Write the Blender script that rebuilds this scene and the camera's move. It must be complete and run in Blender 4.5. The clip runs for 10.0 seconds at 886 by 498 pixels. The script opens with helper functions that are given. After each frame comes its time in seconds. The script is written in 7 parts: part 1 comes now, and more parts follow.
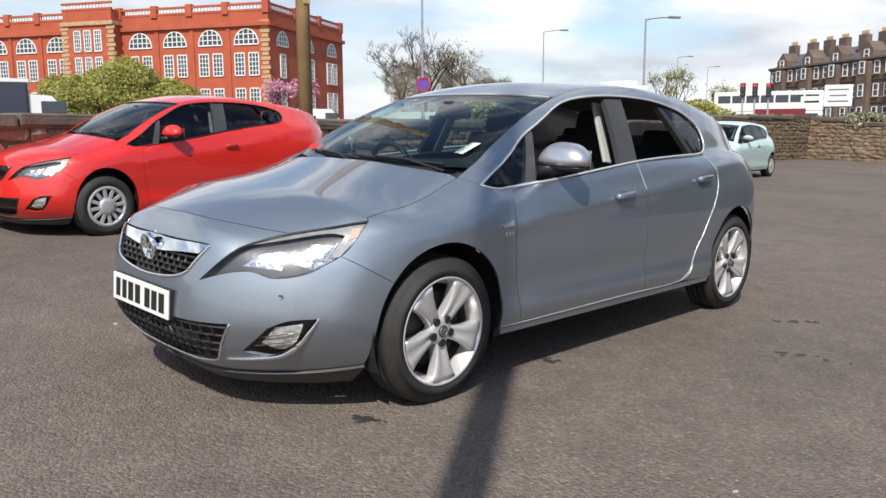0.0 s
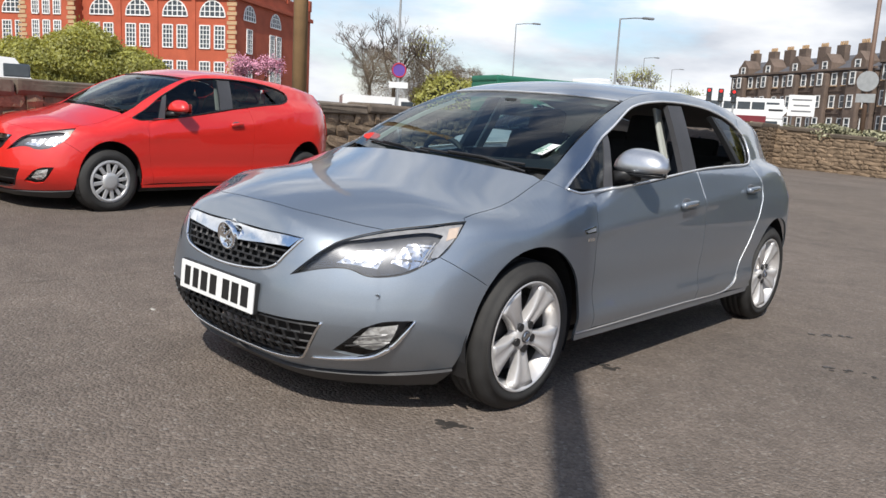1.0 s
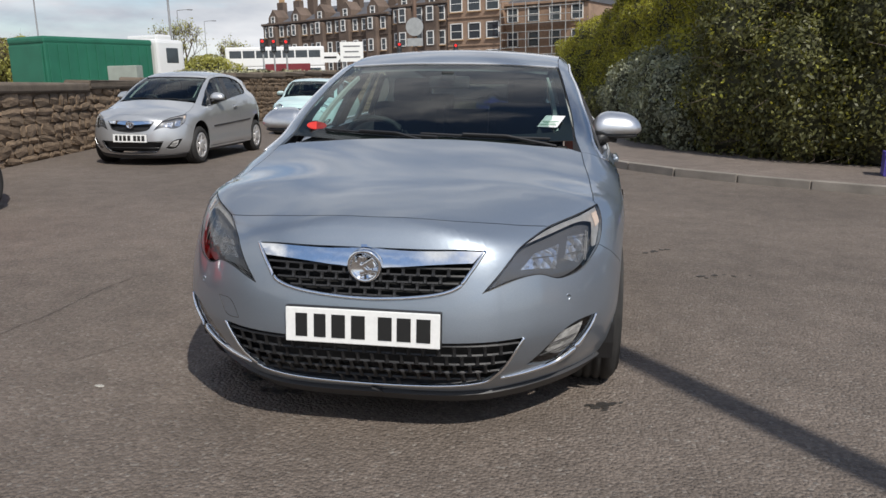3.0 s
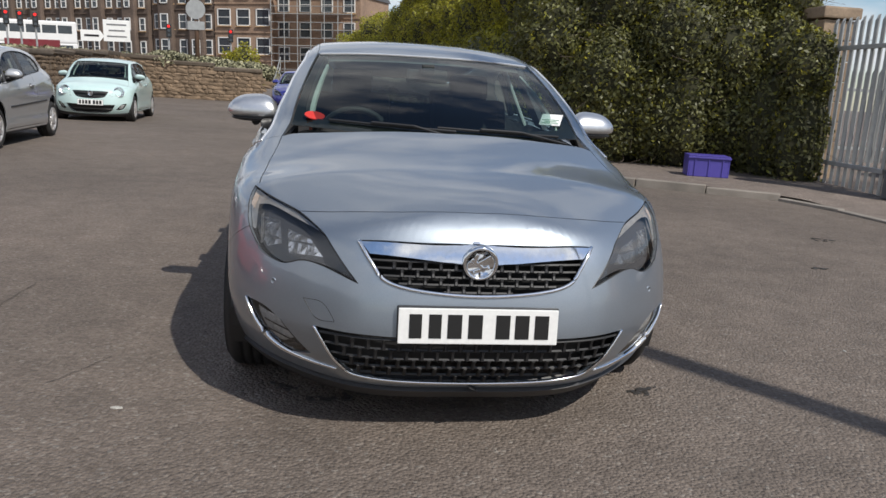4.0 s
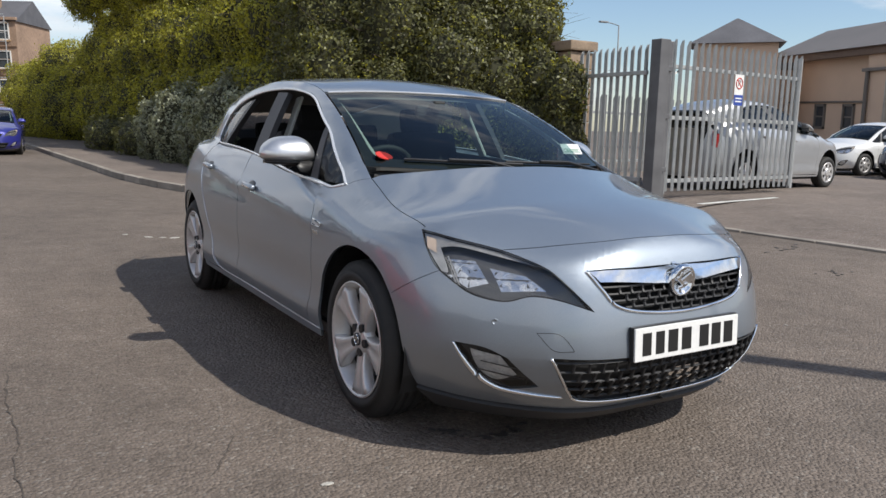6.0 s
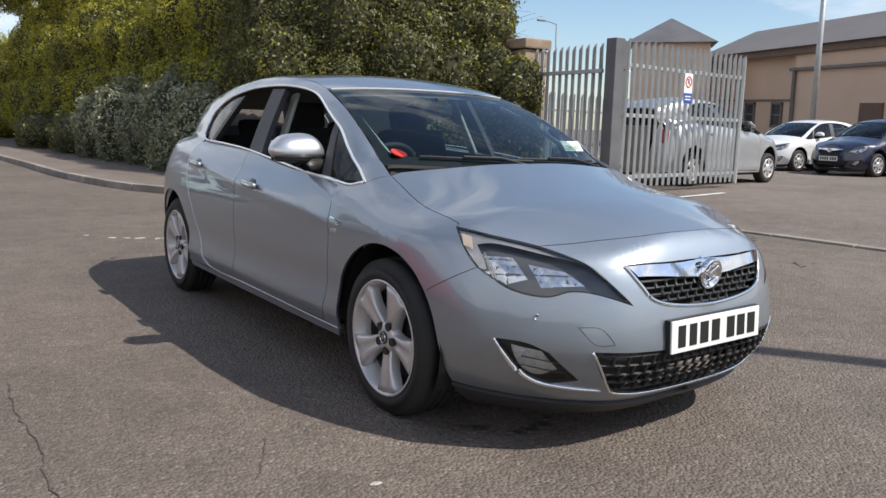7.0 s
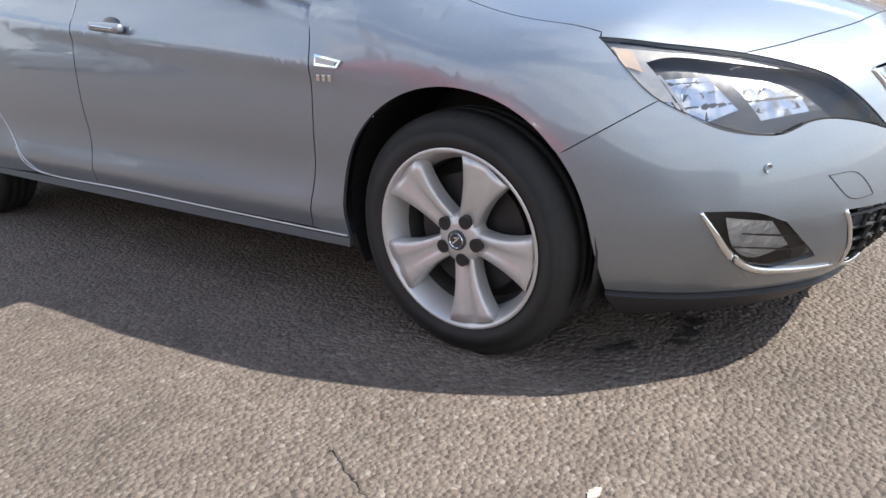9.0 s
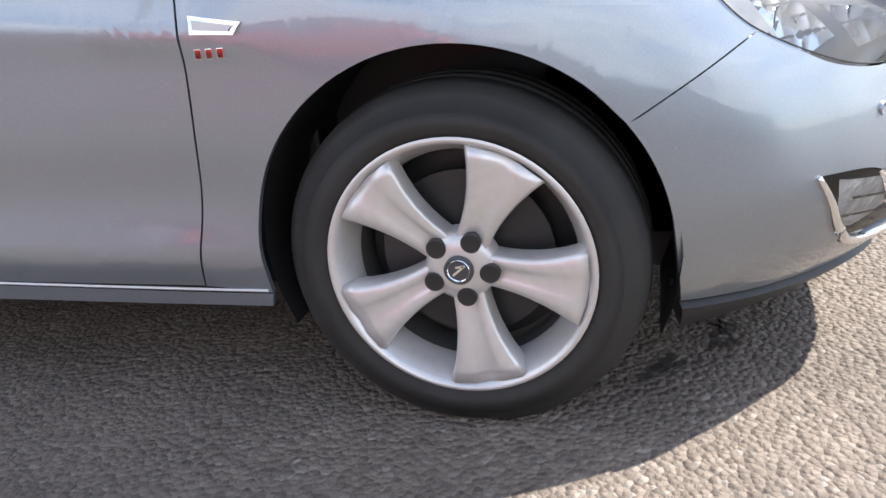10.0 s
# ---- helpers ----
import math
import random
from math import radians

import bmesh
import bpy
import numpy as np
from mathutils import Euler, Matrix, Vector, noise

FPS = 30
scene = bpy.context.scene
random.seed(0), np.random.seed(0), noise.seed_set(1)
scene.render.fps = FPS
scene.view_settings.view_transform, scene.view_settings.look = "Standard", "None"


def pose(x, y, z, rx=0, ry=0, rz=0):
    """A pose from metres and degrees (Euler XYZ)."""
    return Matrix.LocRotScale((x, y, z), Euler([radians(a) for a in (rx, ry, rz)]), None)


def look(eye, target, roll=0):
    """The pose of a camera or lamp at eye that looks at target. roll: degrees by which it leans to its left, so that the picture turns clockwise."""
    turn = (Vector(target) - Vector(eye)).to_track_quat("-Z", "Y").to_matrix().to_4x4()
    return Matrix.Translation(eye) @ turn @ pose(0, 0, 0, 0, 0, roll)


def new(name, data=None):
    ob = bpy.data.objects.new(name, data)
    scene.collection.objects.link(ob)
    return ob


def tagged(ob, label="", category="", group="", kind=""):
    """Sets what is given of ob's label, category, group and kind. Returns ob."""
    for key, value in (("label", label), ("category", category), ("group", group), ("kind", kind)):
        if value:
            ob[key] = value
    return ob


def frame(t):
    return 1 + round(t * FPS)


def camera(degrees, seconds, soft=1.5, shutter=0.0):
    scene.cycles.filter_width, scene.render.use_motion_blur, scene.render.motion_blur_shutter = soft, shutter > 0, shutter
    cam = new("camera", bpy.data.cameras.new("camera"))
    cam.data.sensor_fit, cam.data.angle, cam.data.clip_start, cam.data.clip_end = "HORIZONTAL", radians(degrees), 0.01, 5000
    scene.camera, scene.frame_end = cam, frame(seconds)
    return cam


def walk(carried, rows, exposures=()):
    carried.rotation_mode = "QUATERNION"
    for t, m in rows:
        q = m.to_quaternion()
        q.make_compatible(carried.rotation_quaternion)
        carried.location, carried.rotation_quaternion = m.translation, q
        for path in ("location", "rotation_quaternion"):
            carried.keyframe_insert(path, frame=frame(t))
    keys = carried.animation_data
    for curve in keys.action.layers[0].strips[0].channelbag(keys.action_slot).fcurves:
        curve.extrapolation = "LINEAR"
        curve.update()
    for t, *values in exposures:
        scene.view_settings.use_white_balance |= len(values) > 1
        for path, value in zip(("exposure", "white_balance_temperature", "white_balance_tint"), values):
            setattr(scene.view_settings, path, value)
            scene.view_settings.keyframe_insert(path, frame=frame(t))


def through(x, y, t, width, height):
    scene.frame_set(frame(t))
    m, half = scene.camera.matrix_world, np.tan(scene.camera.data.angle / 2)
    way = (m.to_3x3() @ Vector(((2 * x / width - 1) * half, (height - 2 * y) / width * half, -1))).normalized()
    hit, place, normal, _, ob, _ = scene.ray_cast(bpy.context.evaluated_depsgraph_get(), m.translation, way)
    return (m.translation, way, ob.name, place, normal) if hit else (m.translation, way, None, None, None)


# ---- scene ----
cam = camera(59.6, 10.0)
EXPOSURE = [(0, 0.17), (2, 0.05), (3.5, -0.19), (4.5, -0.09), (5.5, -0.03), (7, 0.2), (7.5, 0.29), (8, 0.44), (8.5, 0.67), (9, 0.92), (9.5, 1.2), (10, 1.5)]
PATH = [
    (0, (3.095, -3.589, 1.181), (1.7, -2.193, 0.856), 1.5),
    (0.5, (2.941, -3.695, 1.19), (1.558, -2.293, 0.842), 3.0),
    (1, (2.635, -3.899, 1.195), (1.328, -2.426, 0.844), 4.9),
    (1.5, (2.229, -4.064, 1.215), (1.18, -2.404, 0.833), 2.5),
    (2, (1.729, -4.287, 1.231), (0.971, -2.48, 0.831), 4.3),
    (2.2, (1.52, -4.399, 1.231), (0.849, -2.559, 0.827), 3.4),
    (3.5, (0.071, -4.629, 1.205), (0.043, -2.673, 0.79), 1.4),
    (4, (-0.478, -4.592, 1.189), (-0.19, -2.656, 0.778), 3.4),
    (4.5, (-0.941, -4.51, 1.206), (-0.395, -2.63, 0.795), 1.8),
    (5, (-1.444, -4.406, 1.214), (-0.68, -2.597, 0.836), 1.6),
    (5.5, (-1.811, -4.217, 1.187), (-0.884, -2.479, 0.836), 1.0),
    (5.7, (-1.944, -4.168, 1.16), (-0.982, -2.445, 0.833), 1.4),
    (6.8, (-2.417, -3.937, 1.159), (-1.274, -2.327, 0.843), 1.0),
    (7, (-2.426, -3.909, 1.151), (-1.274, -2.305, 0.836), 1.5),
    (7.5, (-2.462, -3.676, 1.101), (-1.3, -2.081, 0.77), 0.7),
    (8, (-2.487, -3.307, 1.029), (-1.294, -1.754, 0.627), 0.7),
    (8.5, (-2.47, -2.885, 0.988), (-1.13, -1.537, 0.365), -0.4),
    (9, (-2.336, -2.403, 0.944), (-0.832, -1.274, 0.263), -3.1),
    (9.5, (-2.204, -1.943, 0.905), (-0.529, -1.125, 0.178), -3.2),
    (10, (-2.022, -1.664, 0.845), (-0.247, -1.134, 0.082), -5.9),
]
walk(cam, [(t, look(eye, target, roll)) for t, eye, target, roll in PATH], EXPOSURE)
# ---------------------------------------------------------------- light
SUN_WAY = Vector((0.48, -0.72, 1.0)).normalized()
elev = math.asin(SUN_WAY.z)
azim = math.atan2(SUN_WAY.x, SUN_WAY.y)

sun_data = bpy.data.lights.new("sun", "SUN")
sun_data.energy, sun_data.angle, sun_data.color = 4.65, radians(0.6), (1.0, 0.955, 0.88)
sun = new("sun", sun_data)
sun.matrix_world = look(SUN_WAY * 50, (0, 0, 0))

world = bpy.data.worlds.new("sky")
scene.world = world
world.use_nodes = True
wn, wl = world.node_tree.nodes, world.node_tree.links
wn.clear()
w_out, w_bg = wn.new("ShaderNodeOutputWorld"), wn.new("ShaderNodeBackground")
w_sky = wn.new("ShaderNodeTexSky")
w_sky.sky_type, w_sky.sun_disc = "NISHITA", False
w_sky.sun_elevation, w_sky.sun_rotation = elev, azim
w_sky.air_density, w_sky.dust_density, w_sky.ozone_density = 1.0, 0.5, 2.5
w_geo = wn.new("ShaderNodeTexCoord")
w_map = wn.new("ShaderNodeMapping")
w_map.inputs["Scale"].default_value = (1.0, 1.0, 3.4)
w_n1, w_n2 = wn.new("ShaderNodeTexNoise"), wn.new("ShaderNodeTexNoise")
w_n1.inputs["Scale"].default_value, w_n1.inputs["Detail"].default_value, w_n1.inputs["Roughness"].default_value = 2.1, 9.0, 0.58
w_n2.inputs["Scale"].default_value, w_n2.inputs["Detail"].default_value = 4.6, 7.0
w_cover, w_shade = wn.new("ShaderNodeValToRGB"), wn.new("ShaderNodeValToRGB")
w_cover.color_ramp.elements[0].position, w_cover.color_ramp.elements[1].position = 0.365, 0.53
w_shade.color_ramp.elements[0].position, w_shade.color_ramp.elements[1].position = 0.32, 0.66
w_shade.color_ramp.elements[0].color, w_shade.color_ramp.elements[1].color = (3.75, 4.1, 4.75, 1), (8.1, 8.15, 8.3, 1)
w_mix = wn.new("ShaderNodeMix")
w_mix.data_type = "RGBA"
wl.new(w_geo.outputs["Generated"], w_map.inputs["Vector"])
wl.new(w_map.outputs["Vector"], w_n1.inputs["Vector"])
wl.new(w_map.outputs["Vector"], w_n2.inputs["Vector"])
# clouds thin out towards the zenith
w_xyz, w_high, w_thin = wn.new("ShaderNodeSeparateXYZ"), wn.new("ShaderNodeMapRange"), wn.new("ShaderNodeMath")
w_high.inputs["From Min"].default_value, w_high.inputs["From Max"].default_value = 0.3, 0.85
w_high.inputs["To Min"].default_value, w_high.inputs["To Max"].default_value = 0.0, 0.13
w_thin.operation = "SUBTRACT"
wl.new(w_geo.outputs["Generated"], w_xyz.inputs["Vector"])
wl.new(w_xyz.outputs["Z"], w_high.inputs["Value"])
# and break up over the inner yard's side
w_dot, w_side, w_both = wn.new("ShaderNodeVectorMath"), wn.new("ShaderNodeMapRange"), wn.new("ShaderNodeMath")
w_dot.operation, w_both.operation = "DOT_PRODUCT", "ADD"
w_dot.inputs[1].default_value = (0.9, 0.43, 0.0)
w_side.inputs["From Min"].default_value, w_side.inputs["From Max"].default_value = 0.25, 0.95
w_side.inputs["To Min"].default_value, w_side.inputs["To Max"].default_value = 0.0, 0.1
wl.new(w_geo.outputs["Generated"], w_dot.inputs[0])
wl.new(w_dot.outputs["Value"], w_side.inputs["Value"])
wl.new(w_high.outputs["Result"], w_both.inputs[0])
wl.new(w_side.outputs["Result"], w_both.inputs[1])
wl.new(w_n1.outputs["Fac"], w_thin.inputs[0])
wl.new(w_both.outputs["Value"], w_thin.inputs[1])
wl.new(w_thin.outputs["Value"], w_cover.inputs["Fac"])
wl.new(w_n2.outputs["Fac"], w_shade.inputs["Fac"])
wl.new(w_cover.outputs["Color"], w_mix.inputs["Factor"])
wl.new(w_sky.outputs["Color"], w_mix.inputs["A"])
wl.new(w_shade.outputs["Color"], w_mix.inputs["B"])
wl.new(w_mix.outputs["Result"], w_bg.inputs["Color"])
w_bg.inputs["Strength"].default_value = 0.132
wl.new(w_bg.outputs["Background"], w_out.inputs["Surface"])
# ---------------------------------------------------------------- materials
def nodes_of(name):
    m = bpy.data.materials.new(name)
    m.use_nodes = True
    t = m.node_tree
    return m, t.nodes, t.links, t.nodes["Principled BSDF"]


def mat(name, col, rough=0.6, metal=0.0, var=0.12, scale=3.0, grain=0.05, gscale=60.0, bump=0.0, bscale=90.0, coat=0.0, rand=0.0, spec=0.5, island=0.0):
    """A surface: base colour that varies at two scales, with optional relief, clear coat and piece-to-piece change."""
    m, n, l, p = nodes_of(name)
    tc = n.new("ShaderNodeTexCoord")
    a, b = n.new("ShaderNodeTexNoise"), n.new("ShaderNodeTexNoise")
    a.inputs["Scale"].default_value, a.inputs["Detail"].default_value = scale, 6
    b.inputs["Scale"].default_value, b.inputs["Detail"].default_value = gscale, 4
    l.new(tc.outputs["Object"], a.inputs["Vector"])
    l.new(tc.outputs["Object"], b.inputs["Vector"])

    def scaled(src, amount):
        k = n.new("ShaderNodeMapRange")
        k.inputs["From Min"].default_value, k.inputs["From Max"].default_value = 0.25, 0.75
        k.inputs["To Min"].default_value, k.inputs["To Max"].default_value = 1 - amount, 1 + amount
        l.new(src, k.inputs["Value"])
        return k.outputs["Result"]

    facs = [scaled(a.outputs["Fac"], var), scaled(b.outputs["Fac"], grain)]
    if rand:
        oi = n.new("ShaderNodeObjectInfo")
        k = n.new("ShaderNodeMapRange")
        k.inputs["To Min"].default_value, k.inputs["To Max"].default_value = 1 - rand, 1 + rand
        l.new(oi.outputs["Random"], k.inputs["Value"])
        facs.append(k.outputs["Result"])
    if island:
        gi = n.new("ShaderNodeNewGeometry")
        k = n.new("ShaderNodeMapRange")
        k.inputs["To Min"].default_value, k.inputs["To Max"].default_value = 1 - island, 1 + island
        l.new(gi.outputs["Random Per Island"], k.inputs["Value"])
        facs.append(k.outputs["Result"])
    f = facs[0]
    for g in facs[1:]:
        mm = n.new("ShaderNodeMath")
        mm.operation = "MULTIPLY"
        l.new(f, mm.inputs[0])
        l.new(g, mm.inputs[1])
        f = mm.outputs[0]
    vm = n.new("ShaderNodeVectorMath")
    vm.operation = "SCALE"
    vm.inputs[0].default_value = col
    l.new(f, vm.inputs["Scale"])
    l.new(vm.outputs["Vector"], p.inputs["Base Color"])
    p.inputs["Roughness"].default_value, p.inputs["Metallic"].default_value = rough, metal
    p.inputs["Specular IOR Level"].default_value = spec
    p.inputs["Coat Weight"].default_value, p.inputs["Coat Roughness"].default_value = coat, 0.03
    if bump:
        c, bp = n.new("ShaderNodeTexNoise"), n.new("ShaderNodeBump")
        c.inputs["Scale"].default_value, c.inputs["Detail"].default_value = bscale, 5
        bp.inputs["Strength"].default_value, bp.inputs["Distance"].default_value = bump, 0.02
        l.new(tc.outputs["Object"], c.inputs["Vector"])
        l.new(c.outputs["Fac"], bp.inputs["Height"])
        l.new(bp.outputs["Normal"], p.inputs["Normal"])
    return m


def asphalt(name, dark, light, chip, scale=85.0, relief=0.9):
    """Worn tarmac: stone chips in a darker binder, with broad stains and patches."""
    m, n, l, p = nodes_of(name)
    tc = n.new("ShaderNodeTexCoord")
    v = n.new("ShaderNodeTexVoronoi")
    v.inputs["Scale"].default_value = scale
    big, mid, tiny = n.new("ShaderNodeTexNoise"), n.new("ShaderNodeTexNoise"), n.new("ShaderNodeTexNoise")
    for node, s, d in ((big, 0.35, 5), (mid, 4.0, 7), (tiny, 190.0, 3)):
        node.inputs["Scale"].default_value, node.inputs["Detail"].default_value = s, d
        l.new(tc.outputs["Object"], node.inputs["Vector"])
    l.new(tc.outputs["Object"], v.inputs["Vector"])
    chips = n.new("ShaderNodeSeparateColor")
    l.new(v.outputs["Color"], chips.inputs["Color"])
    ramp = n.new("ShaderNodeValToRGB")
    e = ramp.color_ramp.elements
    e[0].position, e[0].color = 0.0, (*dark, 1)
    e[1].position, e[1].color = 0.93, (*light, 1)
    k = e.new(0.995)
    k.color = (*chip, 1)
    l.new(chips.outputs["Red"], ramp.inputs["Fac"])
    stain = n.new("ShaderNodeMapRange")
    stain.inputs["From Min"].default_value, stain.inputs["From Max"].default_value = 0.3, 0.7
    stain.inputs["To Min"].default_value, stain.inputs["To Max"].default_value = 0.8, 1.2
    l.new(big.outputs["Fac"], stain.inputs["Value"])
    st2 = n.new("ShaderNodeMapRange")
    st2.inputs["From Min"].default_value, st2.inputs["From Max"].default_value = 0.3, 0.7
    st2.inputs["To Min"].default_value, st2.inputs["To Max"].default_value = 0.86, 1.14
    l.new(mid.outputs["Fac"], st2.inputs["Value"])
    mul = n.new("ShaderNodeMath")
    mul.operation = "MULTIPLY"
    l.new(stain.outputs["Result"], mul.inputs[0])
    l.new(st2.outputs["Result"], mul.inputs[1])
    vm = n.new("ShaderNodeVectorMath")
    vm.operation = "SCALE"
    l.new(ramp.outputs["Color"], vm.inputs[0])
    l.new(mul.outputs["Value"], vm.inputs["Scale"])
    l.new(vm.outputs["Vector"], p.inputs["Base Color"])
    p.inputs["Roughness"].default_value = 0.86
    hmix = n.new("ShaderNodeMath")
    hmix.operation = "MULTIPLY_ADD"
    l.new(tiny.outputs["Fac"], hmix.inputs[0])
    hmix.inputs[1].default_value = 0.35
    inv = n.new("ShaderNodeMath")
    inv.operation = "SUBTRACT"
    inv.inputs[0].default_value = 1.0
    l.new(v.outputs["Distance"], inv.inputs[1])
    l.new(inv.outputs["Value"], hmix.inputs[2])
    bp = n.new("ShaderNodeBump")
    bp.inputs["Strength"].default_value, bp.inputs["Distance"].default_value = relief, 0.009
    l.new(hmix.outputs["Value"], bp.inputs["Height"])
    l.new(bp.outputs["Normal"], p.inputs["Normal"])
    return m


def glass_mat(name, tint, rough=0.0, clear=0.75):
    """Window glass: a thin clear sheet, part straight through and part mirror by its own Fresnel."""
    m, n, l, p = nodes_of(name)
    out = n["Material Output"]
    tr, gl, mx = n.new("ShaderNodeBsdfTransparent"), n.new("ShaderNodeBsdfGlossy"), n.new("ShaderNodeMixShader")
    fr = n.new("ShaderNodeFresnel")
    fr.inputs["IOR"].default_value = 1.55
    tr.inputs["Color"].default_value = (*[c * clear for c in tint], 1)
    gl.inputs["Roughness"].default_value = rough
    l.new(fr.outputs["Fac"], mx.inputs["Fac"])
    l.new(tr.outputs["BSDF"], mx.inputs[1])
    l.new(gl.outputs["BSDF"], mx.inputs[2])
    l.new(mx.outputs["Shader"], out.inputs["Surface"])
    return m


TARMAC = asphalt("tarmac", (0.105, 0.083, 0.067), (0.169, 0.137, 0.113), (0.205, 0.18, 0.155), 76.0, 1.0)
PAVING = asphalt("pavement_tarmac", (0.115, 0.09, 0.074), (0.20, 0.163, 0.138), (0.34, 0.31, 0.28), 110.0, 0.6)
KERB = mat("kerb_stone", (0.25, 0.222, 0.19), 0.85, var=0.25, bump=0.3, bscale=60, rand=0.15)
RUBBLE = mat("rubble_stone", (0.2, 0.143, 0.094), 0.9, var=0.35, scale=5, grain=0.25, gscale=40, bump=0.6, bscale=25, rand=0.18, island=0.18)
MORTAR = mat("wall_mortar", (0.17, 0.124, 0.084), 0.95, var=0.3, bump=0.5, bscale=30)
COPING = mat("coping_stone", (0.12, 0.095, 0.072), 0.9, var=0.3, bump=0.5, bscale=20, rand=0.2)
BRICK = mat("red_brick", (0.40, 0.088, 0.042), 0.85, var=0.15, scale=0.6, grain=0.15, gscale=9)
PIERSTONE = mat("weathered_sandstone", (0.27, 0.20, 0.14), 0.9, var=0.3, scale=2.5, grain=0.15, gscale=30)
STONE = mat("sandstone", (0.45, 0.30, 0.17), 0.9, var=0.25, scale=1.5, grain=0.1, gscale=12)
DARKSTONE = mat("sooty_stone", (0.13, 0.095, 0.075), 0.9, var=0.35, scale=0.4, grain=0.2, gscale=4)
WARMSTONE = mat("red_sandstone", (0.30, 0.205, 0.145), 0.9, var=0.25, scale=0.4, grain=0.2, gscale=4)
SLATE = mat("roof_slate", (0.10, 0.10, 0.11), 0.7, var=0.2, scale=0.8, grain=0.15, gscale=10)
WHITE = mat("white_paint", (0.78, 0.78, 0.76), 0.5, var=0.05)
PANE = mat("dark_window_pane", (0.05, 0.06, 0.07), 0.08, var=0.2)
GALV = mat("galvanised_steel", (0.45, 0.46, 0.455), 0.5, 0.55, var=0.15, scale=5)
GREYSTEEL = mat("grey_steel", (0.07, 0.07, 0.075), 0.55, 0.3, var=0.2)
POLEWOOD = mat("weathered_pole_wood", (0.27, 0.17, 0.08), 0.85, var=0.25, bump=0.3, bscale=40)
RENDER_TAN = mat("tan_rough_cast", (0.62, 0.46, 0.35), 0.9, var=0.08, scale=0.5, bump=0.2, bscale=50)
ROOFGREY = mat("grey_sheet_roof", (0.16, 0.145, 0.135), 0.6, var=0.12, scale=0.4)
BLACKPL = mat("black_plastic", (0.018, 0.018, 0.019), 0.45, var=0.2, bump=0.05)
# dark grey with the shade under the bumper put into the colour
SPLITTER = mat("shaded_chin_grey", (0.035, 0.035, 0.037), 0.5, var=0.2)
RUBBER = mat("tyre_rubber", (0.022, 0.021, 0.020), 0.75, var=0.3, scale=12, bump=0.1, bscale=150)


def paint(name, col, metal=0.0, rough=0.4, flake=0.06):
    """Car paint: pigmented base, faint flake and dust, under a clear coat."""
    m = mat(name, col, rough, metal, var=0.03, scale=1.2, grain=flake, gscale=420, coat=1.0)
    m.node_tree.nodes["Principled BSDF"].inputs["Coat IOR"].default_value = 1.55
    return m


def metallic(name, col, tight, wide, share):
    """Metallic car paint: flakes that throw light in a tight and a wide lobe, under one clear coat."""
    m = paint(name, col, 1.0, tight, 0.08)
    n, l = m.node_tree.nodes, m.node_tree.links
    p, out = n["Principled BSDF"], n["Material Output"]
    q, mx = n.new("ShaderNodeBsdfPrincipled"), n.new("ShaderNodeMixShader")
    for k in ("Metallic", "Coat Weight", "Coat Roughness", "Coat IOR"):
        q.inputs[k].default_value = p.inputs[k].default_value
    q.inputs["Roughness"].default_value = wide
    l.new(p.inputs["Base Color"].links[0].from_socket, q.inputs["Base Color"])
    mx.inputs["Fac"].default_value = share
    l.new(p.outputs["BSDF"], mx.inputs[1])
    l.new(q.outputs["BSDF"], mx.inputs[2])
    l.new(mx.outputs["Shader"], out.inputs["Surface"])
    return m


SILVER = metallic("silver_blue_paint", (0.325, 0.365, 0.412), 0.36, 0.70, 0.5)
REDPAINT = paint("red_paint", (0.62, 0.018, 0.012), 0.0, 0.4)
SILVER2 = paint("plain_silver_paint", (0.48, 0.49, 0.50), 0.6, 0.38)
MINT = paint("pale_mint_paint", (0.52, 0.68, 0.66), 0.0, 0.4)
BLUEPAINT = paint("deep_blue_paint", (0.03, 0.035, 0.25), 0.3, 0.35)
NAVY = paint("navy_paint", (0.012, 0.014, 0.04), 0.2, 0.35)
WHITEPAINT = paint("white_car_paint", (0.75, 0.75, 0.74), 0.0, 0.4)
CHROME = mat("chrome", (0.85, 0.86, 0.87), 0.07, 1.0, var=0.02)
ALLOY = mat("silver_alloy", (0.62, 0.605, 0.595), 0.34, 0.5, var=0.05, grain=0.04)
# darker than the spokes and lip
BARREL = mat("dark_wheel_barrel", (0.1, 0.098, 0.095), 0.5, 0.4, var=0.2)
TRIM = mat("silver_plastic", (0.5, 0.5, 0.5), 0.4, 0.4, var=0.06)
DISC = mat("brake_steel", (0.05, 0.05, 0.052), 0.5, 0.6, var=0.3)
SEATCLOTH = mat("dark_seat_cloth", (0.018, 0.019, 0.021), 0.9, var=0.2, gscale=200, grain=0.2)
CABIN = mat("cabin_plastic", (0.02, 0.021, 0.022), 0.7, var=0.15)
HEADLINER = mat("grey_headlining", (0.13, 0.13, 0.125), 0.95)
PILLARTRIM = mat("pale_pillar_trim", (0.42, 0.44, 0.41), 0.8)
FOGSILVER = mat("fog_reflector_silver", (0.8, 0.79, 0.77), 0.22, 0.45, var=0.15, scale=30, bump=0.7, bscale=34)
LAMPSILVER = mat("lamp_silver", (0.5, 0.485, 0.465), 0.3, 0.6, var=0.15, scale=25)
GLASS = glass_mat("clear_glass", (0.66, 0.92, 0.9), clear=0.66)
DARKGLASS = glass_mat("tinted_glass", (0.45, 0.52, 0.52), clear=0.7)
LENS = glass_mat("lamp_lens", (0.95, 0.97, 1.0), clear=0.95)
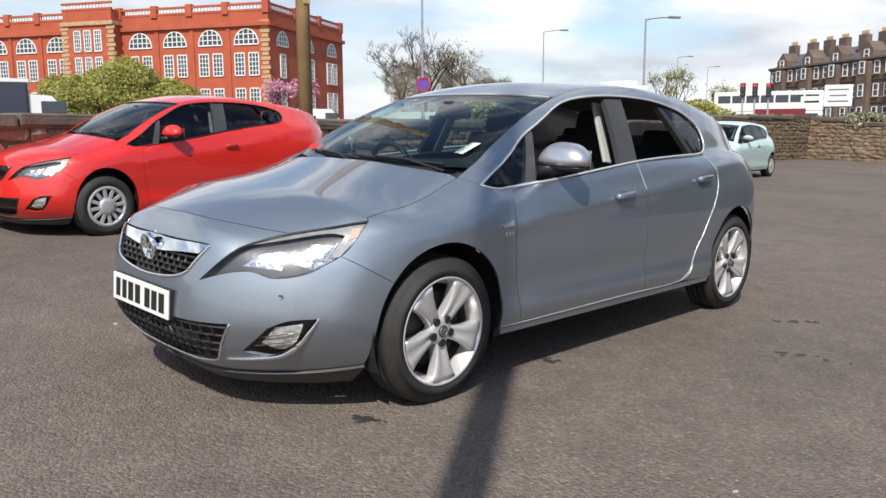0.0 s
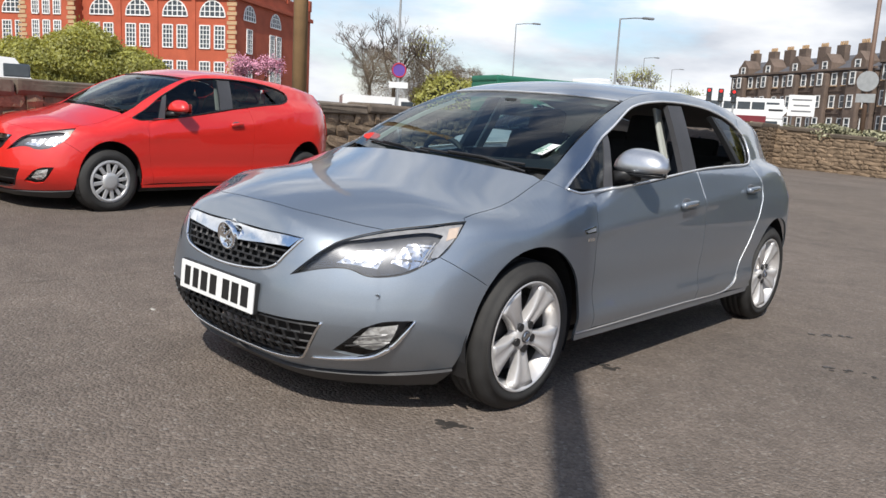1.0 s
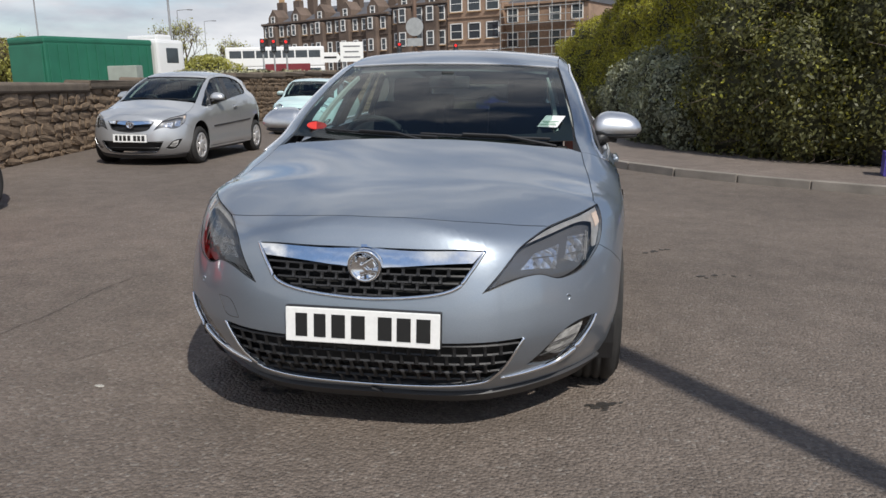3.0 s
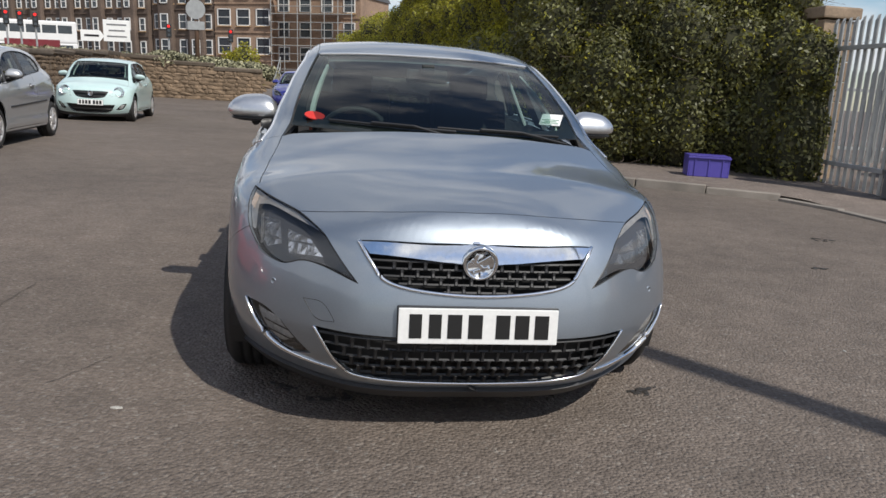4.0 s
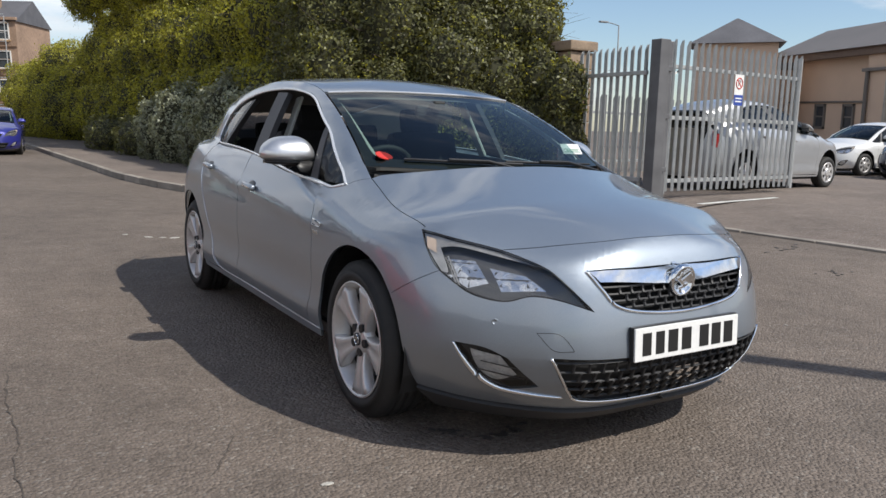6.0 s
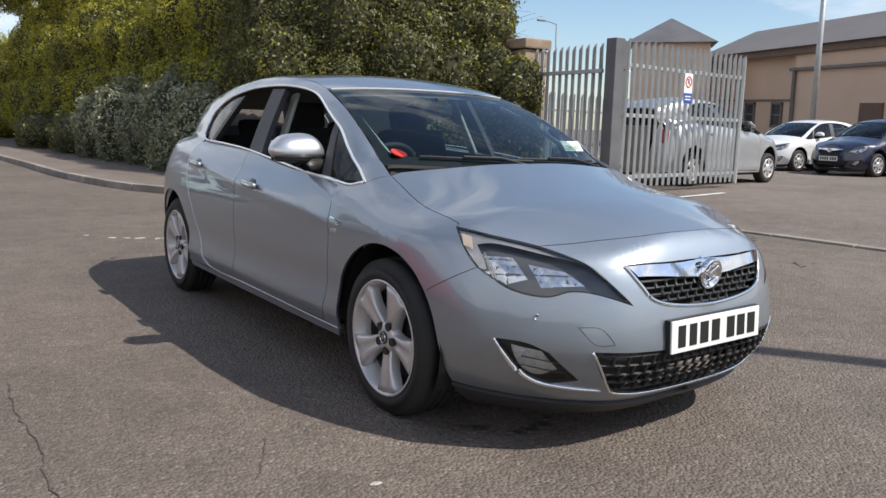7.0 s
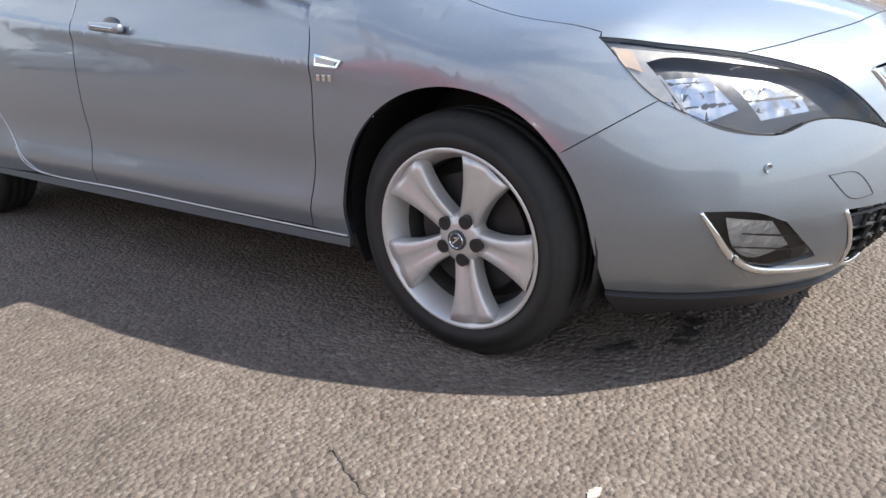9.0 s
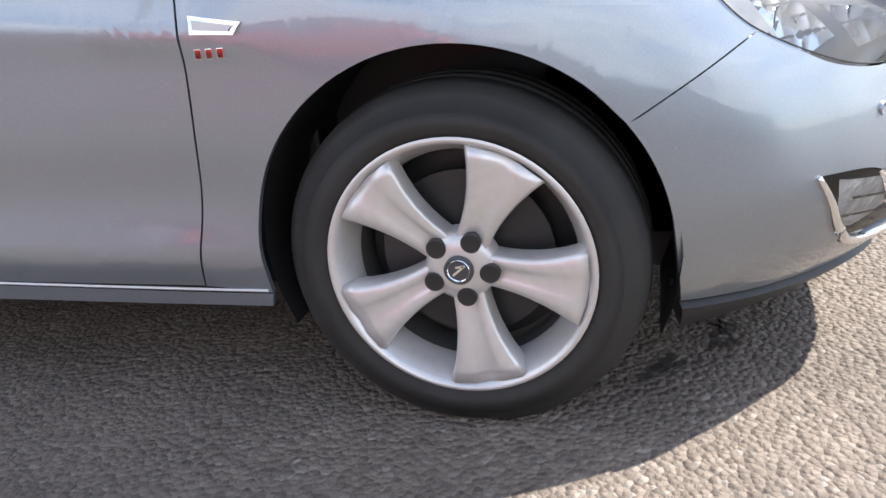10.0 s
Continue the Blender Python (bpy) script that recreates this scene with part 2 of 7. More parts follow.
REFLECTOR = mat("lamp_reflector", (0.8, 0.8, 0.8), 0.12, 1.0, var=0.05)
LAMPGREY = mat("lamp_housing_grey", (0.11, 0.11, 0.115), 0.35, 0.4)
AMBER = mat("amber_lens", (0.56, 0.45, 0.37), 0.2, 0, var=0.05)
REDLENS = mat("red_lens", (0.35, 0.02, 0.015), 0.15, 0, var=0.05, coat=0.5)
PLATEWHITE = mat("plate_white", (0.78, 0.78, 0.76), 0.35, var=0.02)
PLATEBLACK = mat("plate_black", (0.015, 0.015, 0.015), 0.4, var=0.02)
LABELRED = mat("red_sticker", (0.55, 0.03, 0.02), 0.5, var=0.05)
LABELGREEN = mat("green_print", (0.05, 0.22, 0.10), 0.5, var=0.05)
LABELBLUE = mat("blue_sign", (0.03, 0.07, 0.33), 0.5, var=0.05)
MIRRORCAP = mat("satin_silver_cap", (0.6, 0.61, 0.625), 0.34, 0.85, var=0.04, coat=0.6)
# chrome-like trim colour, also used for painted glints on the door edges
BRIGHT = mat("bright_trim_and_glint", (0.82, 0.83, 0.84), 0.22, 0.6, var=0.03)
FACET = mat("faceted_reflector", (0.7, 0.7, 0.71), 0.2, 0.9, var=0.15, scale=40)
f_n, f_l = FACET.node_tree.nodes, FACET.node_tree.links
f_cell, f_bump, f_tc = f_n.new("ShaderNodeTexVoronoi"), f_n.new("ShaderNodeBump"), f_n.new("ShaderNodeTexCoord")
f_cell.inputs["Scale"].default_value, f_bump.inputs["Strength"].default_value, f_bump.inputs["Distance"].default_value = 27.0, 0.3, 0.012
f_l.new(f_tc.outputs["Object"], f_cell.inputs["Vector"])
f_l.new(f_cell.outputs["Distance"], f_bump.inputs["Height"])
f_l.new(f_bump.outputs["Normal"], f_n["Principled BSDF"].inputs["Normal"])


def leaf_mat(name, col, island=0.5, through=0.4, var=0.3):
    """Leaf: glossy upper face, light shining through, every leaf a little different."""
    m = mat(name, col, 0.5, var=var, scale=0.7, island=island)
    n, l = m.node_tree.nodes, m.node_tree.links
    p, out = n["Principled BSDF"], n["Material Output"]
    src = p.inputs["Base Color"].links[0].from_socket
    t, mx, hue = n.new("ShaderNodeBsdfTranslucent"), n.new("ShaderNodeMixShader"), n.new("ShaderNodeVectorMath")
    hue.operation = "MULTIPLY"
    hue.inputs[1].default_value = (1.5, 1.35, 0.6)
    l.new(src, hue.inputs[0])
    l.new(hue.outputs["Vector"], t.inputs["Color"])
    mx.inputs["Fac"].default_value = through
    l.new(p.outputs["BSDF"], mx.inputs[1])
    l.new(t.outputs["BSDF"], mx.inputs[2])
    l.new(mx.outputs["Shader"], out.inputs["Surface"])
    return m
# ---------------------------------------------------------------- building tools
UP = Vector((-0.030, -0.012, 1.0)).normalized()  # the yard slopes a little: plumb is not quite square to it
PLUMB = Vector((0, 0, 1)).rotation_difference(UP).to_matrix().to_4x4()


def stand(x, y, z=0.0, rz=0.0):
    """The pose of an upright thing outside the yard."""
    return Matrix.Translation((x, y, z)) @ PLUMB @ pose(0, 0, 0, 0, 0, rz)


def link(name, bm, material, parent=None, m=None, smooth=False, label=""):
    me = bpy.data.meshes.new(name)
    bm.normal_update()
    bm.to_mesh(me)
    bm.free()
    for mm in material if isinstance(material, (list, tuple)) else [material]:
        me.materials.append(mm)
    if smooth:
        me.polygons.foreach_set("use_smooth", [True] * len(me.polygons))
    ob = new(name, me)
    if parent:
        ob.parent = parent
    if m is not None:
        ob.matrix_basis = m
    if label:
        tagged(ob, label)
    return ob


def part(name, bm, material, parent, label="", m=None, smooth=False):
    return link(name, bm, material, parent, m, smooth, label)


def shared(name, src, parent, m):
    """Another object on the mesh of src."""
    ob = new(name, src.data)
    ob.parent = parent
    ob.matrix_basis = m
    return ob


def box(bm, size, m=None, bevel=0.0, mi=0):
    """A box of that size centred at m, added to bm."""
    m = m or Matrix()
    r = bmesh.ops.create_cube(bm, size=1.0, matrix=m @ Matrix.Diagonal((*size, 1)))
    faces = {f for v in r["verts"] for f in v.link_faces}
    for f in faces:
        f.material_index = mi
    if bevel:
        bmesh.ops.bevel(bm, geom=list({e for v in r["verts"] for e in v.link_edges}), offset=bevel, segments=2, affect="EDGES", profile=0.6)
    return bm


def boxed(size, m=None, bevel=0.0):
    return box(bmesh.new(), size, m, bevel)


def tube(bm, pts, radii, seg=10, cap=True):
    """A round bar through the points, with a radius at each."""
    rings = []
    pts = [Vector(p) for p in pts]
    for i, p in enumerate(pts):
        d = (pts[min(i + 1, len(pts) - 1)] - pts[max(i - 1, 0)]).normalized()
        a = d.orthogonal().normalized() if abs(d.z) < 0.95 else Vector((1, 0, 0))
        a = (a - d * a.dot(d)).normalized()
        b = d.cross(a)
        r = radii[i] if isinstance(radii, (list, tuple)) else radii
        rings.append([bm.verts.new(p + r * (math.cos(t) * a + math.sin(t) * b)) for t in [2 * math.pi * k / seg for k in range(seg)]])
    for q, w in zip(rings, rings[1:]):
        for k in range(seg):
            bm.faces.new((q[k], q[(k + 1) % seg], w[(k + 1) % seg], w[k]))
    if cap:
        bm.faces.new(rings[0][::-1])
        bm.faces.new(rings[-1])
    return bm


def lathe(bm, prof, seg=40, axis="x"):
    """A turned shape from (along, radius) pairs, round the x axis."""
    rings = []
    for a, r in prof:
        rings.append([bm.verts.new((a, r * math.cos(t), r * math.sin(t))) for t in [2 * math.pi * k / seg for k in range(seg)]])
    for q, w in zip(rings, rings[1:]):
        for k in range(seg):
            bm.faces.new((q[k], q[(k + 1) % seg], w[(k + 1) % seg], w[k]))
    return bm


def prism(bm, outline, lo, hi, m=None):
    """An upright prism over an outline of (x, y)."""
    m = m or Matrix()
    a = [bm.verts.new(m @ Vector((x, y, lo))) for x, y in outline]
    b = [bm.verts.new(m @ Vector((x, y, hi))) for x, y in outline]
    n = len(outline)
    for i in range(n):
        bm.faces.new((a[i], a[(i + 1) % n], b[(i + 1) % n], b[i]))
    bm.faces.new(b)
    bm.faces.new(a[::-1])
    bmesh.ops.recalc_face_normals(bm, faces=bm.faces)
    return bm


def curve_points(keys, n):
    """n points along a smooth open line through the keys (any dimension)."""
    k = np.array(keys, float)
    k = np.vstack([2 * k[0] - k[1], k, 2 * k[-1] - k[-2]])
    out = []
    for u in np.linspace(0, len(k) - 3 - 1e-9, n):
        i = int(u)
        f = u - i
        p0, p1, p2, p3 = k[i : i + 4]
        out.append(0.5 * (2 * p1 + (p2 - p0) * f + (2 * p0 - 5 * p1 + 4 * p2 - p3) * f * f + (3 * p1 - p0 - 3 * p2 + p3) * f**3))
    return np.array(out)


def empty(name, label, category, m=None, group="", kind=""):
    ob = new(name)
    if m is not None:
        ob.matrix_basis = m
    return tagged(ob, label, category, group, kind)
# ---------------------------------------------------------------- ground, pavement, kerb
bm = bmesh.new()
bmesh.ops.create_grid(bm, x_segments=8, y_segments=8, size=1500)
ground = tagged(link("ground", bm, TARMAC), "worn grey tarmac of the open yard", "ground", kind="structure")

KERB_LINE = curve_points([(-0.9, 42), (-0.3, 24), (0.05, 15.5), (0.2, 12), (0.6, 9.3), (1.15, 7.95), (2.0, 6.7), (3.0, 5.9), (4.2, 5.15), (5.0, 4.72), (5.38, 4.3), (5.5, 3.3), (5.65, 1.6), (5.75, 0.0), (5.8, -4.0), (5.8, -14.0)], 120)


def pavement_z(x, y):
    """Kerb height: full along the hedge, dropped at the gateway, rising to the yard behind."""
    up = min(max((y - 4.0) / 1.2, 0), 1)
    yard = min(max((x - 5.9) / 1.6, 0), 1)
    return 0.02 + 0.085 * up * (1 - yard) + 0.13 * yard


bm = bmesh.new()
prev = None
for x, y in KERB_LINE:
    row = []
    x0 = x + 0.12
    for k in range(26):
        f = (k / 25) ** 1.8
        px = x0 + (70 - x0) * f
        row.append(bm.verts.new((px, y + 0.02 * (px - x0) * (y > 5), pavement_z(px, y) - 0.002)))
    if prev:
        for a in range(25):
            bm.faces.new((prev[a], prev[a + 1], row[a + 1], row[a]))
    prev = row
bmesh.ops.recalc_face_normals(bm, faces=bm.faces)
pavement = tagged(link("pavement", bm, PAVING), "brown-grey worn tarmac footway beside the hedge", "pavement", kind="structure")

# kerb stones, one by one
kerb = empty("kerb", "weathered grey kerb stones along the footway", "kerb", kind="structure")
dist = np.concatenate([[0], np.cumsum(np.linalg.norm(np.diff(KERB_LINE, axis=0), axis=1))])
for s in np.arange(0.0, dist[-1] - 0.9, 0.92):
    a = [np.interp(v, dist, KERB_LINE[:, i]) for v in (s + 0.006, s + 0.914) for i in (0, 1)]
    d = Vector((a[2] - a[0], a[3] - a[1], 0))
    z = pavement_z(a[0] - 0.3, (a[1] + a[3]) / 2) + 0.006 + random.uniform(-0.003, 0.004)
    part("kerb_stone", boxed((d.length, 0.13, 0.25), pose((a[0] + a[2]) / 2 + 0.06, (a[1] + a[3]) / 2 + 0.02, z - 0.125, 0, 0, math.degrees(math.atan2(d.y, d.x))), 0.012), KERB, kerb)


def flat_patch(name, label, x, y, rx, ry, rz, material, z=0.004, seed=1, kind="structure", category="patch"):
    """A thin irregular patch lying on the ground."""
    rng = random.Random(seed)
    n = 22
    o = [((rx * (1 + rng.uniform(-0.4, 0.25))) * math.cos(2 * math.pi * k / n), (ry * (1 + rng.uniform(-0.4, 0.25))) * math.sin(2 * math.pi * k / n)) for k in range(n)]
    return tagged(link(name, prism(bmesh.new(), o, 0, 0.003), material, None, pose(x, y, z - 0.003, 0, 0, rz)), label, category, kind=kind)


TAR = mat("old_oil", (0.042, 0.037, 0.033), 0.55, var=0.3, bump=0.4, bscale=60)


def stain(x, y, rx, ry, rz, seed):
    """A scatter of thin oily spots, denser at the middle."""
    rng = random.Random(seed)
    bm = bmesh.new()
    for k in range(13):
        cx, cy = rng.gauss(0, 0.5) * rx, rng.gauss(0, 0.5) * ry
        r = rng.uniform(0.004, 0.014) * (1 + 5 * min(rx, ry))
        o = [(cx + r * 1.6 * rng.uniform(0.5, 1.2) * math.cos(j * math.pi / 5), cy + r * rng.uniform(0.5, 1.2) * math.sin(j * math.pi / 5)) for j in range(10)]
        prism(bm, o, 0.0, 0.0015 + 0.0003 * k)
    return tagged(link("oil_stain", bm, TAR, None, pose(x, y, 0.001, 0, 0, rz)), "dark mottled oil stain on the tarmac", "stain", kind="structure")


for i, (x, y, rx, ry, rz) in enumerate(((1.67, 0.59, 0.2, 0.05, 20), (0.80, -0.52, 0.08, 0.035, 0), (0.81, -1.74, 0.07, 0.03, 30), (-0.62, -1.72, 0.14, 0.05, -35), (-0.45, -1.80, 0.10, 0.04, 10), (1.35, 1.35, 0.14, 0.04, 40), (3.2, 0.69, 0.06, 0.035, 0), (5.0, 0.9, 0.4, 0.18, 10), (4.0, 1.9, 0.2, 0.08, -30))):
    stain(x, y, rx, ry, rz, i)
CRACKFILL = mat("crack_grit", (0.075, 0.062, 0.052), 0.9, var=0.3, scale=30)


def crack(keys, width, seed):
    """A thin ragged tar-dark crack along the keys."""
    rng = random.Random(seed)
    pts = curve_points(keys, 40)
    n = len(pts)
    sway = [(rng.uniform(-0.007, 0.007), rng.uniform(-0.007, 0.007)) for _ in range(n)]
    edge = []
    for side in (1, -1):
        row = []
        for i in range(n):
            d = pts[min(i + 1, n - 1)] - pts[max(i - 1, 0)]
            d = d / (np.linalg.norm(d) + 1e-9)
            w = width * rng.uniform(0.3, 1.2) * (0.15 if i in (0, n - 1) else 1)
            row.append((pts[i][0] - d[1] * w * side + sway[i][0], pts[i][1] + d[0] * w * side + sway[i][1]))
        edge.append(row)
    bm = bmesh.new()
    v = [[bm.verts.new((x, y, 0.004)) for x, y in row] for row in edge]
    for i in range(n - 1):
        bm.faces.new((v[1][i], v[1][i + 1], v[0][i + 1], v[0][i]))
    return tagged(link("tarmac_crack", bm, CRACKFILL), "thin dark crack in the worn tarmac", "crack", kind="structure")


crack([(-2.07, -0.2), (-2.09, -0.6), (-2.06, -1.0), (-2.09, -1.3), (-2.05, -1.75), (-2.1, -2.3)], 0.0035, 1)
crack([(-1.37, -1.35), (-1.44, -1.5), (-1.53, -1.66)], 0.003, 2)
for i, (x, y, rx, ry, rz) in enumerate(((4.06, -0.25, 0.3, 0.12, 15), (1.04, -2.68, 0.12, 0.06, 40))):
    stain(x, y, rx, ry, rz, 40 + i)
SCRAP = mat("pale_scrap", (0.42, 0.4, 0.36), 0.8, var=0.3, scale=20, grain=0.2)
for i, (x, y, r) in enumerate(((-1.215, -1.886, 0.02), (-0.9, 4.2, 0.03), (2.1, -1.2, 0.012), (-0.72, 3.93, 0.05), (-0.6, 3.86, 0.035), (-0.5, 3.8, 0.06), (-0.36, 3.7, 0.045), (-0.3, 3.69, 0.03))):
    flat_patch("pale_chip", "pale flattened scrap on the tarmac", x, y, r, r * 0.6, 40 * i, SCRAP, seed=50 + i, category="litter")
LINEPAINT = mat("worn_line_paint", (0.55, 0.55, 0.52), 0.8, var=0.35, scale=4, grain=0.3, gscale=60)
bm = boxed((2.3, 0.09, 0.004))
tagged(link("painted_line", bm, LINEPAINT, None, pose(7.9, 3.75, 0.155, 0, 0, 10)), "worn white line painted on the tarmac", "road marking", kind="structure")

# ---------------------------------------------------------------- rubble walls
SIDE_WALL = [(-4.3, -9.0), (-7.47, 5.0), (-8.35, 8.7), (-9.6, 18.0), (-9.9, 31.5)]
BACK_WALL = [(-9.9, 31.5), (-3.7, 31.5)]


def wall_height(x, y):
    return float(np.interp(y, [-9, 5, 10, 20, 31.5], [1.1, 1.16, 1.25, 1.55, 1.85])) if y < 31.4 else float(np.interp(x, [-9.9, -3.7], [1.85, 1.35]))


def stone_mesh(rng, w, h, d):
    bm = boxed((w, d, h))
    bmesh.ops.subdivide_edges(bm, edges=bm.edges[:], cuts=1, use_grid_fill=True)
    for v in bm.verts:
        c = v.co
        k = 1 - 0.16 * (abs(c.x) * 2 / w > 0.9) * (abs(c.z) * 2 / h > 0.9)
        v.co = (c.x * k + rng.uniform(-0.012, 0.012), c.y * (1.0 if abs(c.x) * 2 / w < 0.9 and abs(c.z) * 2 / h < 0.9 else 0.72) + rng.uniform(-0.01, 0.01), c.z * k + rng.uniform(-0.01, 0.01))
    return bm


def rubble_wall(name, label, pts, seed, singles):
    rng = random.Random(seed)
    wall = empty(name, label, "wall", kind="structure")
    metas = []
    for i in range(10):
        bm = stone_mesh(rng, 0.36, 0.19, 0.12)
        me = bpy.data.meshes.new("stone")
        bm.to_mesh(me)
        bm.free()
        me.materials.append(RUBBLE)
        metas.append(me)
    made = 0
    rv, rf = [], []
    for n, ((x0, y0), (x1, y1)) in enumerate(zip(pts, pts[1:])):
        d = Vector((x1 - x0, y1 - y0, 0))
        L, rz = d.length, math.degrees(math.atan2(d.y, d.x))
        cuts = max(1, int(L / 2.0))
        for c in range(cuts):
            fx, fy = x0 + d.x * (c + 0.5) / cuts, y0 + d.y * (c + 0.5) / cuts
            h = wall_height(fx, fy)
            part("core", boxed((L / cuts + 0.02, 0.36, h - 0.14), pose(fx, fy, (h - 0.14) / 2, 0, 0, rz)), MORTAR, wall)
            cop = boxed((L / cuts - 0.015, 0.5, 0.17), None, 0.05)
            for v in cop.verts:
                v.co += Vector((0, rng.uniform(-0.012, 0.012), rng.uniform(-0.012, 0.012)))
            part("coping_stone", cop, COPING, wall, m=pose(fx, fy, h - 0.07, 0, 0, rz))
        z = 0.0
        while True:
            rh = rng.uniform(0.09, 0.21)
            s = rng.uniform(-0.2, 0)
            while s < L:
                w = rng.choice((0.16, 0.24, 0.3, 0.42, 0.6)) * rng.uniform(0.85, 1.2)
                mx, my = x0 + d.x / L * (s + w / 2), y0 + d.y / L * (s + w / 2)
                if z + rh * 0.8 < wall_height(mx, my) - 0.12 and s + w / 2 > 0:
                    m = pose(mx, my, z + rh / 2, 0, 0, rz) @ Matrix.Translation((0, -0.165, 0)) @ pose(0, 0, rng.uniform(-0.02, 0.02), 0, rng.uniform(-8, 8)) @ Matrix.Diagonal((w / 0.375, 1 + rng.uniform(-0.15, 0.35), rh / 0.2, 1))
                    me = rng.choice(metas)
                    if -3.5 < my < 11.5 and made < singles:
                        ob = new("stone", me)
                        ob.parent = wall
                        ob.matrix_basis = m
                        made += 1
                    else:
                        k = len(rv)
                        rv += [m @ v.co for v in me.vertices]
                        rf += [[k + i for i in f.vertices] for f in me.polygons]
                s += w
            z += rh
            if z > 1.85:
                break
    me = bpy.data.meshes.new("stonework")
    me.from_pydata(rv, [], rf)
    me.materials.append(RUBBLE)
    ob = new("stonework", me)
    ob.parent = wall
    tagged(ob, kind="stuff")
    return wall


rubble_wall("wall_side", "old dark rubble-stone boundary wall with rounded coping", SIDE_WALL, 3, 300)
rubble_wall("wall_back", "old rubble-stone wall at the end of the yard", BACK_WALL, 5, 0)

# ---------------------------------------------------------------- leaves and hedges
LEAFDARK = leaf_mat("dark_hedge_leaf", (0.122, 0.125, 0.045), 0.5, 0.3)
LEAFGREEN = leaf_mat("fresh_leaf", (0.345, 0.34, 0.06), 0.5, 0.5)
LEAFGREY = leaf_mat("grey_green_leaf", (0.25, 0.265, 0.19), 0.5, 0.25)
LEAFOLIVE = leaf_mat("olive_leaf", (0.36, 0.36, 0.11), 0.3, 0.4)
BLOSSOM = mat("pink_blossom", (0.62, 0.30, 0.40), 0.7, var=0.15, island=0.3)
DRYSHRUB = mat("dry_ground_cover", (0.28, 0.27, 0.17), 0.8, var=0.3, scale=0.7, island=0.4)
TWIG = mat("bare_twig", (0.10, 0.075, 0.06), 0.9, var=0.2, island=0.2)
BARK = mat("bark", (0.09, 0.07, 0.05), 0.9, var=0.3, bump=0.5, bscale=30)
# dark twig colour with the shade of the hedge's inside put into it
SHADEMASS = mat("shaded_inner_twigs", (0.042, 0.042, 0.021), 1.0, var=0.3)


def leaf_object(name, pts, normals, size, material, parent, rng, long=1.9):
    """One mesh of many small folded leaves."""
    n = len(pts)
    d = rng.normal(size=(n, 3))
    d /= np.linalg.norm(d, axis=1)[:, None]
    nn = normals + rng.normal(size=(n, 3)) * 0.75
    nn /= np.linalg.norm(nn, axis=1)[:, None]
    d -= nn * np.sum(d * nn, 1)[:, None]
    d /= np.linalg.norm(d, axis=1)[:, None] + 1e-9
    s = np.cross(nn, d)
    z = size * rng.uniform(0.6, 1.35, n)[:, None]
    fold = nn * z * 0.18
    v = np.stack([pts - d * z * long / 2, pts + s * z / 2 + fold, pts + d * z * long / 2 - nn * z * 0.15, pts - s * z / 2 + fold], 1).reshape(-1, 3)
    me = bpy.data.meshes.new(name)
    me.vertices.add(4 * n)
    me.vertices.foreach_set("co", v.ravel())
    me.loops.add(4 * n)
    me.loops.foreach_set("vertex_index", np.arange(4 * n))
    me.polygons.add(n)
    me.polygons.foreach_set("loop_start", np.arange(0, 4 * n, 4))
    me.update(calc_edges=True)
    me.materials.append(material)
    ob = new(name, me)
    ob.parent = parent
    return tagged(ob, kind="stuff")


def shell(blobs, per_m2, rng, deep=0.75, low=0.02):
    """Points and outward directions over lumpy ellipsoids."""
    P, N = [], []
    for x, y, z, a, b, c in blobs:
        area = 4 * math.pi * ((a * b) ** 1.6 / 3 + (a * c) ** 1.6 / 3 + (b * c) ** 1.6 / 3) ** (1 / 1.6)
        n = int(area * per_m2)
        u = rng.normal(size=(n, 3))
        u /= np.linalg.norm(u, axis=1)[:, None]
        lump = 1 + 0.09 * np.sin(u[:, 0] * 7 + x * 3) * np.sin(u[:, 1] * 6 + y) + 0.08 * np.sin(u[:, 2] * 9 + z * 5 + u[:, 0] * 4)
        r = rng.uniform(deep, 1.05, n) ** 0.6 * lump
        stray = rng.uniform(size=n) < 0.06
        r[stray] *= rng.uniform(1.02, 1.16, stray.sum())
        p = np.array([x, y, z]) + u * r[:, None] * [a, b, c]
        keep = p[:, 2] > low
        P.append(p[keep])
        N.append((u / [a, b, c])[keep])
    N = np.concatenate(N)
    return np.concatenate(P), N / np.linalg.norm(N, axis=1)[:, None]


# solid lumps that stand in for the shaded inside of the foliage
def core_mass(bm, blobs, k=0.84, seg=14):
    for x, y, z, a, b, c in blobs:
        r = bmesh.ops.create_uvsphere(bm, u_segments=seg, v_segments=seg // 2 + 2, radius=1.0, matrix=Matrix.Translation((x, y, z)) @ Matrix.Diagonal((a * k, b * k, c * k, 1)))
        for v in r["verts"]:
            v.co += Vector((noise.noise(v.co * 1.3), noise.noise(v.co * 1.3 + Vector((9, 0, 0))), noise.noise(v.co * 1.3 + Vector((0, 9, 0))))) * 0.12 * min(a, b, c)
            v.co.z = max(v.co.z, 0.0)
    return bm


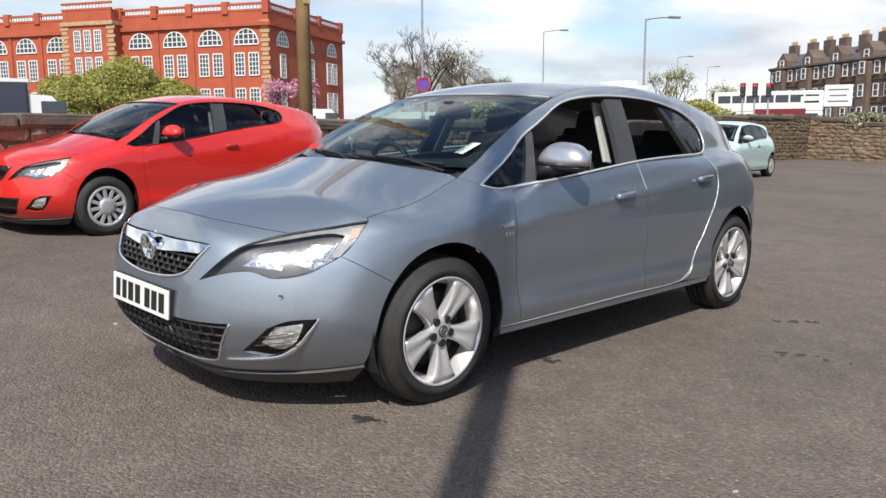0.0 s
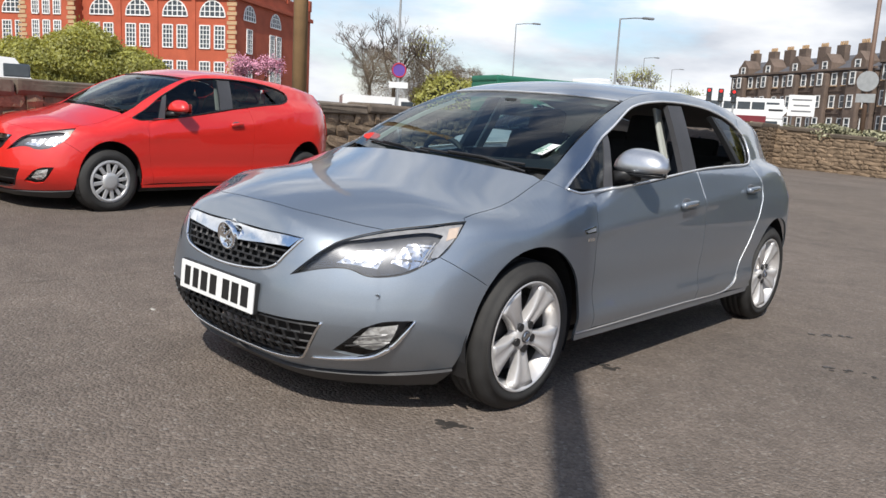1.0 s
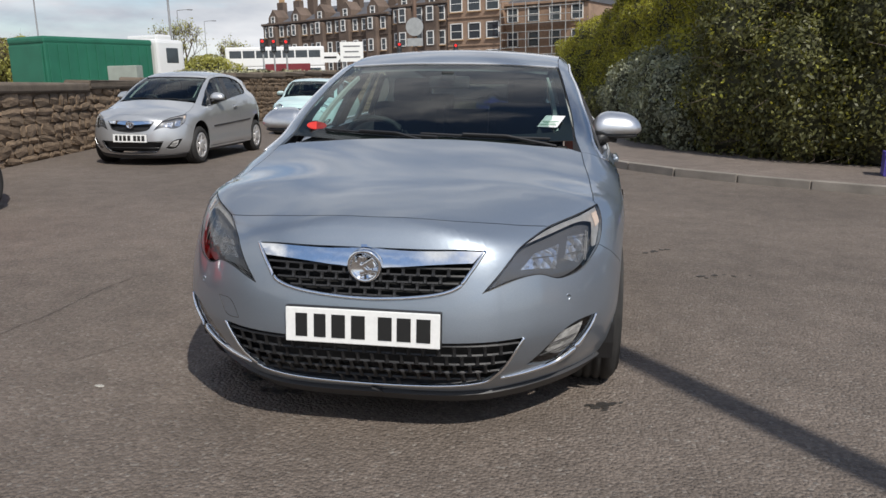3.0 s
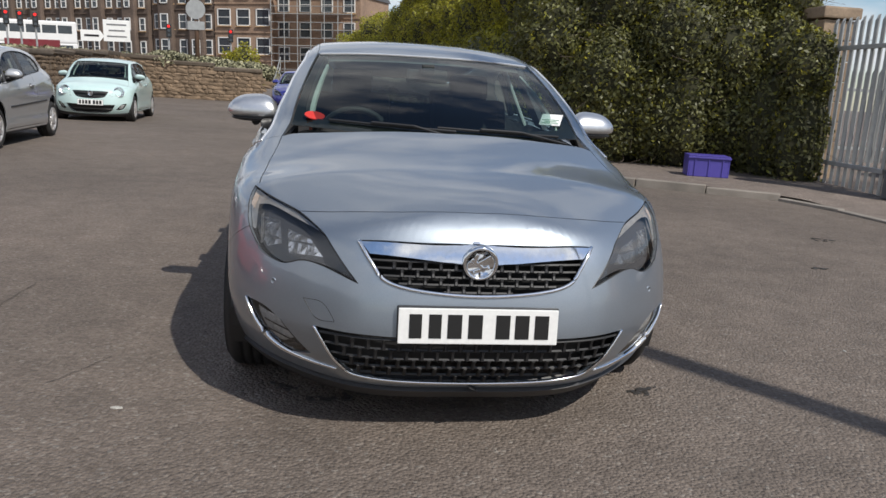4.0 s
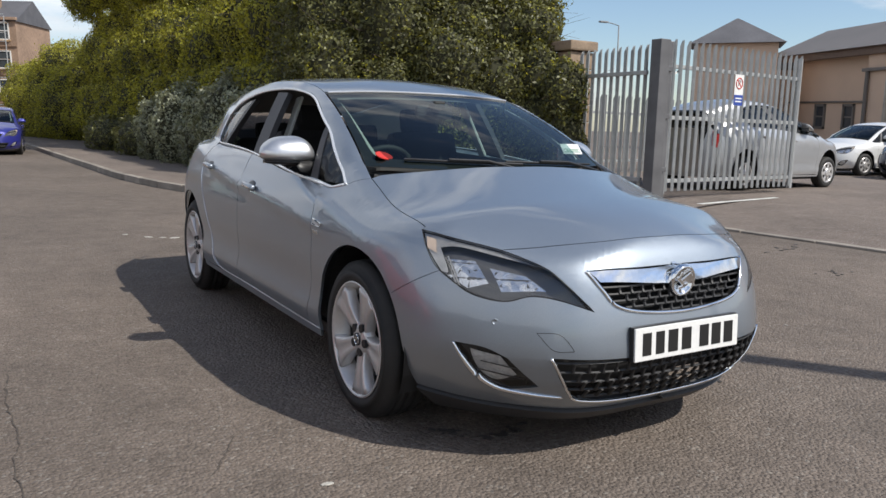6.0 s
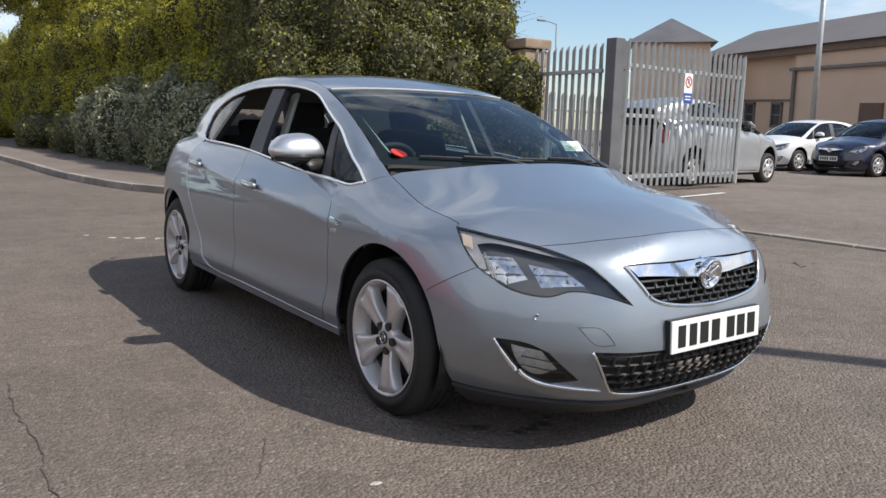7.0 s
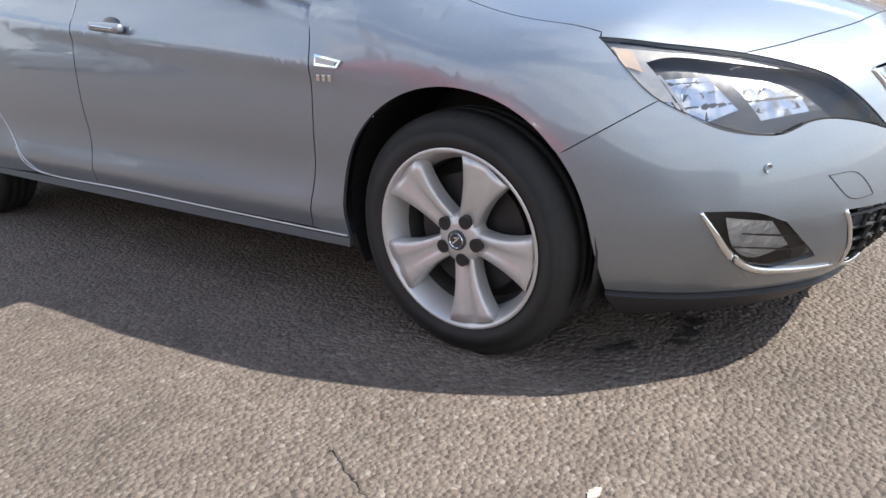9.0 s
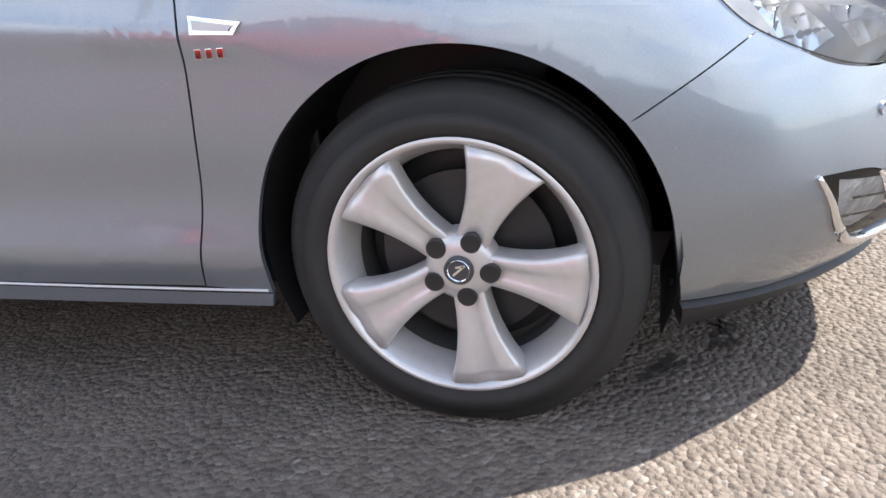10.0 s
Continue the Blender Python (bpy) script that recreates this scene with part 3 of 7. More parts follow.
def hedge(name, label, blobs, leaf, size, per_m2, seed, category="hedge", core=True, extra=None, twigs=0, long=1.9):
    rng = np.random.default_rng(seed)
    h = empty(name, label, category)
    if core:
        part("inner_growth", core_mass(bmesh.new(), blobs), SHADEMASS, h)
    p, n = shell(blobs, per_m2, rng)
    leaf_object("foliage", p, n, size, leaf, h, rng, long)
    if extra:
        p, n = shell(blobs, extra[1], rng)
        leaf_object("young_foliage", p, n, size, extra[0], h, rng)
    if twigs:
        bm = bmesh.new()
        p, n = shell(blobs, twigs, rng, 0.9)
        for a, b in zip(p, n):
            a = Vector(a)
            e = a + (Vector(b) + Vector(rng.normal(size=3)) * 0.5) * 0.28
            tube(bm, [a - Vector(b) * 0.2, a, e], [0.006, 0.004, 0.002], 3, False)
        part("twig_mass", bm, TWIG, h)
    return h


near_blobs = []
for i, (x, y) in enumerate(((6.35, 8.0), (5.45, 8.3), (4.5, 8.8), (3.8, 9.7), (4.0, 11.3))):
    k = 0.25 * i
    near_blobs += [(x, y, 1.15, 1.15, 1.2, 1.5), (x + 0.15, y + 0.25, 2.6 + 0.3 * k, 1.05, 1.15, 1.3), (x + 0.25, y + 0.35, 3.45 + k, 0.95, 1.05, 0.95), (x - 0.3, y - 0.45, 1.9 + 0.4 * math.sin(i * 2.3), 0.75, 0.7, 0.8)]
near_blobs += [(6.35, 6.95, 0.9, 0.5, 0.5, 1.1), (6.45, 7.05, 2.0, 0.45, 0.45, 0.7), (6.6, 7.4, 2.9, 0.5, 0.5, 0.5), (6.42, 6.25, 0.75, 0.42, 0.4, 0.95), (6.45, 6.3, 1.75, 0.4, 0.38, 0.62)]
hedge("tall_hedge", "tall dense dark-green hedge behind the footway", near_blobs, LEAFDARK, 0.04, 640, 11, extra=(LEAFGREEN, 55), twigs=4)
far_blobs = []
for i, y in enumerate((12.6, 14.8, 17.2, 19.8, 22.6, 25.6, 28.8, 32.0, 35.5)):
    x = 4.1 - 0.035 * (y - 12) ** 1.2 * 0.9
    far_blobs += [(x, y, 1.5, 1.45, 1.7, 1.6), (x + 0.1, y + 0.4, 3.3 + 0.4 * math.sin(i * 2.1), 1.3, 1.6, 1.3), (x + 0.4, y + 0.2, 4.3 + 0.5 * math.sin(i * 3.7), 0.9, 1.2, 0.9), (x + 0.7, y - 0.3, 5.4 + 0.4 * math.sin(i * 2.9), 0.8, 1.0, 0.9)]
far_blobs += [(3.0, 24.0, 6.2, 1.0, 2.2, 1.3), (2.6, 28.5, 6.6, 1.0, 2.4, 1.4), (2.3, 33.5, 6.8, 1.0, 2.6, 1.5)]
far_blobs += [(1.9, 37.5, 1.6, 1.7, 2.0, 1.9), (1.5, 40.5, 1.9, 1.7, 2.0, 2.1), (1.2, 44.0, 1.8, 1.7, 2.2, 2.2), (0.9, 48.5, 2.0, 1.7, 2.6, 2.4), (2.0, 40.0, 3.6, 1.4, 2.0, 1.3)]
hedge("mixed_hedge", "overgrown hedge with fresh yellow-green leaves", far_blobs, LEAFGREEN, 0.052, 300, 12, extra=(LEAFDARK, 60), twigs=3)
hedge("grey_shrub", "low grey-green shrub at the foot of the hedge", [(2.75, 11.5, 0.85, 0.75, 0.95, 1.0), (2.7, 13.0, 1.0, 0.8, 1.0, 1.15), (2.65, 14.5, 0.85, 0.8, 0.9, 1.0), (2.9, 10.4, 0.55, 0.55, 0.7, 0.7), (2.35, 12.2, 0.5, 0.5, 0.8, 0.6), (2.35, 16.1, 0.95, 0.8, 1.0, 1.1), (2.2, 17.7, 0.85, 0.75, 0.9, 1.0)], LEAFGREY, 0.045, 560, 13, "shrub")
hedge("low_shrub", "low dark shrubs under the hedge", [(2.1, 20.5, 0.6, 0.8, 1.6, 0.7), (1.8, 25.0, 0.6, 0.8, 2.2, 0.7)], LEAFDARK, 0.05, 200, 14, "shrub")
verge = [(x, 33.0 + 0.4 * math.sin(x), wall_height(x, 31.5) - (0.1 if x > -9.5 else 0.45), 1.3, 1.4, 0.45) for x in np.arange(-18, -3, 1.7)]
verge += [(-11.2 - 0.3 * math.sin(y), y, 0.85 + 0.02 * y, 0.9, 1.8, 0.35) for y in np.arange(19, 32, 2.4)]
hedge("verge_shrubs", "dry pale ground-cover shrubs above the wall", verge, DRYSHRUB, 0.09, 110, 15, "shrub")
hedge("round_bush", "bright green round bush above the end wall", [(-5.2, 36.5, 0.95, 1.1, 1.0, 1.6)], LEAFGREEN, 0.09, 160, 16, "bush")


def bare_tree(name, label, m, h, spread, seed, leaf=None, leaves=0, thick_=0.16):
    """A tapered trunk that forks again and again, with optional small leaves at the tips."""
    rng = random.Random(seed)
    t = empty(name, label, "tree", m)
    trunk, fine, tips = bmesh.new(), bmesh.new(), []

    def grow(p, d, length, r, depth):
        bend = Vector((rng.uniform(-1, 1), rng.uniform(-1, 1), rng.uniform(-0.2, 0.5))) * 0.22
        e = p + (d + bend * 0.5) * length * 0.5
        q = e + (d + bend).normalized() * length * 0.5
        tube(trunk if depth < 2 else fine, [p, e, q], [r, max(r * 0.82, 0.016), max(r * 0.62, 0.014)], 7 if depth < 2 else 3, False)
        if depth >= 5:
            tips.append(q)
            return
        for _ in range(4 if depth in (1, 4) else 3):
            a = Vector((rng.uniform(-1, 1) * spread, rng.uniform(-1, 1) * spread, rng.uniform(-0.1, 0.8)))
            grow(q, (d * 0.75 + a).normalized(), length * rng.uniform(0.58, 0.8), r * 0.55, depth + 1)

    grow(Vector((0, 0, 0)), Vector((0, 0, 1)), h * 0.3, thick_, 0)
    part("trunk", trunk, BARK, t)
    part("branch_work", fine, TWIG, t)
    if leaf and leaves:
        nr = np.random.default_rng(seed)
        pts = np.repeat(np.array(tips), leaves, 0) + nr.normal(size=(len(tips) * leaves, 3)) * 0.28
        leaf_object("crown", pts, nr.normal(size=pts.shape), 0.13, leaf, t, nr, 1.4)
    return t


bare_tree("bare_tree", "leafless spreading tree beyond the wall", stand(-63.9, 56.5, -0.5), 12.0, 1.0, 21, thick_=0.3)
bare_tree("bare_tree", "leafless tree with dense brown twigs", stand(-56.0, 52.5, -0.5), 12.0, 0.8, 22, thick_=0.3)
bare_tree("bare_tree", "leafless tree with dense brown twigs", stand(-52.5, 55.5, -0.5), 11.0, 0.8, 23, LEAFOLIVE, 1, thick_=0.3)
bare_tree("bare_tree", "thin tree coming into leaf beside the road", stand(-40.7, 75.0, -0.5), 8.5, 0.8, 24, LEAFOLIVE, 2, thick_=0.25)
bare_tree("bare_tree", "thin tree coming into leaf beside the road", stand(-36.7, 78.0, -0.5), 7.0, 0.8, 25, LEAFOLIVE, 2, thick_=0.22)
bare_tree("cherry_tree", "cherry tree in pink blossom before the brick building", stand(-67.7, 43.5, -0.8), 6.4, 0.9, 26, BLOSSOM, 8)
hedge("willow_bush", "broad yellow-green bush in fresh leaf beyond the wall", [(-61.5, 23.4, 2.2, 3.2, 3.4, 3.0), (-62.5, 20.0, 1.6, 2.6, 3.0, 2.4), (-60.3, 26.6, 1.7, 2.6, 2.8, 2.4)], LEAFOLIVE, 0.15, 190, 31, "bush", twigs=5, core=False)
hedge("roadside_bush", "brown-green bushes along the roadside", [(-50.5, 55.0, 1.6, 3.5, 3.5, 3.4), (-48.5, 60.0, 1.8, 4.0, 3.5, 3.4), (-44, 66, 1.5, 4, 4, 2.6), (-36, 72, 1.2, 4, 4, 2.6)], LEAFOLIVE, 0.2, 40, 32, "bush", twigs=6)
THICKET = mat("brown_twig_mass", (0.17, 0.13, 0.09), 0.9, var=0.25, scale=0.3, island=0.4)
hedge("bare_thicket", "brown leafless thicket of twigs by the road", [(-56, 52.5, 3.6, 3.4, 3.4, 3.6), (-53, 55.5, 3.4, 3.4, 3.0, 3.4), (-50.5, 57.5, 3.0, 3.0, 3.0, 2.8), (-63.5, 56.5, 5.6, 2.6, 2.6, 2.0)], THICKET, 0.02, 110, 33, "bush", core=False, long=26)
# ---------------------------------------------------------------- palisade gate, fence, pier, crate
YARD = 0.15


def pale_mesh(h, w=0.068):
    """One pressed steel pale with a W fold and a three-pointed top."""
    bm = bmesh.new()
    cols = [(-w / 2, 0.006), (-w / 4, -0.012), (0, 0.006), (w / 4, -0.012), (w / 2, 0.006)]
    top = [h - 0.11, h - 0.02, h - 0.05, h - 0.02, h - 0.11]
    for off in (0, 0.004):
        lo = [bm.verts.new((x, y + off, 0)) for x, y in cols]
        hi = [bm.verts.new((x, y + off + (-0.015 if i in (1, 3) else 0), t)) for i, ((x, y), t) in enumerate(zip(cols, top))]
        for i in range(4):
            bm.faces.new((lo[i], lo[i + 1], hi[i + 1], hi[i]) if off == 0 else (lo[i + 1], lo[i], hi[i], hi[i + 1]))
    return bm


def palisade(name, label, p0, p1, z0, h, n, framed=False):
    d = Vector((p1[0] - p0[0], p1[1] - p0[1], 0))
    L = d.length
    f = empty(name, label, "gate" if framed else "fence", pose(p0[0], p0[1], z0, 0, 0, math.degrees(math.atan2(d.y, d.x))))
    first = None
    for k in range(n):
        m = pose(L * (k + 0.5) / n, -0.035, 0.06 if framed else -0.06)
        if first is None:
            first = part("pale", pale_mesh(h - 0.06 if framed else h + 0.06), GALV, f, m=m)
        else:
            shared("pale", first, f, m)
    for z in (0.28, h - 0.45) if not framed else (0.22, h * 0.5, h - 0.42):
        part("rail", boxed((L, 0.05, 0.06), pose(L / 2, 0, z), 0.006), GALV, f)
    if framed:
        for x in (0.03, L - 0.03):
            part("stile", boxed((0.07, 0.07, h - 0.08), pose(x, 0.0, (h - 0.08) / 2 + 0.02), 0.006), GALV, f)
        for x, k in ((0.2, 1), (L - 0.2, -1)):
            part("corner_brace", tube(bmesh.new(), [(x - 0.15 * k, 0.0, h - 0.75), (x - 0.08 * k, 0.0, h - 0.55), (x + 0.12 * k, 0.0, h - 0.44)], 0.016, 6), GALV, f)
    return f


gate = palisade("palisade_gate", "open galvanised palisade gate leaf with pointed pales", (6.86, 4.42), (10.5, 4.75), YARD + 0.05, 2.37, 22, True)
palisade("palisade_fence", "galvanised palisade fence panel beside the gate post", (6.64, 4.62), (6.68, 6.3), YARD, 2.35, 11)
palisade("palisade_fence", "galvanised palisade fence further inside the yard", (7.6, 9.6), (14.5, 11.0), YARD, 1.9, 40)
POSTSTEEL = mat("weathered_post_steel", (0.13, 0.13, 0.135), 0.6, 0.2, var=0.25)
post = empty("gate_post", "grey steel box-section gate post with hinges", "post", pose(6.66, 4.4, 0.1))
part("shaft", boxed((0.2, 0.2, 2.42), pose(0, 0, 1.21), 0.01), POSTSTEEL, post)
part("second_shaft", boxed((0.09, 0.16, 2.4), pose(0.19, 0.05, 1.2), 0.01), POSTSTEEL, post)
for z in (0.5, 1.3, 2.0):
    part("hinge", boxed((0.1, 0.08, 0.07), pose(0.15, -0.04, z), 0.008), POSTSTEEL, post)
sign = empty("gate_sign", "white and blue no-parking plate on the gate", "sign", gate.matrix_basis @ pose(1.75, -0.062, 1.47))
part("plate", boxed((0.24, 0.006, 0.5), pose(0, 0, 0.2), 0.002), WHITE, sign)
part("blue_panel", boxed((0.24, 0.003, 0.17), pose(0, -0.0046, 0.04)), LABELBLUE, sign, "blue lower panel")
for z in (0.07, 0.02):
    part("text_bar", boxed((0.17, 0.002, 0.02), pose(0, -0.0072, z)), WHITE, sign)
bm = bmesh.new()
tube(bm, [(0.085 * math.cos(a), 0, 0.31 + 0.085 * math.sin(a)) for a in np.linspace(0, 2 * math.pi, 25)], 0.009, 6, False)
box(bm, (0.17, 0.006, 0.014), pose(0, 0, 0.31, 0, 45))
part("red_ring", bm, LABELRED, sign, "red prohibition ring", m=pose(0, -0.006, 0))
cd = bpy.data.curves.new("letter", "FONT")
cd.body, cd.size, cd.extrude, cd.align_x, cd.align_y = "P", 0.13, 0.001, "CENTER", "CENTER"
cd.materials.append(PLATEBLACK)
ob = new("letter", cd)
ob.parent, ob.matrix_basis = sign, pose(0, -0.0045, 0.31, 90)
pier = empty("stone_pier", "squat sandstone gate pier with a flat cap", "pier", pose(6.95, 6.75, 0.1))
for k in range(8):
    part("stone_block", boxed((0.5 + 0.01 * (k % 2), 0.5, 0.29), pose(0.004 * (k % 3), 0, 0.15 + 0.3 * k), 0.015), PIERSTONE, pier)
part("cap", boxed((0.62, 0.62, 0.17), pose(0, 0, 2.5), 0.03), PIERSTONE, pier)

crate = empty("plastic_crate", "purple-blue plastic crate lying on the footway", "crate", pose(5.05, 6.35, pavement_z(5.05, 6.3), 0, 0, -14))
CRATE = mat("purple_plastic", (0.07, 0.055, 0.30), 0.45, var=0.12)
for sx in (-1, 1):
    part("side_wall", boxed((0.018, 0.36, 0.30), pose(sx * 0.29, 0, 0.15), 0.006), CRATE, crate)
for sy in (-1, 1):
    part("side_wall", boxed((0.56, 0.018, 0.30), pose(0, sy * 0.17, 0.15), 0.006), CRATE, crate)
part("lid", boxed((0.6, 0.38, 0.016), pose(0, 0, 0.305), 0.006), CRATE, crate)
for x in (-0.2, 0, 0.2):
    part("rib", boxed((0.018, 0.014, 0.29), pose(x, -0.185, 0.15), 0.004), CRATE, crate)
part("rim", boxed((0.62, 0.03, 0.03), pose(0, -0.19, 0.28), 0.008), CRATE, crate)

# handrail by the steps at the end of the yard
rail = empty("stair_handrail", "grey tubular handrail beside the steps", "handrail", pose(-3.2, 31.4, 0))
for k, (x, y, z) in enumerate(((0, 0, 0), (0, 1.4, 0.3), (0, 2.8, 0.7), (0, 4.2, 1.1))):
    part("upright", tube(bmesh.new(), [(x, y, 0), (x, y, z + 1.05)], 0.025, 8), GALV, rail)
for dz in (0.55, 1.02):
    part("rail", tube(bmesh.new(), [(0, 0, dz), (0, 1.4, 0.3 + dz), (0, 4.2, 1.1 + dz)], 0.022, 8), GALV, rail)
steps = empty("steps", "concrete steps rising at the end of the yard", "steps", pose(-2.2, 31.6, 0), kind="structure")
for k in range(7):
    part("tread", boxed((2.0, 0.6, 0.17 * (k + 1)), pose(0, 0.6 * k, 0.085 * (k + 1)), 0.01), KERB, steps)
# ---------------------------------------------------------------- street furniture beyond the wall
LAMPSTEEL = mat("weathered_lamp_steel", (0.2, 0.205, 0.21), 0.6, 0.3, var=0.2)


def lamp_post(x, y, h, rz, label="tall grey steel street lamp with a short arm", reach=1.6, r=0.1, z=0.0):
    lp = empty("street_lamp", label, "street lamp", stand(x, y, z, rz))
    part("column", tube(bmesh.new(), [(0, 0, 0), (0, 0, 1.4), (0, 0, 1.5), (0, 0, h)], [r, r, r * 0.7, r * 0.45], 12), LAMPSTEEL, lp, smooth=True)
    part("arm", tube(bmesh.new(), [(0, 0, h - 0.02), (reach * 0.6, 0, h + 0.12), (reach, 0, h + 0.16)], 0.035, 8), LAMPSTEEL, lp)
    part("lantern", boxed((0.75, 0.26, 0.13), pose(reach + 0.3, 0, h + 0.17), 0.05), LAMPSTEEL, lp)
    return lp


lamp_post(-40.9, 52.8, 9.3, 55)
lamp_post(-22.1, 38.5, 7.5, 60, r=0.11)
lamp_post(-49.7, 92.9, 10.4, 60)
lamp_post(-59.8, 121.5, 11.3, 60)
lamp_post(-24.0, 22.0, 9.5, 60, r=0.09)
lamp_post(38.9, 39.7, 8.8, 180, reach=1.2)
pole = empty("wooden_pole", "brown weathered timber utility pole behind the wall", "utility pole", stand(-7.6, 3.9, 0))
part("shaft", tube(bmesh.new(), [(0, 0, 0), (0, 0, 4), (0, 0, 9)], [0.12, 0.11, 0.095], 14), POLEWOOD, pole, smooth=True)
part("marker_plate", boxed((0.02, 0.12, 0.24), pose(0.118, 0, 3.1), 0.004), mat("aged_plate", (0.42, 0.33, 0.16), 0.6), pole, "aged yellow marker plate")
yard_pole = empty("lamp_column", "slim lamp column in grey steel beside the open yard", "street lamp", stand(3.825, -5.10, 0))
part("column", tube(bmesh.new(), [(0, 0, 0), (0, 0, 1.2), (0, 0, 9)], [0.1, 0.095, 0.075], 14), GALV, yard_pole, smooth=True)
sp = empty("road_sign", "grey road sign on a tall brown pole, seen from behind", "road sign", stand(-6.6, 32.6, 0))
part("pole", tube(bmesh.new(), [(0, 0, 0), (0, 0, 9)], [0.11, 0.085], 12), mat("brown_pole_paint", (0.16, 0.10, 0.07), 0.6), sp, smooth=True)
bm = bmesh.new()
bmesh.ops.create_cone(bm, cap_ends=True, segments=36, radius1=0.42, radius2=0.42, depth=0.02, matrix=pose(0, -0.12, 3.9, 90))
part("round_plate", bm, GALV, sp)
part("lower_plate", boxed((0.75, 0.02, 0.36), pose(0, -0.12, 3.2), 0.005), GALV, sp)
np_ = empty("no_parking_sign", "round blue sign with a red edge and a white plate below", "road sign", stand(-22.8, 20.9, 0, 55))
part("pole", tube(bmesh.new(), [(0, 0, 0), (0, 0, 3.2)], 0.04, 8), GALV, np_)
bm = bmesh.new()
bmesh.ops.create_cone(bm, cap_ends=True, segments=28, radius1=0.34, radius2=0.34, depth=0.02, matrix=pose(0, -0.06, 2.8, 90))
part("disc", bm, mat("purple_blue_sign", (0.12, 0.06, 0.30), 0.5), np_)
bm = bmesh.new()
tube(bm, [(0.3 * math.cos(a), -0.075, 2.8 + 0.3 * math.sin(a)) for a in np.linspace(0, 2 * math.pi, 25)], 0.03, 6, False)
part("red_edge", bm, LABELRED, np_)
part("white_plate", boxed((0.85, 0.02, 0.26), pose(0, -0.06, 2.15), 0.004), WHITE, np_)
ds = empty("direction_sign", "white direction sign with dark bars on grey posts", "road sign", stand(-13.4, 45.7, -0.35, 22))
for x in (-0.5, 0.5):
    part("post", tube(bmesh.new(), [(x, 0.05, 0), (x, 0.05, 4.3)], 0.05, 8), LAMPSTEEL, ds)
part("plate", boxed((1.5, 0.03, 1.25), pose(0, 0, 3.65), 0.01), WHITE, ds)
for k in range(3):
    part("text_bar", boxed((1.1 - 0.2 * (k % 2), 0.01, 0.09), pose(0, -0.021, 4.0 - 0.34 * k)), LAMPSTEEL, ds)
part("arrow_plate", prism(bmesh.new(), [(-2.0, 3.0), (-0.95, 3.0), (-0.7, 3.32), (-0.95, 3.64), (-2.0, 3.64)], -0.015, 0.015, Matrix(((1, 0, 0, 0), (0, 0, 1, 0), (0, 1, 0, 0), (0, 0, 0, 1)))), WHITE, ds, "white arrow-ended plate")
part("arrow_bar", boxed((0.8, 0.01, 0.12), pose(-1.4, -0.021, 3.32)), BLACKPL, ds)
LIT_RED = mat("lit_red_lamp", (0.9, 0.02, 0.02), 0.4)
LIT_RED.node_tree.nodes["Principled BSDF"].inputs["Emission Color"].default_value = (1, 0.03, 0.02, 1)
LIT_RED.node_tree.nodes["Principled BSDF"].inputs["Emission Strength"].default_value = 0.5
for x, y, rz in ((-21.6, 51.0, 20), (-20.9, 51.4, 20), (-20.1, 51.8, 20), (-12.3, 55.2, 15), (-8.2, 57.0, 10)):
    tl = empty("traffic_light", "black traffic signal head on a grey post", "traffic light", stand(x, y, 0, rz), group="traffic signals")
    part("post", tube(bmesh.new(), [(0, 0, 0), (0, 0, 4.4)], 0.06, 8), GALV, tl)
    part("head", boxed((0.36, 0.25, 0.95), pose(0, -0.1, 3.95), 0.04), BLACKPL, tl)
    for k, mt in enumerate((LIT_RED, PANE, PANE)):
        bm = bmesh.new()
        bmesh.ops.create_cone(bm, cap_ends=True, segments=16, radius1=0.1, radius2=0.1, depth=0.03, matrix=pose(0, -0.235, 4.25 - 0.3 * k, 90))
        part("signal_lens", bm, mt, tl)

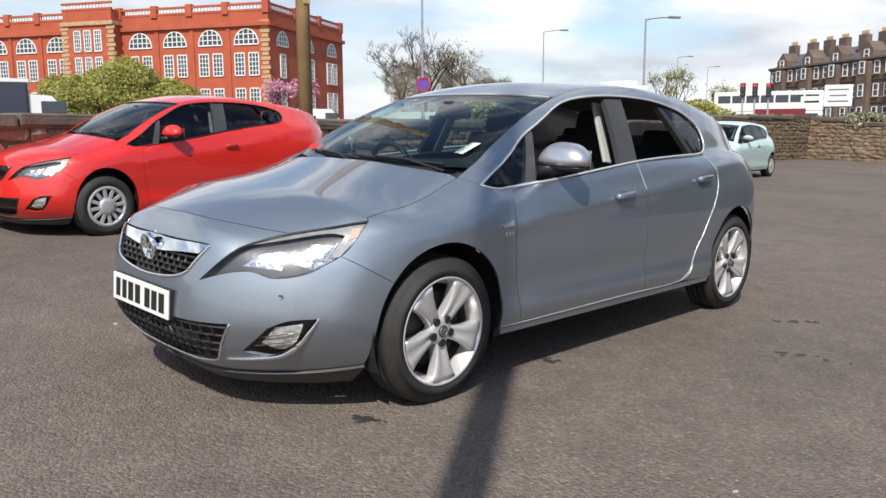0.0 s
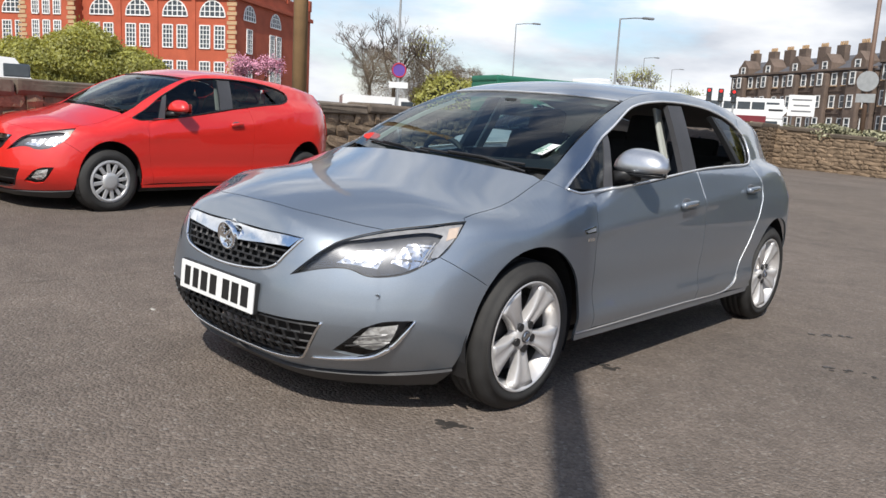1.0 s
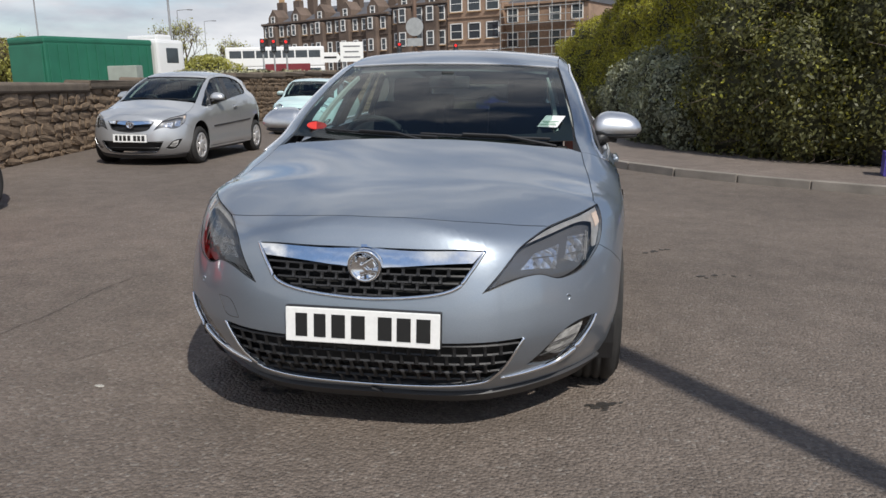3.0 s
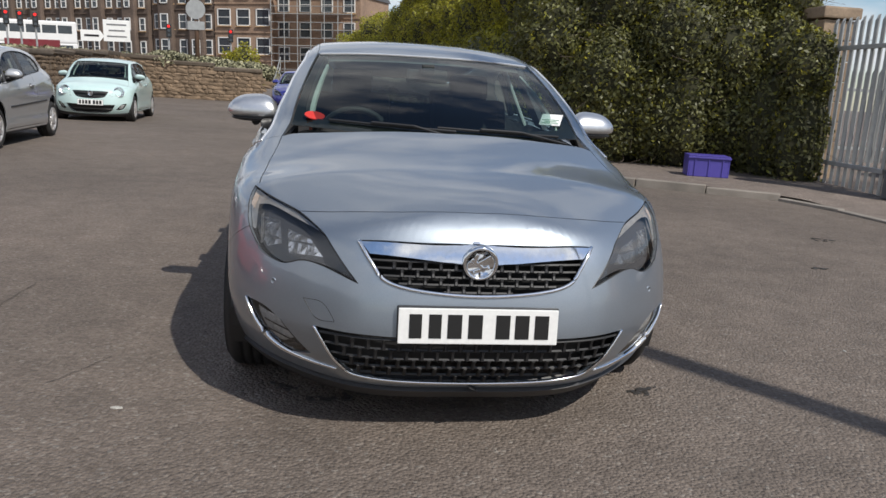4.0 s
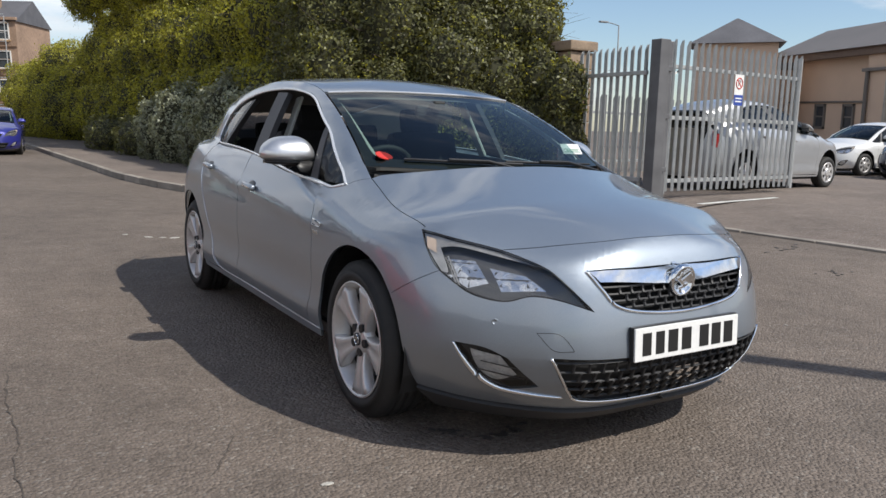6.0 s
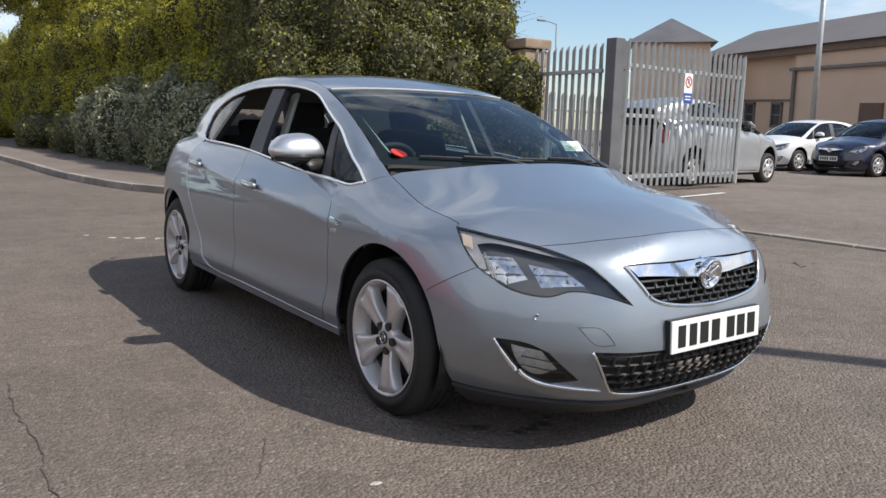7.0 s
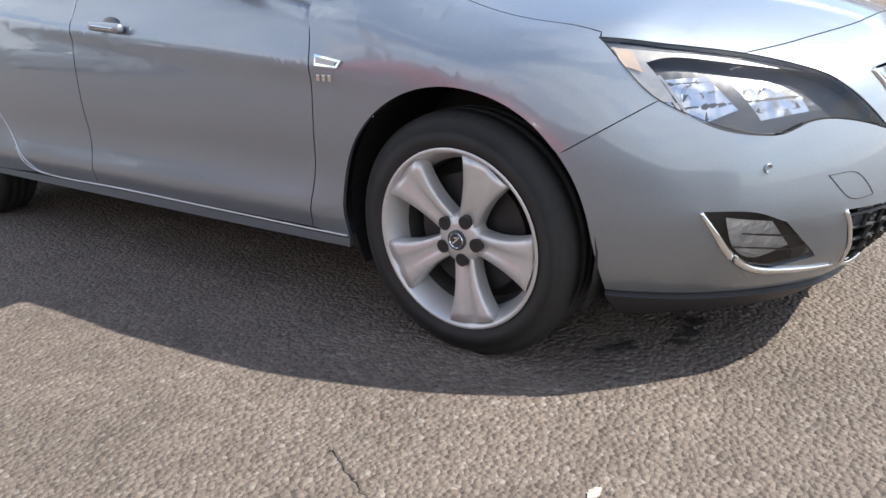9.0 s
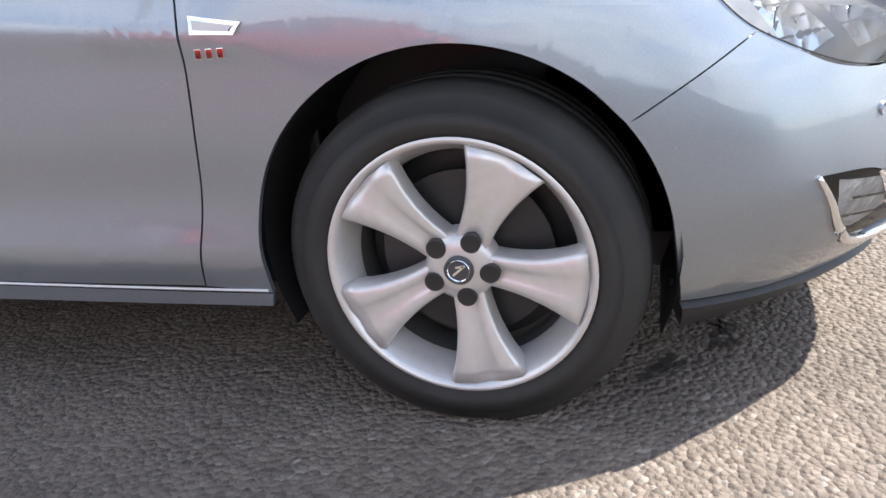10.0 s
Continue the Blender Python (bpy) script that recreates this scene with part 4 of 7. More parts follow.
# ---------------------------------------------------------------- buildings
def window_set(parent, m, w, h, protos, kind="sash", frame_mat=WHITE):
    """A framed window laid on a facade; alike windows share meshes."""
    key = (kind, round(w, 2), round(h, 2), frame_mat.name)
    if key not in protos:
        fr, pn = bmesh.new(), bmesh.new()
        t = 0.13
        if kind == "arch":
            n = 12
            for k in range(n):
                a0, a1 = math.pi * k / n, math.pi * (k + 1) / n
                p0, p1 = Vector((w / 2 * math.cos(a0), 0, h * math.sin(a0))), Vector((w / 2 * math.cos(a1), 0, h * math.sin(a1)))
                tube(fr, [p0, p1], 0.09, 4)
            box(fr, (w, 0.16, 0.14), pose(0, 0, 0))
            for x in (-w * 0.3, -w * 0.1, w * 0.1, w * 0.3):
                hh = h * math.sqrt(max(1 - (2 * x / w) ** 2, 0))
                box(fr, (0.11, 0.12, hh), pose(x, 0, hh / 2))
            for z in (h * 0.33, h * 0.66):
                box(fr, (w * math.sqrt(1 - (z / h) ** 2), 0.1, 0.09), pose(0, 0, z))
            vs = [pn.verts.new((w / 2 * math.cos(math.pi * k / n), 0.02, h * math.sin(math.pi * k / n))) for k in range(n + 1)]
            pn.faces.new(vs)
        else:
            for x in (-w / 2, w / 2):
                box(fr, (t, 0.16, h + t), pose(x, 0, 0))
            for z in (-h / 2, h / 2):
                box(fr, (w + t, 0.16, t), pose(0, 0, z))
            cols, rows = (3, 5) if kind == "barred" else (1, 2)
            for k in range(1, cols):
                box(fr, (0.08, 0.1, h), pose(-w / 2 + w * k / cols, 0, 0))
            for k in range(1, rows):
                box(fr, (w, 0.1, 0.08), pose(0, 0, -h / 2 + h * k / rows))
            box(pn, (w, 0.03, h), pose(0, 0.02, 0))
        mf, mp = bpy.data.meshes.new("window_frame"), bpy.data.meshes.new("pane")
        fr.to_mesh(mf), pn.to_mesh(mp)
        fr.free(), pn.free()
        mf.materials.append(frame_mat), mp.materials.append(PANE)
        protos[key] = (mf, mp)
    mf, mp = protos[key]
    o = new("window", mf)
    o.parent, o.matrix_basis = parent, m
    q = new("pane", mp)
    q.parent = o
    return o


PROTO = {}
# the red brick works: local x runs away to the left of the near corner, y along the other face, both faces seen from outside
BW_M = Matrix.Translation((-81.2, 50.1, -2.0)) @ PLUMB @ pose(0, 0, 0, 0, 0, 28.4)
brick = empty("brick_works", "large red-brick works with arched white windows and a parapet", "building", BW_M)
H = 16.2
bm = boxed((44, 22, H), pose(-22, 11, H / 2))
part("wall", bm, BRICK, brick)
part("tower_wall", boxed((7.6, 3.0, H + 0.8), pose(-25.3, -0.2, (H + 0.8) / 2)), BRICK, brick)
for (sx, sy, px, py, pz) in ((44.5, 0.5, -22, -0.12, H - 1.7), (0.5, 22.5, 0.12, 11, H - 1.7), (8.2, 3.5, -25.3, -0.2, H - 0.9)):
    part("cornice", boxed((sx, sy, 0.5), pose(px, py, pz), 0.05), STONE if sx < 9 and sy < 9 else BRICK, brick)
for z in (0.0, 0.75):
    part("parapet_rail", boxed((44.3, 0.3, 0.28), pose(-22, 0.1, H + z), 0.03), BRICK, brick)
    part("parapet_rail", boxed((0.3, 22.3, 0.28), pose(-0.1, 11, H + z), 0.03), BRICK, brick)
    part("parapet_rail", boxed((7.8, 0.3, 0.28), pose(-25.3, -1.6, H + 0.9 + z), 0.03), BRICK, brick)
bal = part("baluster", boxed((0.16, 0.16, 0.6), pose(0, 0, 0), 0.03), WHITE, brick, m=pose(-0.8, 0.1, H + 0.38))
for k in range(1, 92):
    if k % 11:
        shared("baluster", bal, brick, pose(-0.8 - 0.46 * k, 0.1, H + 0.38))
for k in range(36):
    shared("baluster", bal, brick, pose(-0.1, 1.2 + 0.58 * k, H + 0.38))
for k in range(14):
    shared("baluster", bal, brick, pose(-22.0 - 0.5 * k, -1.6, H + 1.28))
for x in (0, -5.6, -10.8, -16, -21.4, -29.2, -34.5, -39.6, -43.8):
    part("parapet_pier", boxed((0.9, 0.7, 1.5), pose(x - 0.3, 0.15, H + 0.35), 0.04), BRICK, brick)
    if x not in (0, -21.4, -29.2):
        part("pilaster", boxed((0.5, 0.16, H - 2), pose(x, -0.06, (H - 2) / 2)), BRICK, brick)
for y in (7.2, 14.4, 21.6):
    part("parapet_pier", boxed((0.7, 0.9, 1.5), pose(-0.2, y, H + 0.35), 0.04), BRICK, brick)
quoin = None
for qx, qy in ((-0.5, 0.0), (-21.7, -1.7), (-28.9, -1.7)):
    for k in range(26):
        wq = 1.3 if k % 2 else 0.9
        mm = pose(qx, qy, 1.0 + 0.55 * k) @ Matrix.Diagonal((wq, 1, 1, 1))
        if quoin is None:
            quoin = part("quoin", boxed((1.0, 0.14, 0.42), None, 0.02), STONE, brick, m=mm)
        else:
            shared("quoin", quoin, brick, mm)
for bx in (-3.1, -8.2, -13.4, -18.6, -31.8, -37.0, -42.0):
    window_set(brick, pose(bx, -0.05, 12.1), 3.4, 1.9, PROTO, "arch")
    for zz, hh in ((9.7, 2.7), (5.4, 2.7)):
        for dx in (-1.0, 1.0):
            window_set(brick, pose(bx + dx, -0.05, zz), 1.35, hh, PROTO, "barred")
for dx in (-1.6, 0, 1.6):
    for zz in (13.1, 9.7, 5.4):
        window_set(brick, pose(-25.3 + dx, -1.75, zz), 1.0, 2.6, PROTO, "barred")
for by in (3.4, 10.6, 18.0):
    window_set(brick, pose(0.05, by, 12.1, 0, 0, 90), 3.0, 1.8, PROTO, "arch")
    for zz in (9.6, 5.4):
        for dy in (-0.95, 0.95) if by > 5 else (0,):
            window_set(brick, pose(0.05, by + dy, zz, 0, 0, 90), 1.3, 2.9, PROTO, "barred")


def tenement(name, label, p0, p1, z0, h, depth, floors, bays, wall_mat, seed, roof=True, chimneys=4, win=(1.25, 1.9), dormers=0):
    """A stone terrace block between two corners of its front, with sash windows, pitched roof and chimney stacks."""
    rng = random.Random(seed)
    d = Vector((p1[0] - p0[0], p1[1] - p0[1], 0))
    L = d.length
    t = empty(name, label, "building", stand(p0[0], p0[1], z0, math.degrees(math.atan2(d.y, d.x))))
    part("wall", boxed((L, depth, h), pose(L / 2, depth / 2, h / 2)), wall_mat, t)
    if roof:
        bm = prism(bmesh.new(), [(-0.3, -0.4), (depth + 0.4, -0.4), (depth / 2, 2.6)], 0, L + 0.4, Matrix(((0, 0, 1, -0.2), (1, 0, 0, 0), (0, 1, 0, h), (0, 0, 0, 1))))
        part("roof", bm, SLATE, t)
    for k in range(chimneys):
        x = L * (k + 0.5) / chimneys + rng.uniform(-0.5, 0.5)
        c = part("chimney", boxed((1.7, 1.0, 3.2), pose(x, depth * 0.3, h + 2.3), 0.05), wall_mat, t)
        for j in range(4):
            part("chimney_pot", tube(bmesh.new(), [(x - 0.6 + 0.4 * j, depth * 0.3, h + 3.85), (x - 0.6 + 0.4 * j, depth * 0.3, h + 4.5)], [0.15, 0.12], 8), STONE, c)
    for k in range(dormers):
        x = L * (k + 0.5) / dormers
        bm = prism(bmesh.new(), [(x - 1.3, h - 0.5), (x + 1.3, h - 0.5), (x + 1.3, h + 1.0), (x, h + 2.4), (x - 1.3, h + 1.0)], -0.12, 2.5, Matrix(((1, 0, 0, 0), (0, 0, 1, 0), (0, 1, 0, 0), (0, 0, 0, 1))))
        g = part("gable", bm, wall_mat, t)
        window_set(t, pose(x, -0.15, h + 0.5), 0.9, 1.3, PROTO, "sash")
        part("bay", boxed((2.5, 0.9, h - 0.6), pose(x, -0.3, (h - 0.6) / 2), 0.25), wall_mat, t)
        for f in range(floors):
            window_set(t, pose(x, -0.78, h / floors * (f + 0.55)), win[0], win[1], PROTO, "sash")
    part("cornice", boxed((L + 0.4, 0.5, 0.35), pose(L / 2, -0.1, h - 0.1), 0.04), wall_mat, t)
    fh = h / floors
    for f in range(floors):
        part("string_course", boxed((L, 0.16, 0.16), pose(L / 2, -0.06, fh * f + 0.1)), wall_mat, t)
        for b in range(bays):
            x = L * (b + 0.5) / bays
            window_set(t, pose(x, -0.03, fh * (f + 0.55)), *win, PROTO, "sash")
            part("sill", boxed((win[0] + 0.3, 0.3, 0.14), pose(x, -0.1, fh * (f + 0.55) - win[1] / 2 - 0.12)), STONE, t)
    return t


tenement("tenement", "long sooty dark-stone tenement with many chimneys", (-54.7, 134.7), (-27.6, 118.2), -1.5, 13.2, 11, 4, 15, DARKSTONE, 1, chimneys=8, win=(0.95, 1.75), dormers=5)
tenement("tenement", "red-brown sandstone tenement with white sash windows", (-27.0, 118.5), (-17.5, 113.6), -1.0, 14.2, 11, 4, 5, DARKSTONE, 2, chimneys=3, win=(1.2, 2.0), dormers=2)
tenement("tenement", "warm sandstone corner tenement with white sash windows", (-17.4, 113.4), (-9.0, 109.6), -1.0, 15.6, 11, 4, 3, WARMSTONE, 3, chimneys=1, win=(2.0, 2.2))
ten4 = tenement("tenement", "sandstone tenement behind scaffolding", (-9.0, 110.5), (3.0, 105.2), -1.0, 13.5, 11, 4, 4, WARMSTONE, 4, chimneys=2, win=(1.6, 2.0))
scaf = empty("scaffolding", "grey tube scaffolding with boarded lifts", "scaffolding", stand(-9.2, 108.6, -1.0, -24))
for k in range(7):
    part("standard", tube(bmesh.new(), [(k * 2.0, 0, 0), (k * 2.0, 0, 13.5)], 0.06, 6), GALV, scaf)
for z in (2.2, 4.3, 6.4, 8.5, 10.6, 12.7):
    part("ledger", tube(bmesh.new(), [(0, 0, z), (12, 0, z)], 0.06, 6), GALV, scaf)
    part("guard_rail", tube(bmesh.new(), [(0, 0, z + 1.0), (12, 0, z + 1.0)], 0.05, 6), GALV, scaf)
    part("board", boxed((12, 0.9, 0.08), pose(6, 0.5, z + 0.05)), POLEWOOD, scaf)
low_wall = tagged(link("street_wall", boxed((60, 0.6, 2.2), None, 0.05), DARKSTONE, None, stand(-20, 104, 0.0, -26)), "low stone wall before the tenements", "wall", kind="structure")

# the pale industrial building across the inner yard
shed = empty("works_building", "long tan rough-cast works building with a grey roof", "building", stand(36.4, 19.1, 0.0, 64))
part("wall", boxed((26, 14, 5.3), pose(-13, -7, 2.65)), RENDER_TAN, shed)
part("annexe_wall", boxed((9, 13.4, 5.3), pose(4.5, -7.3, 2.65)), RENDER_TAN, shed)
part("roof", prism(bmesh.new(), [(-0.5, 0), (14.5, 0), (11, 1.7), (3.4, 1.7)], 0, 36.2, Matrix(((0, 0, 1, -26.5), (-1, 0, 0, 0.0), (0, 1, 0, 5.62), (0, 0, 0, 1)))), ROOFGREY, shed)
part("parapet", boxed((35.6, 0.3, 0.42), pose(-8.6, 0.06, 5.45), 0.04), mat("brown_fascia", (0.17, 0.12, 0.095), 0.7), shed, "brown fascia under the roof")
part("gutter", boxed((26.4, 0.2, 0.16), pose(-13, 0.12, 4.5), 0.03), ROOFGREY, shed)
part("gutter", boxed((9.0, 0.1, 0.1), pose(4.5, -0.55, 2.95), 0.02), ROOFGREY, shed)
part("downpipe", tube(bmesh.new(), [(-0.15, 0.12, 0), (-0.15, 0.12, 4.6)], 0.1, 8), ROOFGREY, shed)
for x in (-6.0, -13, -19):
    part("shutter", boxed((1.5, 0.1, 1.3), pose(x, 0.03, 2.15), 0.02), mat("brown_shutter", (0.12, 0.075, 0.055), 0.6), shed, "closed brown window shutter")
    part("shutter_sill", boxed((1.7, 0.22, 0.1), pose(x, 0.08, 1.45), 0.02), STONE, shed)
    part("pilaster", boxed((0.5, 0.12, 4.9), pose(x - 3.2, 0.04, 2.45), 0.02), RENDER_TAN, shed)
for x in (2.2, 4.9):
    window_set(shed, pose(x, -0.58, 2.15, 0, 0, 180), 0.9, 1.25, PROTO, "sash", ROOFGREY)
house = empty("pyramid_roof_house", "small building with a grey slated pyramid roof", "building", stand(37.9, 28.4, 0, 40))
part("wall", boxed((4.5, 4.5, 6.5), pose(0, 0, 3.25)), RENDER_TAN, house)
bm = bmesh.new()
bmesh.ops.create_cone(bm, cap_ends=True, segments=4, radius1=3.75, radius2=0.08, depth=1.6, matrix=pose(0, 0, 7.25, 0, 0, 45))
part("roof", bm, SLATE, house)
back_block = empty("low_block", "low grey-roofed block behind the works", "building", stand(48, 30, 0, 40))
part("wall", boxed((16, 10, 5.5), pose(0, 0, 2.75)), RENDER_TAN, back_block)
part("roof", boxed((16.6, 10.6, 0.5), pose(0, 0, 5.6), 0.05), ROOFGREY, back_block)
yp = empty("lamp_column", "pale grey lamp column in the inner yard", "street lamp", stand(28.2, 13.3, 0))
part("column", tube(bmesh.new(), [(0, 0, 0), (0, 0, 9)], [0.13, 0.09], 12), GALV, yp, smooth=True)
# ---------------------------------------------------------------- car bodies: a smooth solid that panels are laid on
def line(*keys):
    """A smooth monotone curve through (at, value) keys, straight on beyond its ends; works on arrays."""
    k = np.array(keys, float).reshape(-1, 2)
    x, y = k[:, 0], k[:, 1]
    h, d = np.diff(x), np.diff(y) / np.diff(x)
    m = np.empty(len(x))
    m[0], m[-1] = d[0], d[-1]
    for i in range(1, len(x) - 1):
        w1, w2 = 2 * h[i] + h[i - 1], h[i] + 2 * h[i - 1]
        m[i] = 0 if d[i - 1] * d[i] <= 0 else (w1 + w2) / (w1 / d[i - 1] + w2 / d[i])

    def f(v):
        i = np.clip(np.searchsorted(x, v) - 1, 0, len(x) - 2)
        c = np.clip((v - x[i]) / h[i], 0, 1)
        return (2 * c**3 - 3 * c**2 + 1) * y[i] + (c**3 - 2 * c**2 + c) * h[i] * m[i] + (3 * c**2 - 2 * c**3) * y[i + 1] + (c**3 - c**2) * h[i] * m[i + 1]

    gx = np.linspace(x[0], x[-1], 1200)
    gy = f(gx)
    gx = np.concatenate([[x[0] - 6], gx, [x[-1] + 6]])
    gy = np.concatenate([[y[0] - 6 * m[0]], gy, [y[-1] + 6 * m[-1]]])
    return lambda v: np.interp(v, gx, gy)


def smax(a, b, k):
    h = np.clip(0.5 + 0.5 * (a - b) / k, 0, 1)
    return a * h + b * (1 - h) + k * h * (1 - h)


class Shape:
    """The outer form of a car that points to -y, symmetric in x. Negative inside."""

    def __init__(self, side, prof, nose, corner, squarer, bonnet, crown, belt, lean, screen, bow, roof, tail, edge=0.05, post=0.07, crease=None):
        self.side, self.prof, self.nose, self.corner, self.squarer = side, prof, nose, corner, squarer
        self.bonnet, self.crown, self.belt, self.lean, self.screen, self.bow = bonnet, crown, belt, lean, screen, bow
        self.roof, self.tail, self.edge, self.post, self.crease = roof, tail, edge, post, crease

    def width(self, y, z):
        d = np.sqrt(np.clip(y - self.nose(z), 0, None)) * self.squarer(z)
        c = np.clip(self.corner(d), 0, 1)
        e = np.clip((y - (self.tail(z) - 0.75)) / 0.75, 0, 1)
        w = (self.side(y) - self.prof(z)) * c * (1 - 0.4 * e**2.4)
        return w + (self.crease(y, z) if self.crease else 0)

    def lower(self, x, y, z):
        a = np.abs(x)
        f = a - self.width(y, z)
        f = smax(f, np.where(y < self.nose(z), (self.nose(z) - y), -1.0), 0.002)
        top = self.bonnet(y) - self.crown(y) * (a / 0.8) ** 2.4
        return smax(smax(f, z - top, self.edge), y - self.tail(z), 0.06)

    def upper(self, x, y, z):
        a = np.abs(x)
        f = a - (self.belt(y) - self.lean * (z - 0.95) - 0.19 * np.clip(z - 0.95, 0, None) ** 2)
        s = (self.screen(z) + self.bow(z) * (a / 0.57) ** 2 - y) * 0.45
        f = smax(f, s, self.post)
        top = self.roof(y) - 0.04 * (a / 0.6) ** 2
        return np.maximum(smax(smax(f, z - top, 0.05), (y - self.tail(z)) * 0.8, 0.06), 0.9 - z)

    def both(self, x, y, z):
        k = 0.025 + 0.11 * np.clip((-0.72 - y) / 0.3, 0, 1)
        return -smax(-self.lower(x, y, z), -self.upper(x, y, z), k)


def meet(fn, starts, ways, reach, steps=160):
    """Where rays first enter a solid: marched, then halved. Vectorised."""
    p, w = np.asarray(starts, float), np.asarray(ways, float)
    lo = np.zeros(len(p))
    hi = np.full(len(p), float(reach))
    found = np.zeros(len(p), bool)
    prev = np.zeros(len(p))
    best, at = np.full(len(p), 1e9), np.zeros(len(p))
    for s in np.linspace(0, reach, steps)[1:]:
        q = p + w * s
        v = fn(q[:, 0], q[:, 1], q[:, 2])
        hit = (~found) & (v < 0)
        near = (~found) & (v < best)
        best[near], at[near] = v[near], s
        lo[hit], hi[hit] = prev[hit], s
        found |= hit
        prev[~found] = s
    for _ in range(22):
        mid = (lo + hi) / 2
        q = p + w * mid[:, None]
        inside = fn(q[:, 0], q[:, 1], q[:, 2]) < 0
        hi, lo = np.where(inside, mid, hi), np.where(inside, lo, mid)
    return p + w * np.where(found, hi, at)[:, None], found


SHOULDER = line(-1.0, 0.72, -0.33, 0.775, 0.4, 0.835, 1.1, 0.925)
FADE = line(-1.15, 0, -0.8, 1, 1.0, 1, 1.5, 0)


def door_lines(y, z):
    """The pressed shoulder line and the flared ledge low on the doors."""
    d = z - SHOULDER(y)
    f = np.clip(FADE(y), 0, 1)
    return f * (0.011 * np.exp(-((d / np.where(d > 0, 0.05, 0.028)) ** 2)) + 0.014 * np.exp(-(((z - 0.335) / 0.05) ** 2)) - 0.008 * np.exp(-(((z - 0.47) / 0.07) ** 2)))


HATCH = Shape(
    side=line(-1.7, 0.87, -1.34, 0.888, -0.6, 0.899, 0.4, 0.903, 1.0, 0.904, 1.5, 0.893, 2.1, 0.86),
    prof=line(0.12, 0.06, 0.17, 0.042, 0.23, 0.022, 0.3, 0.014, 0.42, 0.006, 0.55, 0.0, 0.68, 0.0, 0.8, 0.012, 0.9, 0.045, 0.97, 0.078, 1.05, 0.13),
    nose=line(0.13, -2.06, 0.18, -2.125, 0.24, -2.18, 0.32, -2.235, 0.4, -2.25, 0.48, -2.242, 0.6, -2.215, 0.68, -2.185, 0.74, -2.15, 0.8, -2.08, 0.9, -1.8),
    corner=line(0, 0, 0.05, 0.22, 0.187, 0.445, 0.339, 0.597, 0.458, 0.708, 0.628, 0.86, 0.769, 0.955, 0.88, 0.99, 0.96, 1.0, 1.1, 1.0),
    squarer=line(0.2, 1.06, 0.3, 1.1, 0.42, 1.155, 0.5, 1.135, 0.6, 1.1, 0.7, 1.05, 0.9, 1.0),
    bonnet=line(-2.2, 0.735, -2.1, 0.785, -1.9, 0.845, -1.6, 0.898, -1.3, 0.937, -1.0, 0.966, -0.6, 1.0, 0.5, 1.02, 2.0, 1.03),
    crown=line(-2.2, 0.34, -2.0, 0.25, -1.8, 0.135, -1.69, 0.095, -1.4, 0.115, -1.0, 0.10, -0.5, 0.03, 0.2, 0.0, 2, 0.0),
    belt=line(-1.1, 0.755, -0.6, 0.805, 0.0, 0.825, 0.8, 0.82, 1.2, 0.785, 1.5, 0.735, 1.8, 0.63, 2.0, 0.54),
    lean=0.43,
    screen=line(0.9, -1.36, 1.0, -1.135, 1.06, -1.03, 1.2, -0.72, 1.315, -0.42, 1.42, -0.1),
    bow=line(0.9, 0.13, 1.315, 0.09),
    roof=line(-0.45, 1.325, -0.2, 1.388, 0.1, 1.428, 0.45, 1.442, 0.9, 1.412, 1.4, 1.335, 1.8, 1.25, 2.1, 1.18),
    tail=line(0.2, 2.1, 0.5, 2.15, 0.9, 2.12, 1.1, 2.02, 1.3, 1.86, 1.45, 1.7),
    crease=door_lines,
)
# ---------------------------------------------------------------- panels cut to an outline and laid on a body
SIDE, FRONT, ABOVE, REAR = Vector((-1, 0, 0)), Vector((0, 1, 0)), Vector((0, 0, -1)), Vector((0, -1, 0))
SLANT = Vector((-1, 1, 0)).normalized()
NOSE = Vector((-0.8, 1, -0.5)).normalized()
HIGH = Vector((-1, 0.35, -0.55)).normalized()
SCREEN = Vector((0, 0.75, -0.66)).normalized()


KEYS_DONE = {}


def solve_key(fn, k):
    """A key with one None is put on the body: x from the side, y from the front, z from above."""
    if None not in k:
        return Vector(k)
    tag = (fn, tuple(k))
    if tag not in KEYS_DONE:
        i = list(k).index(None)
        sgn = 1.0 if i == 1 else -1.0
        lo, hi = (-2.6, 0.5) if i == 1 else (0.0, 1.7)
        for n in (320, 30, 30):
            v = np.linspace(lo, hi, n) if sgn > 0 else np.linspace(hi, lo, n)
            q = [np.full(n, 0.0 if c is None else c) for c in k]
            q[i] = v
            f = fn(*q)
            j = int(np.argmax(f < 0)) if (f < 0).any() else int(np.argmin(f))
            lo, hi = sorted((v[max(j - 1, 0)], v[j]))
        out = list(k)
        out[i] = float(v[j])
        KEYS_DONE[tag] = tuple(out)
    return Vector(KEYS_DONE[tag])


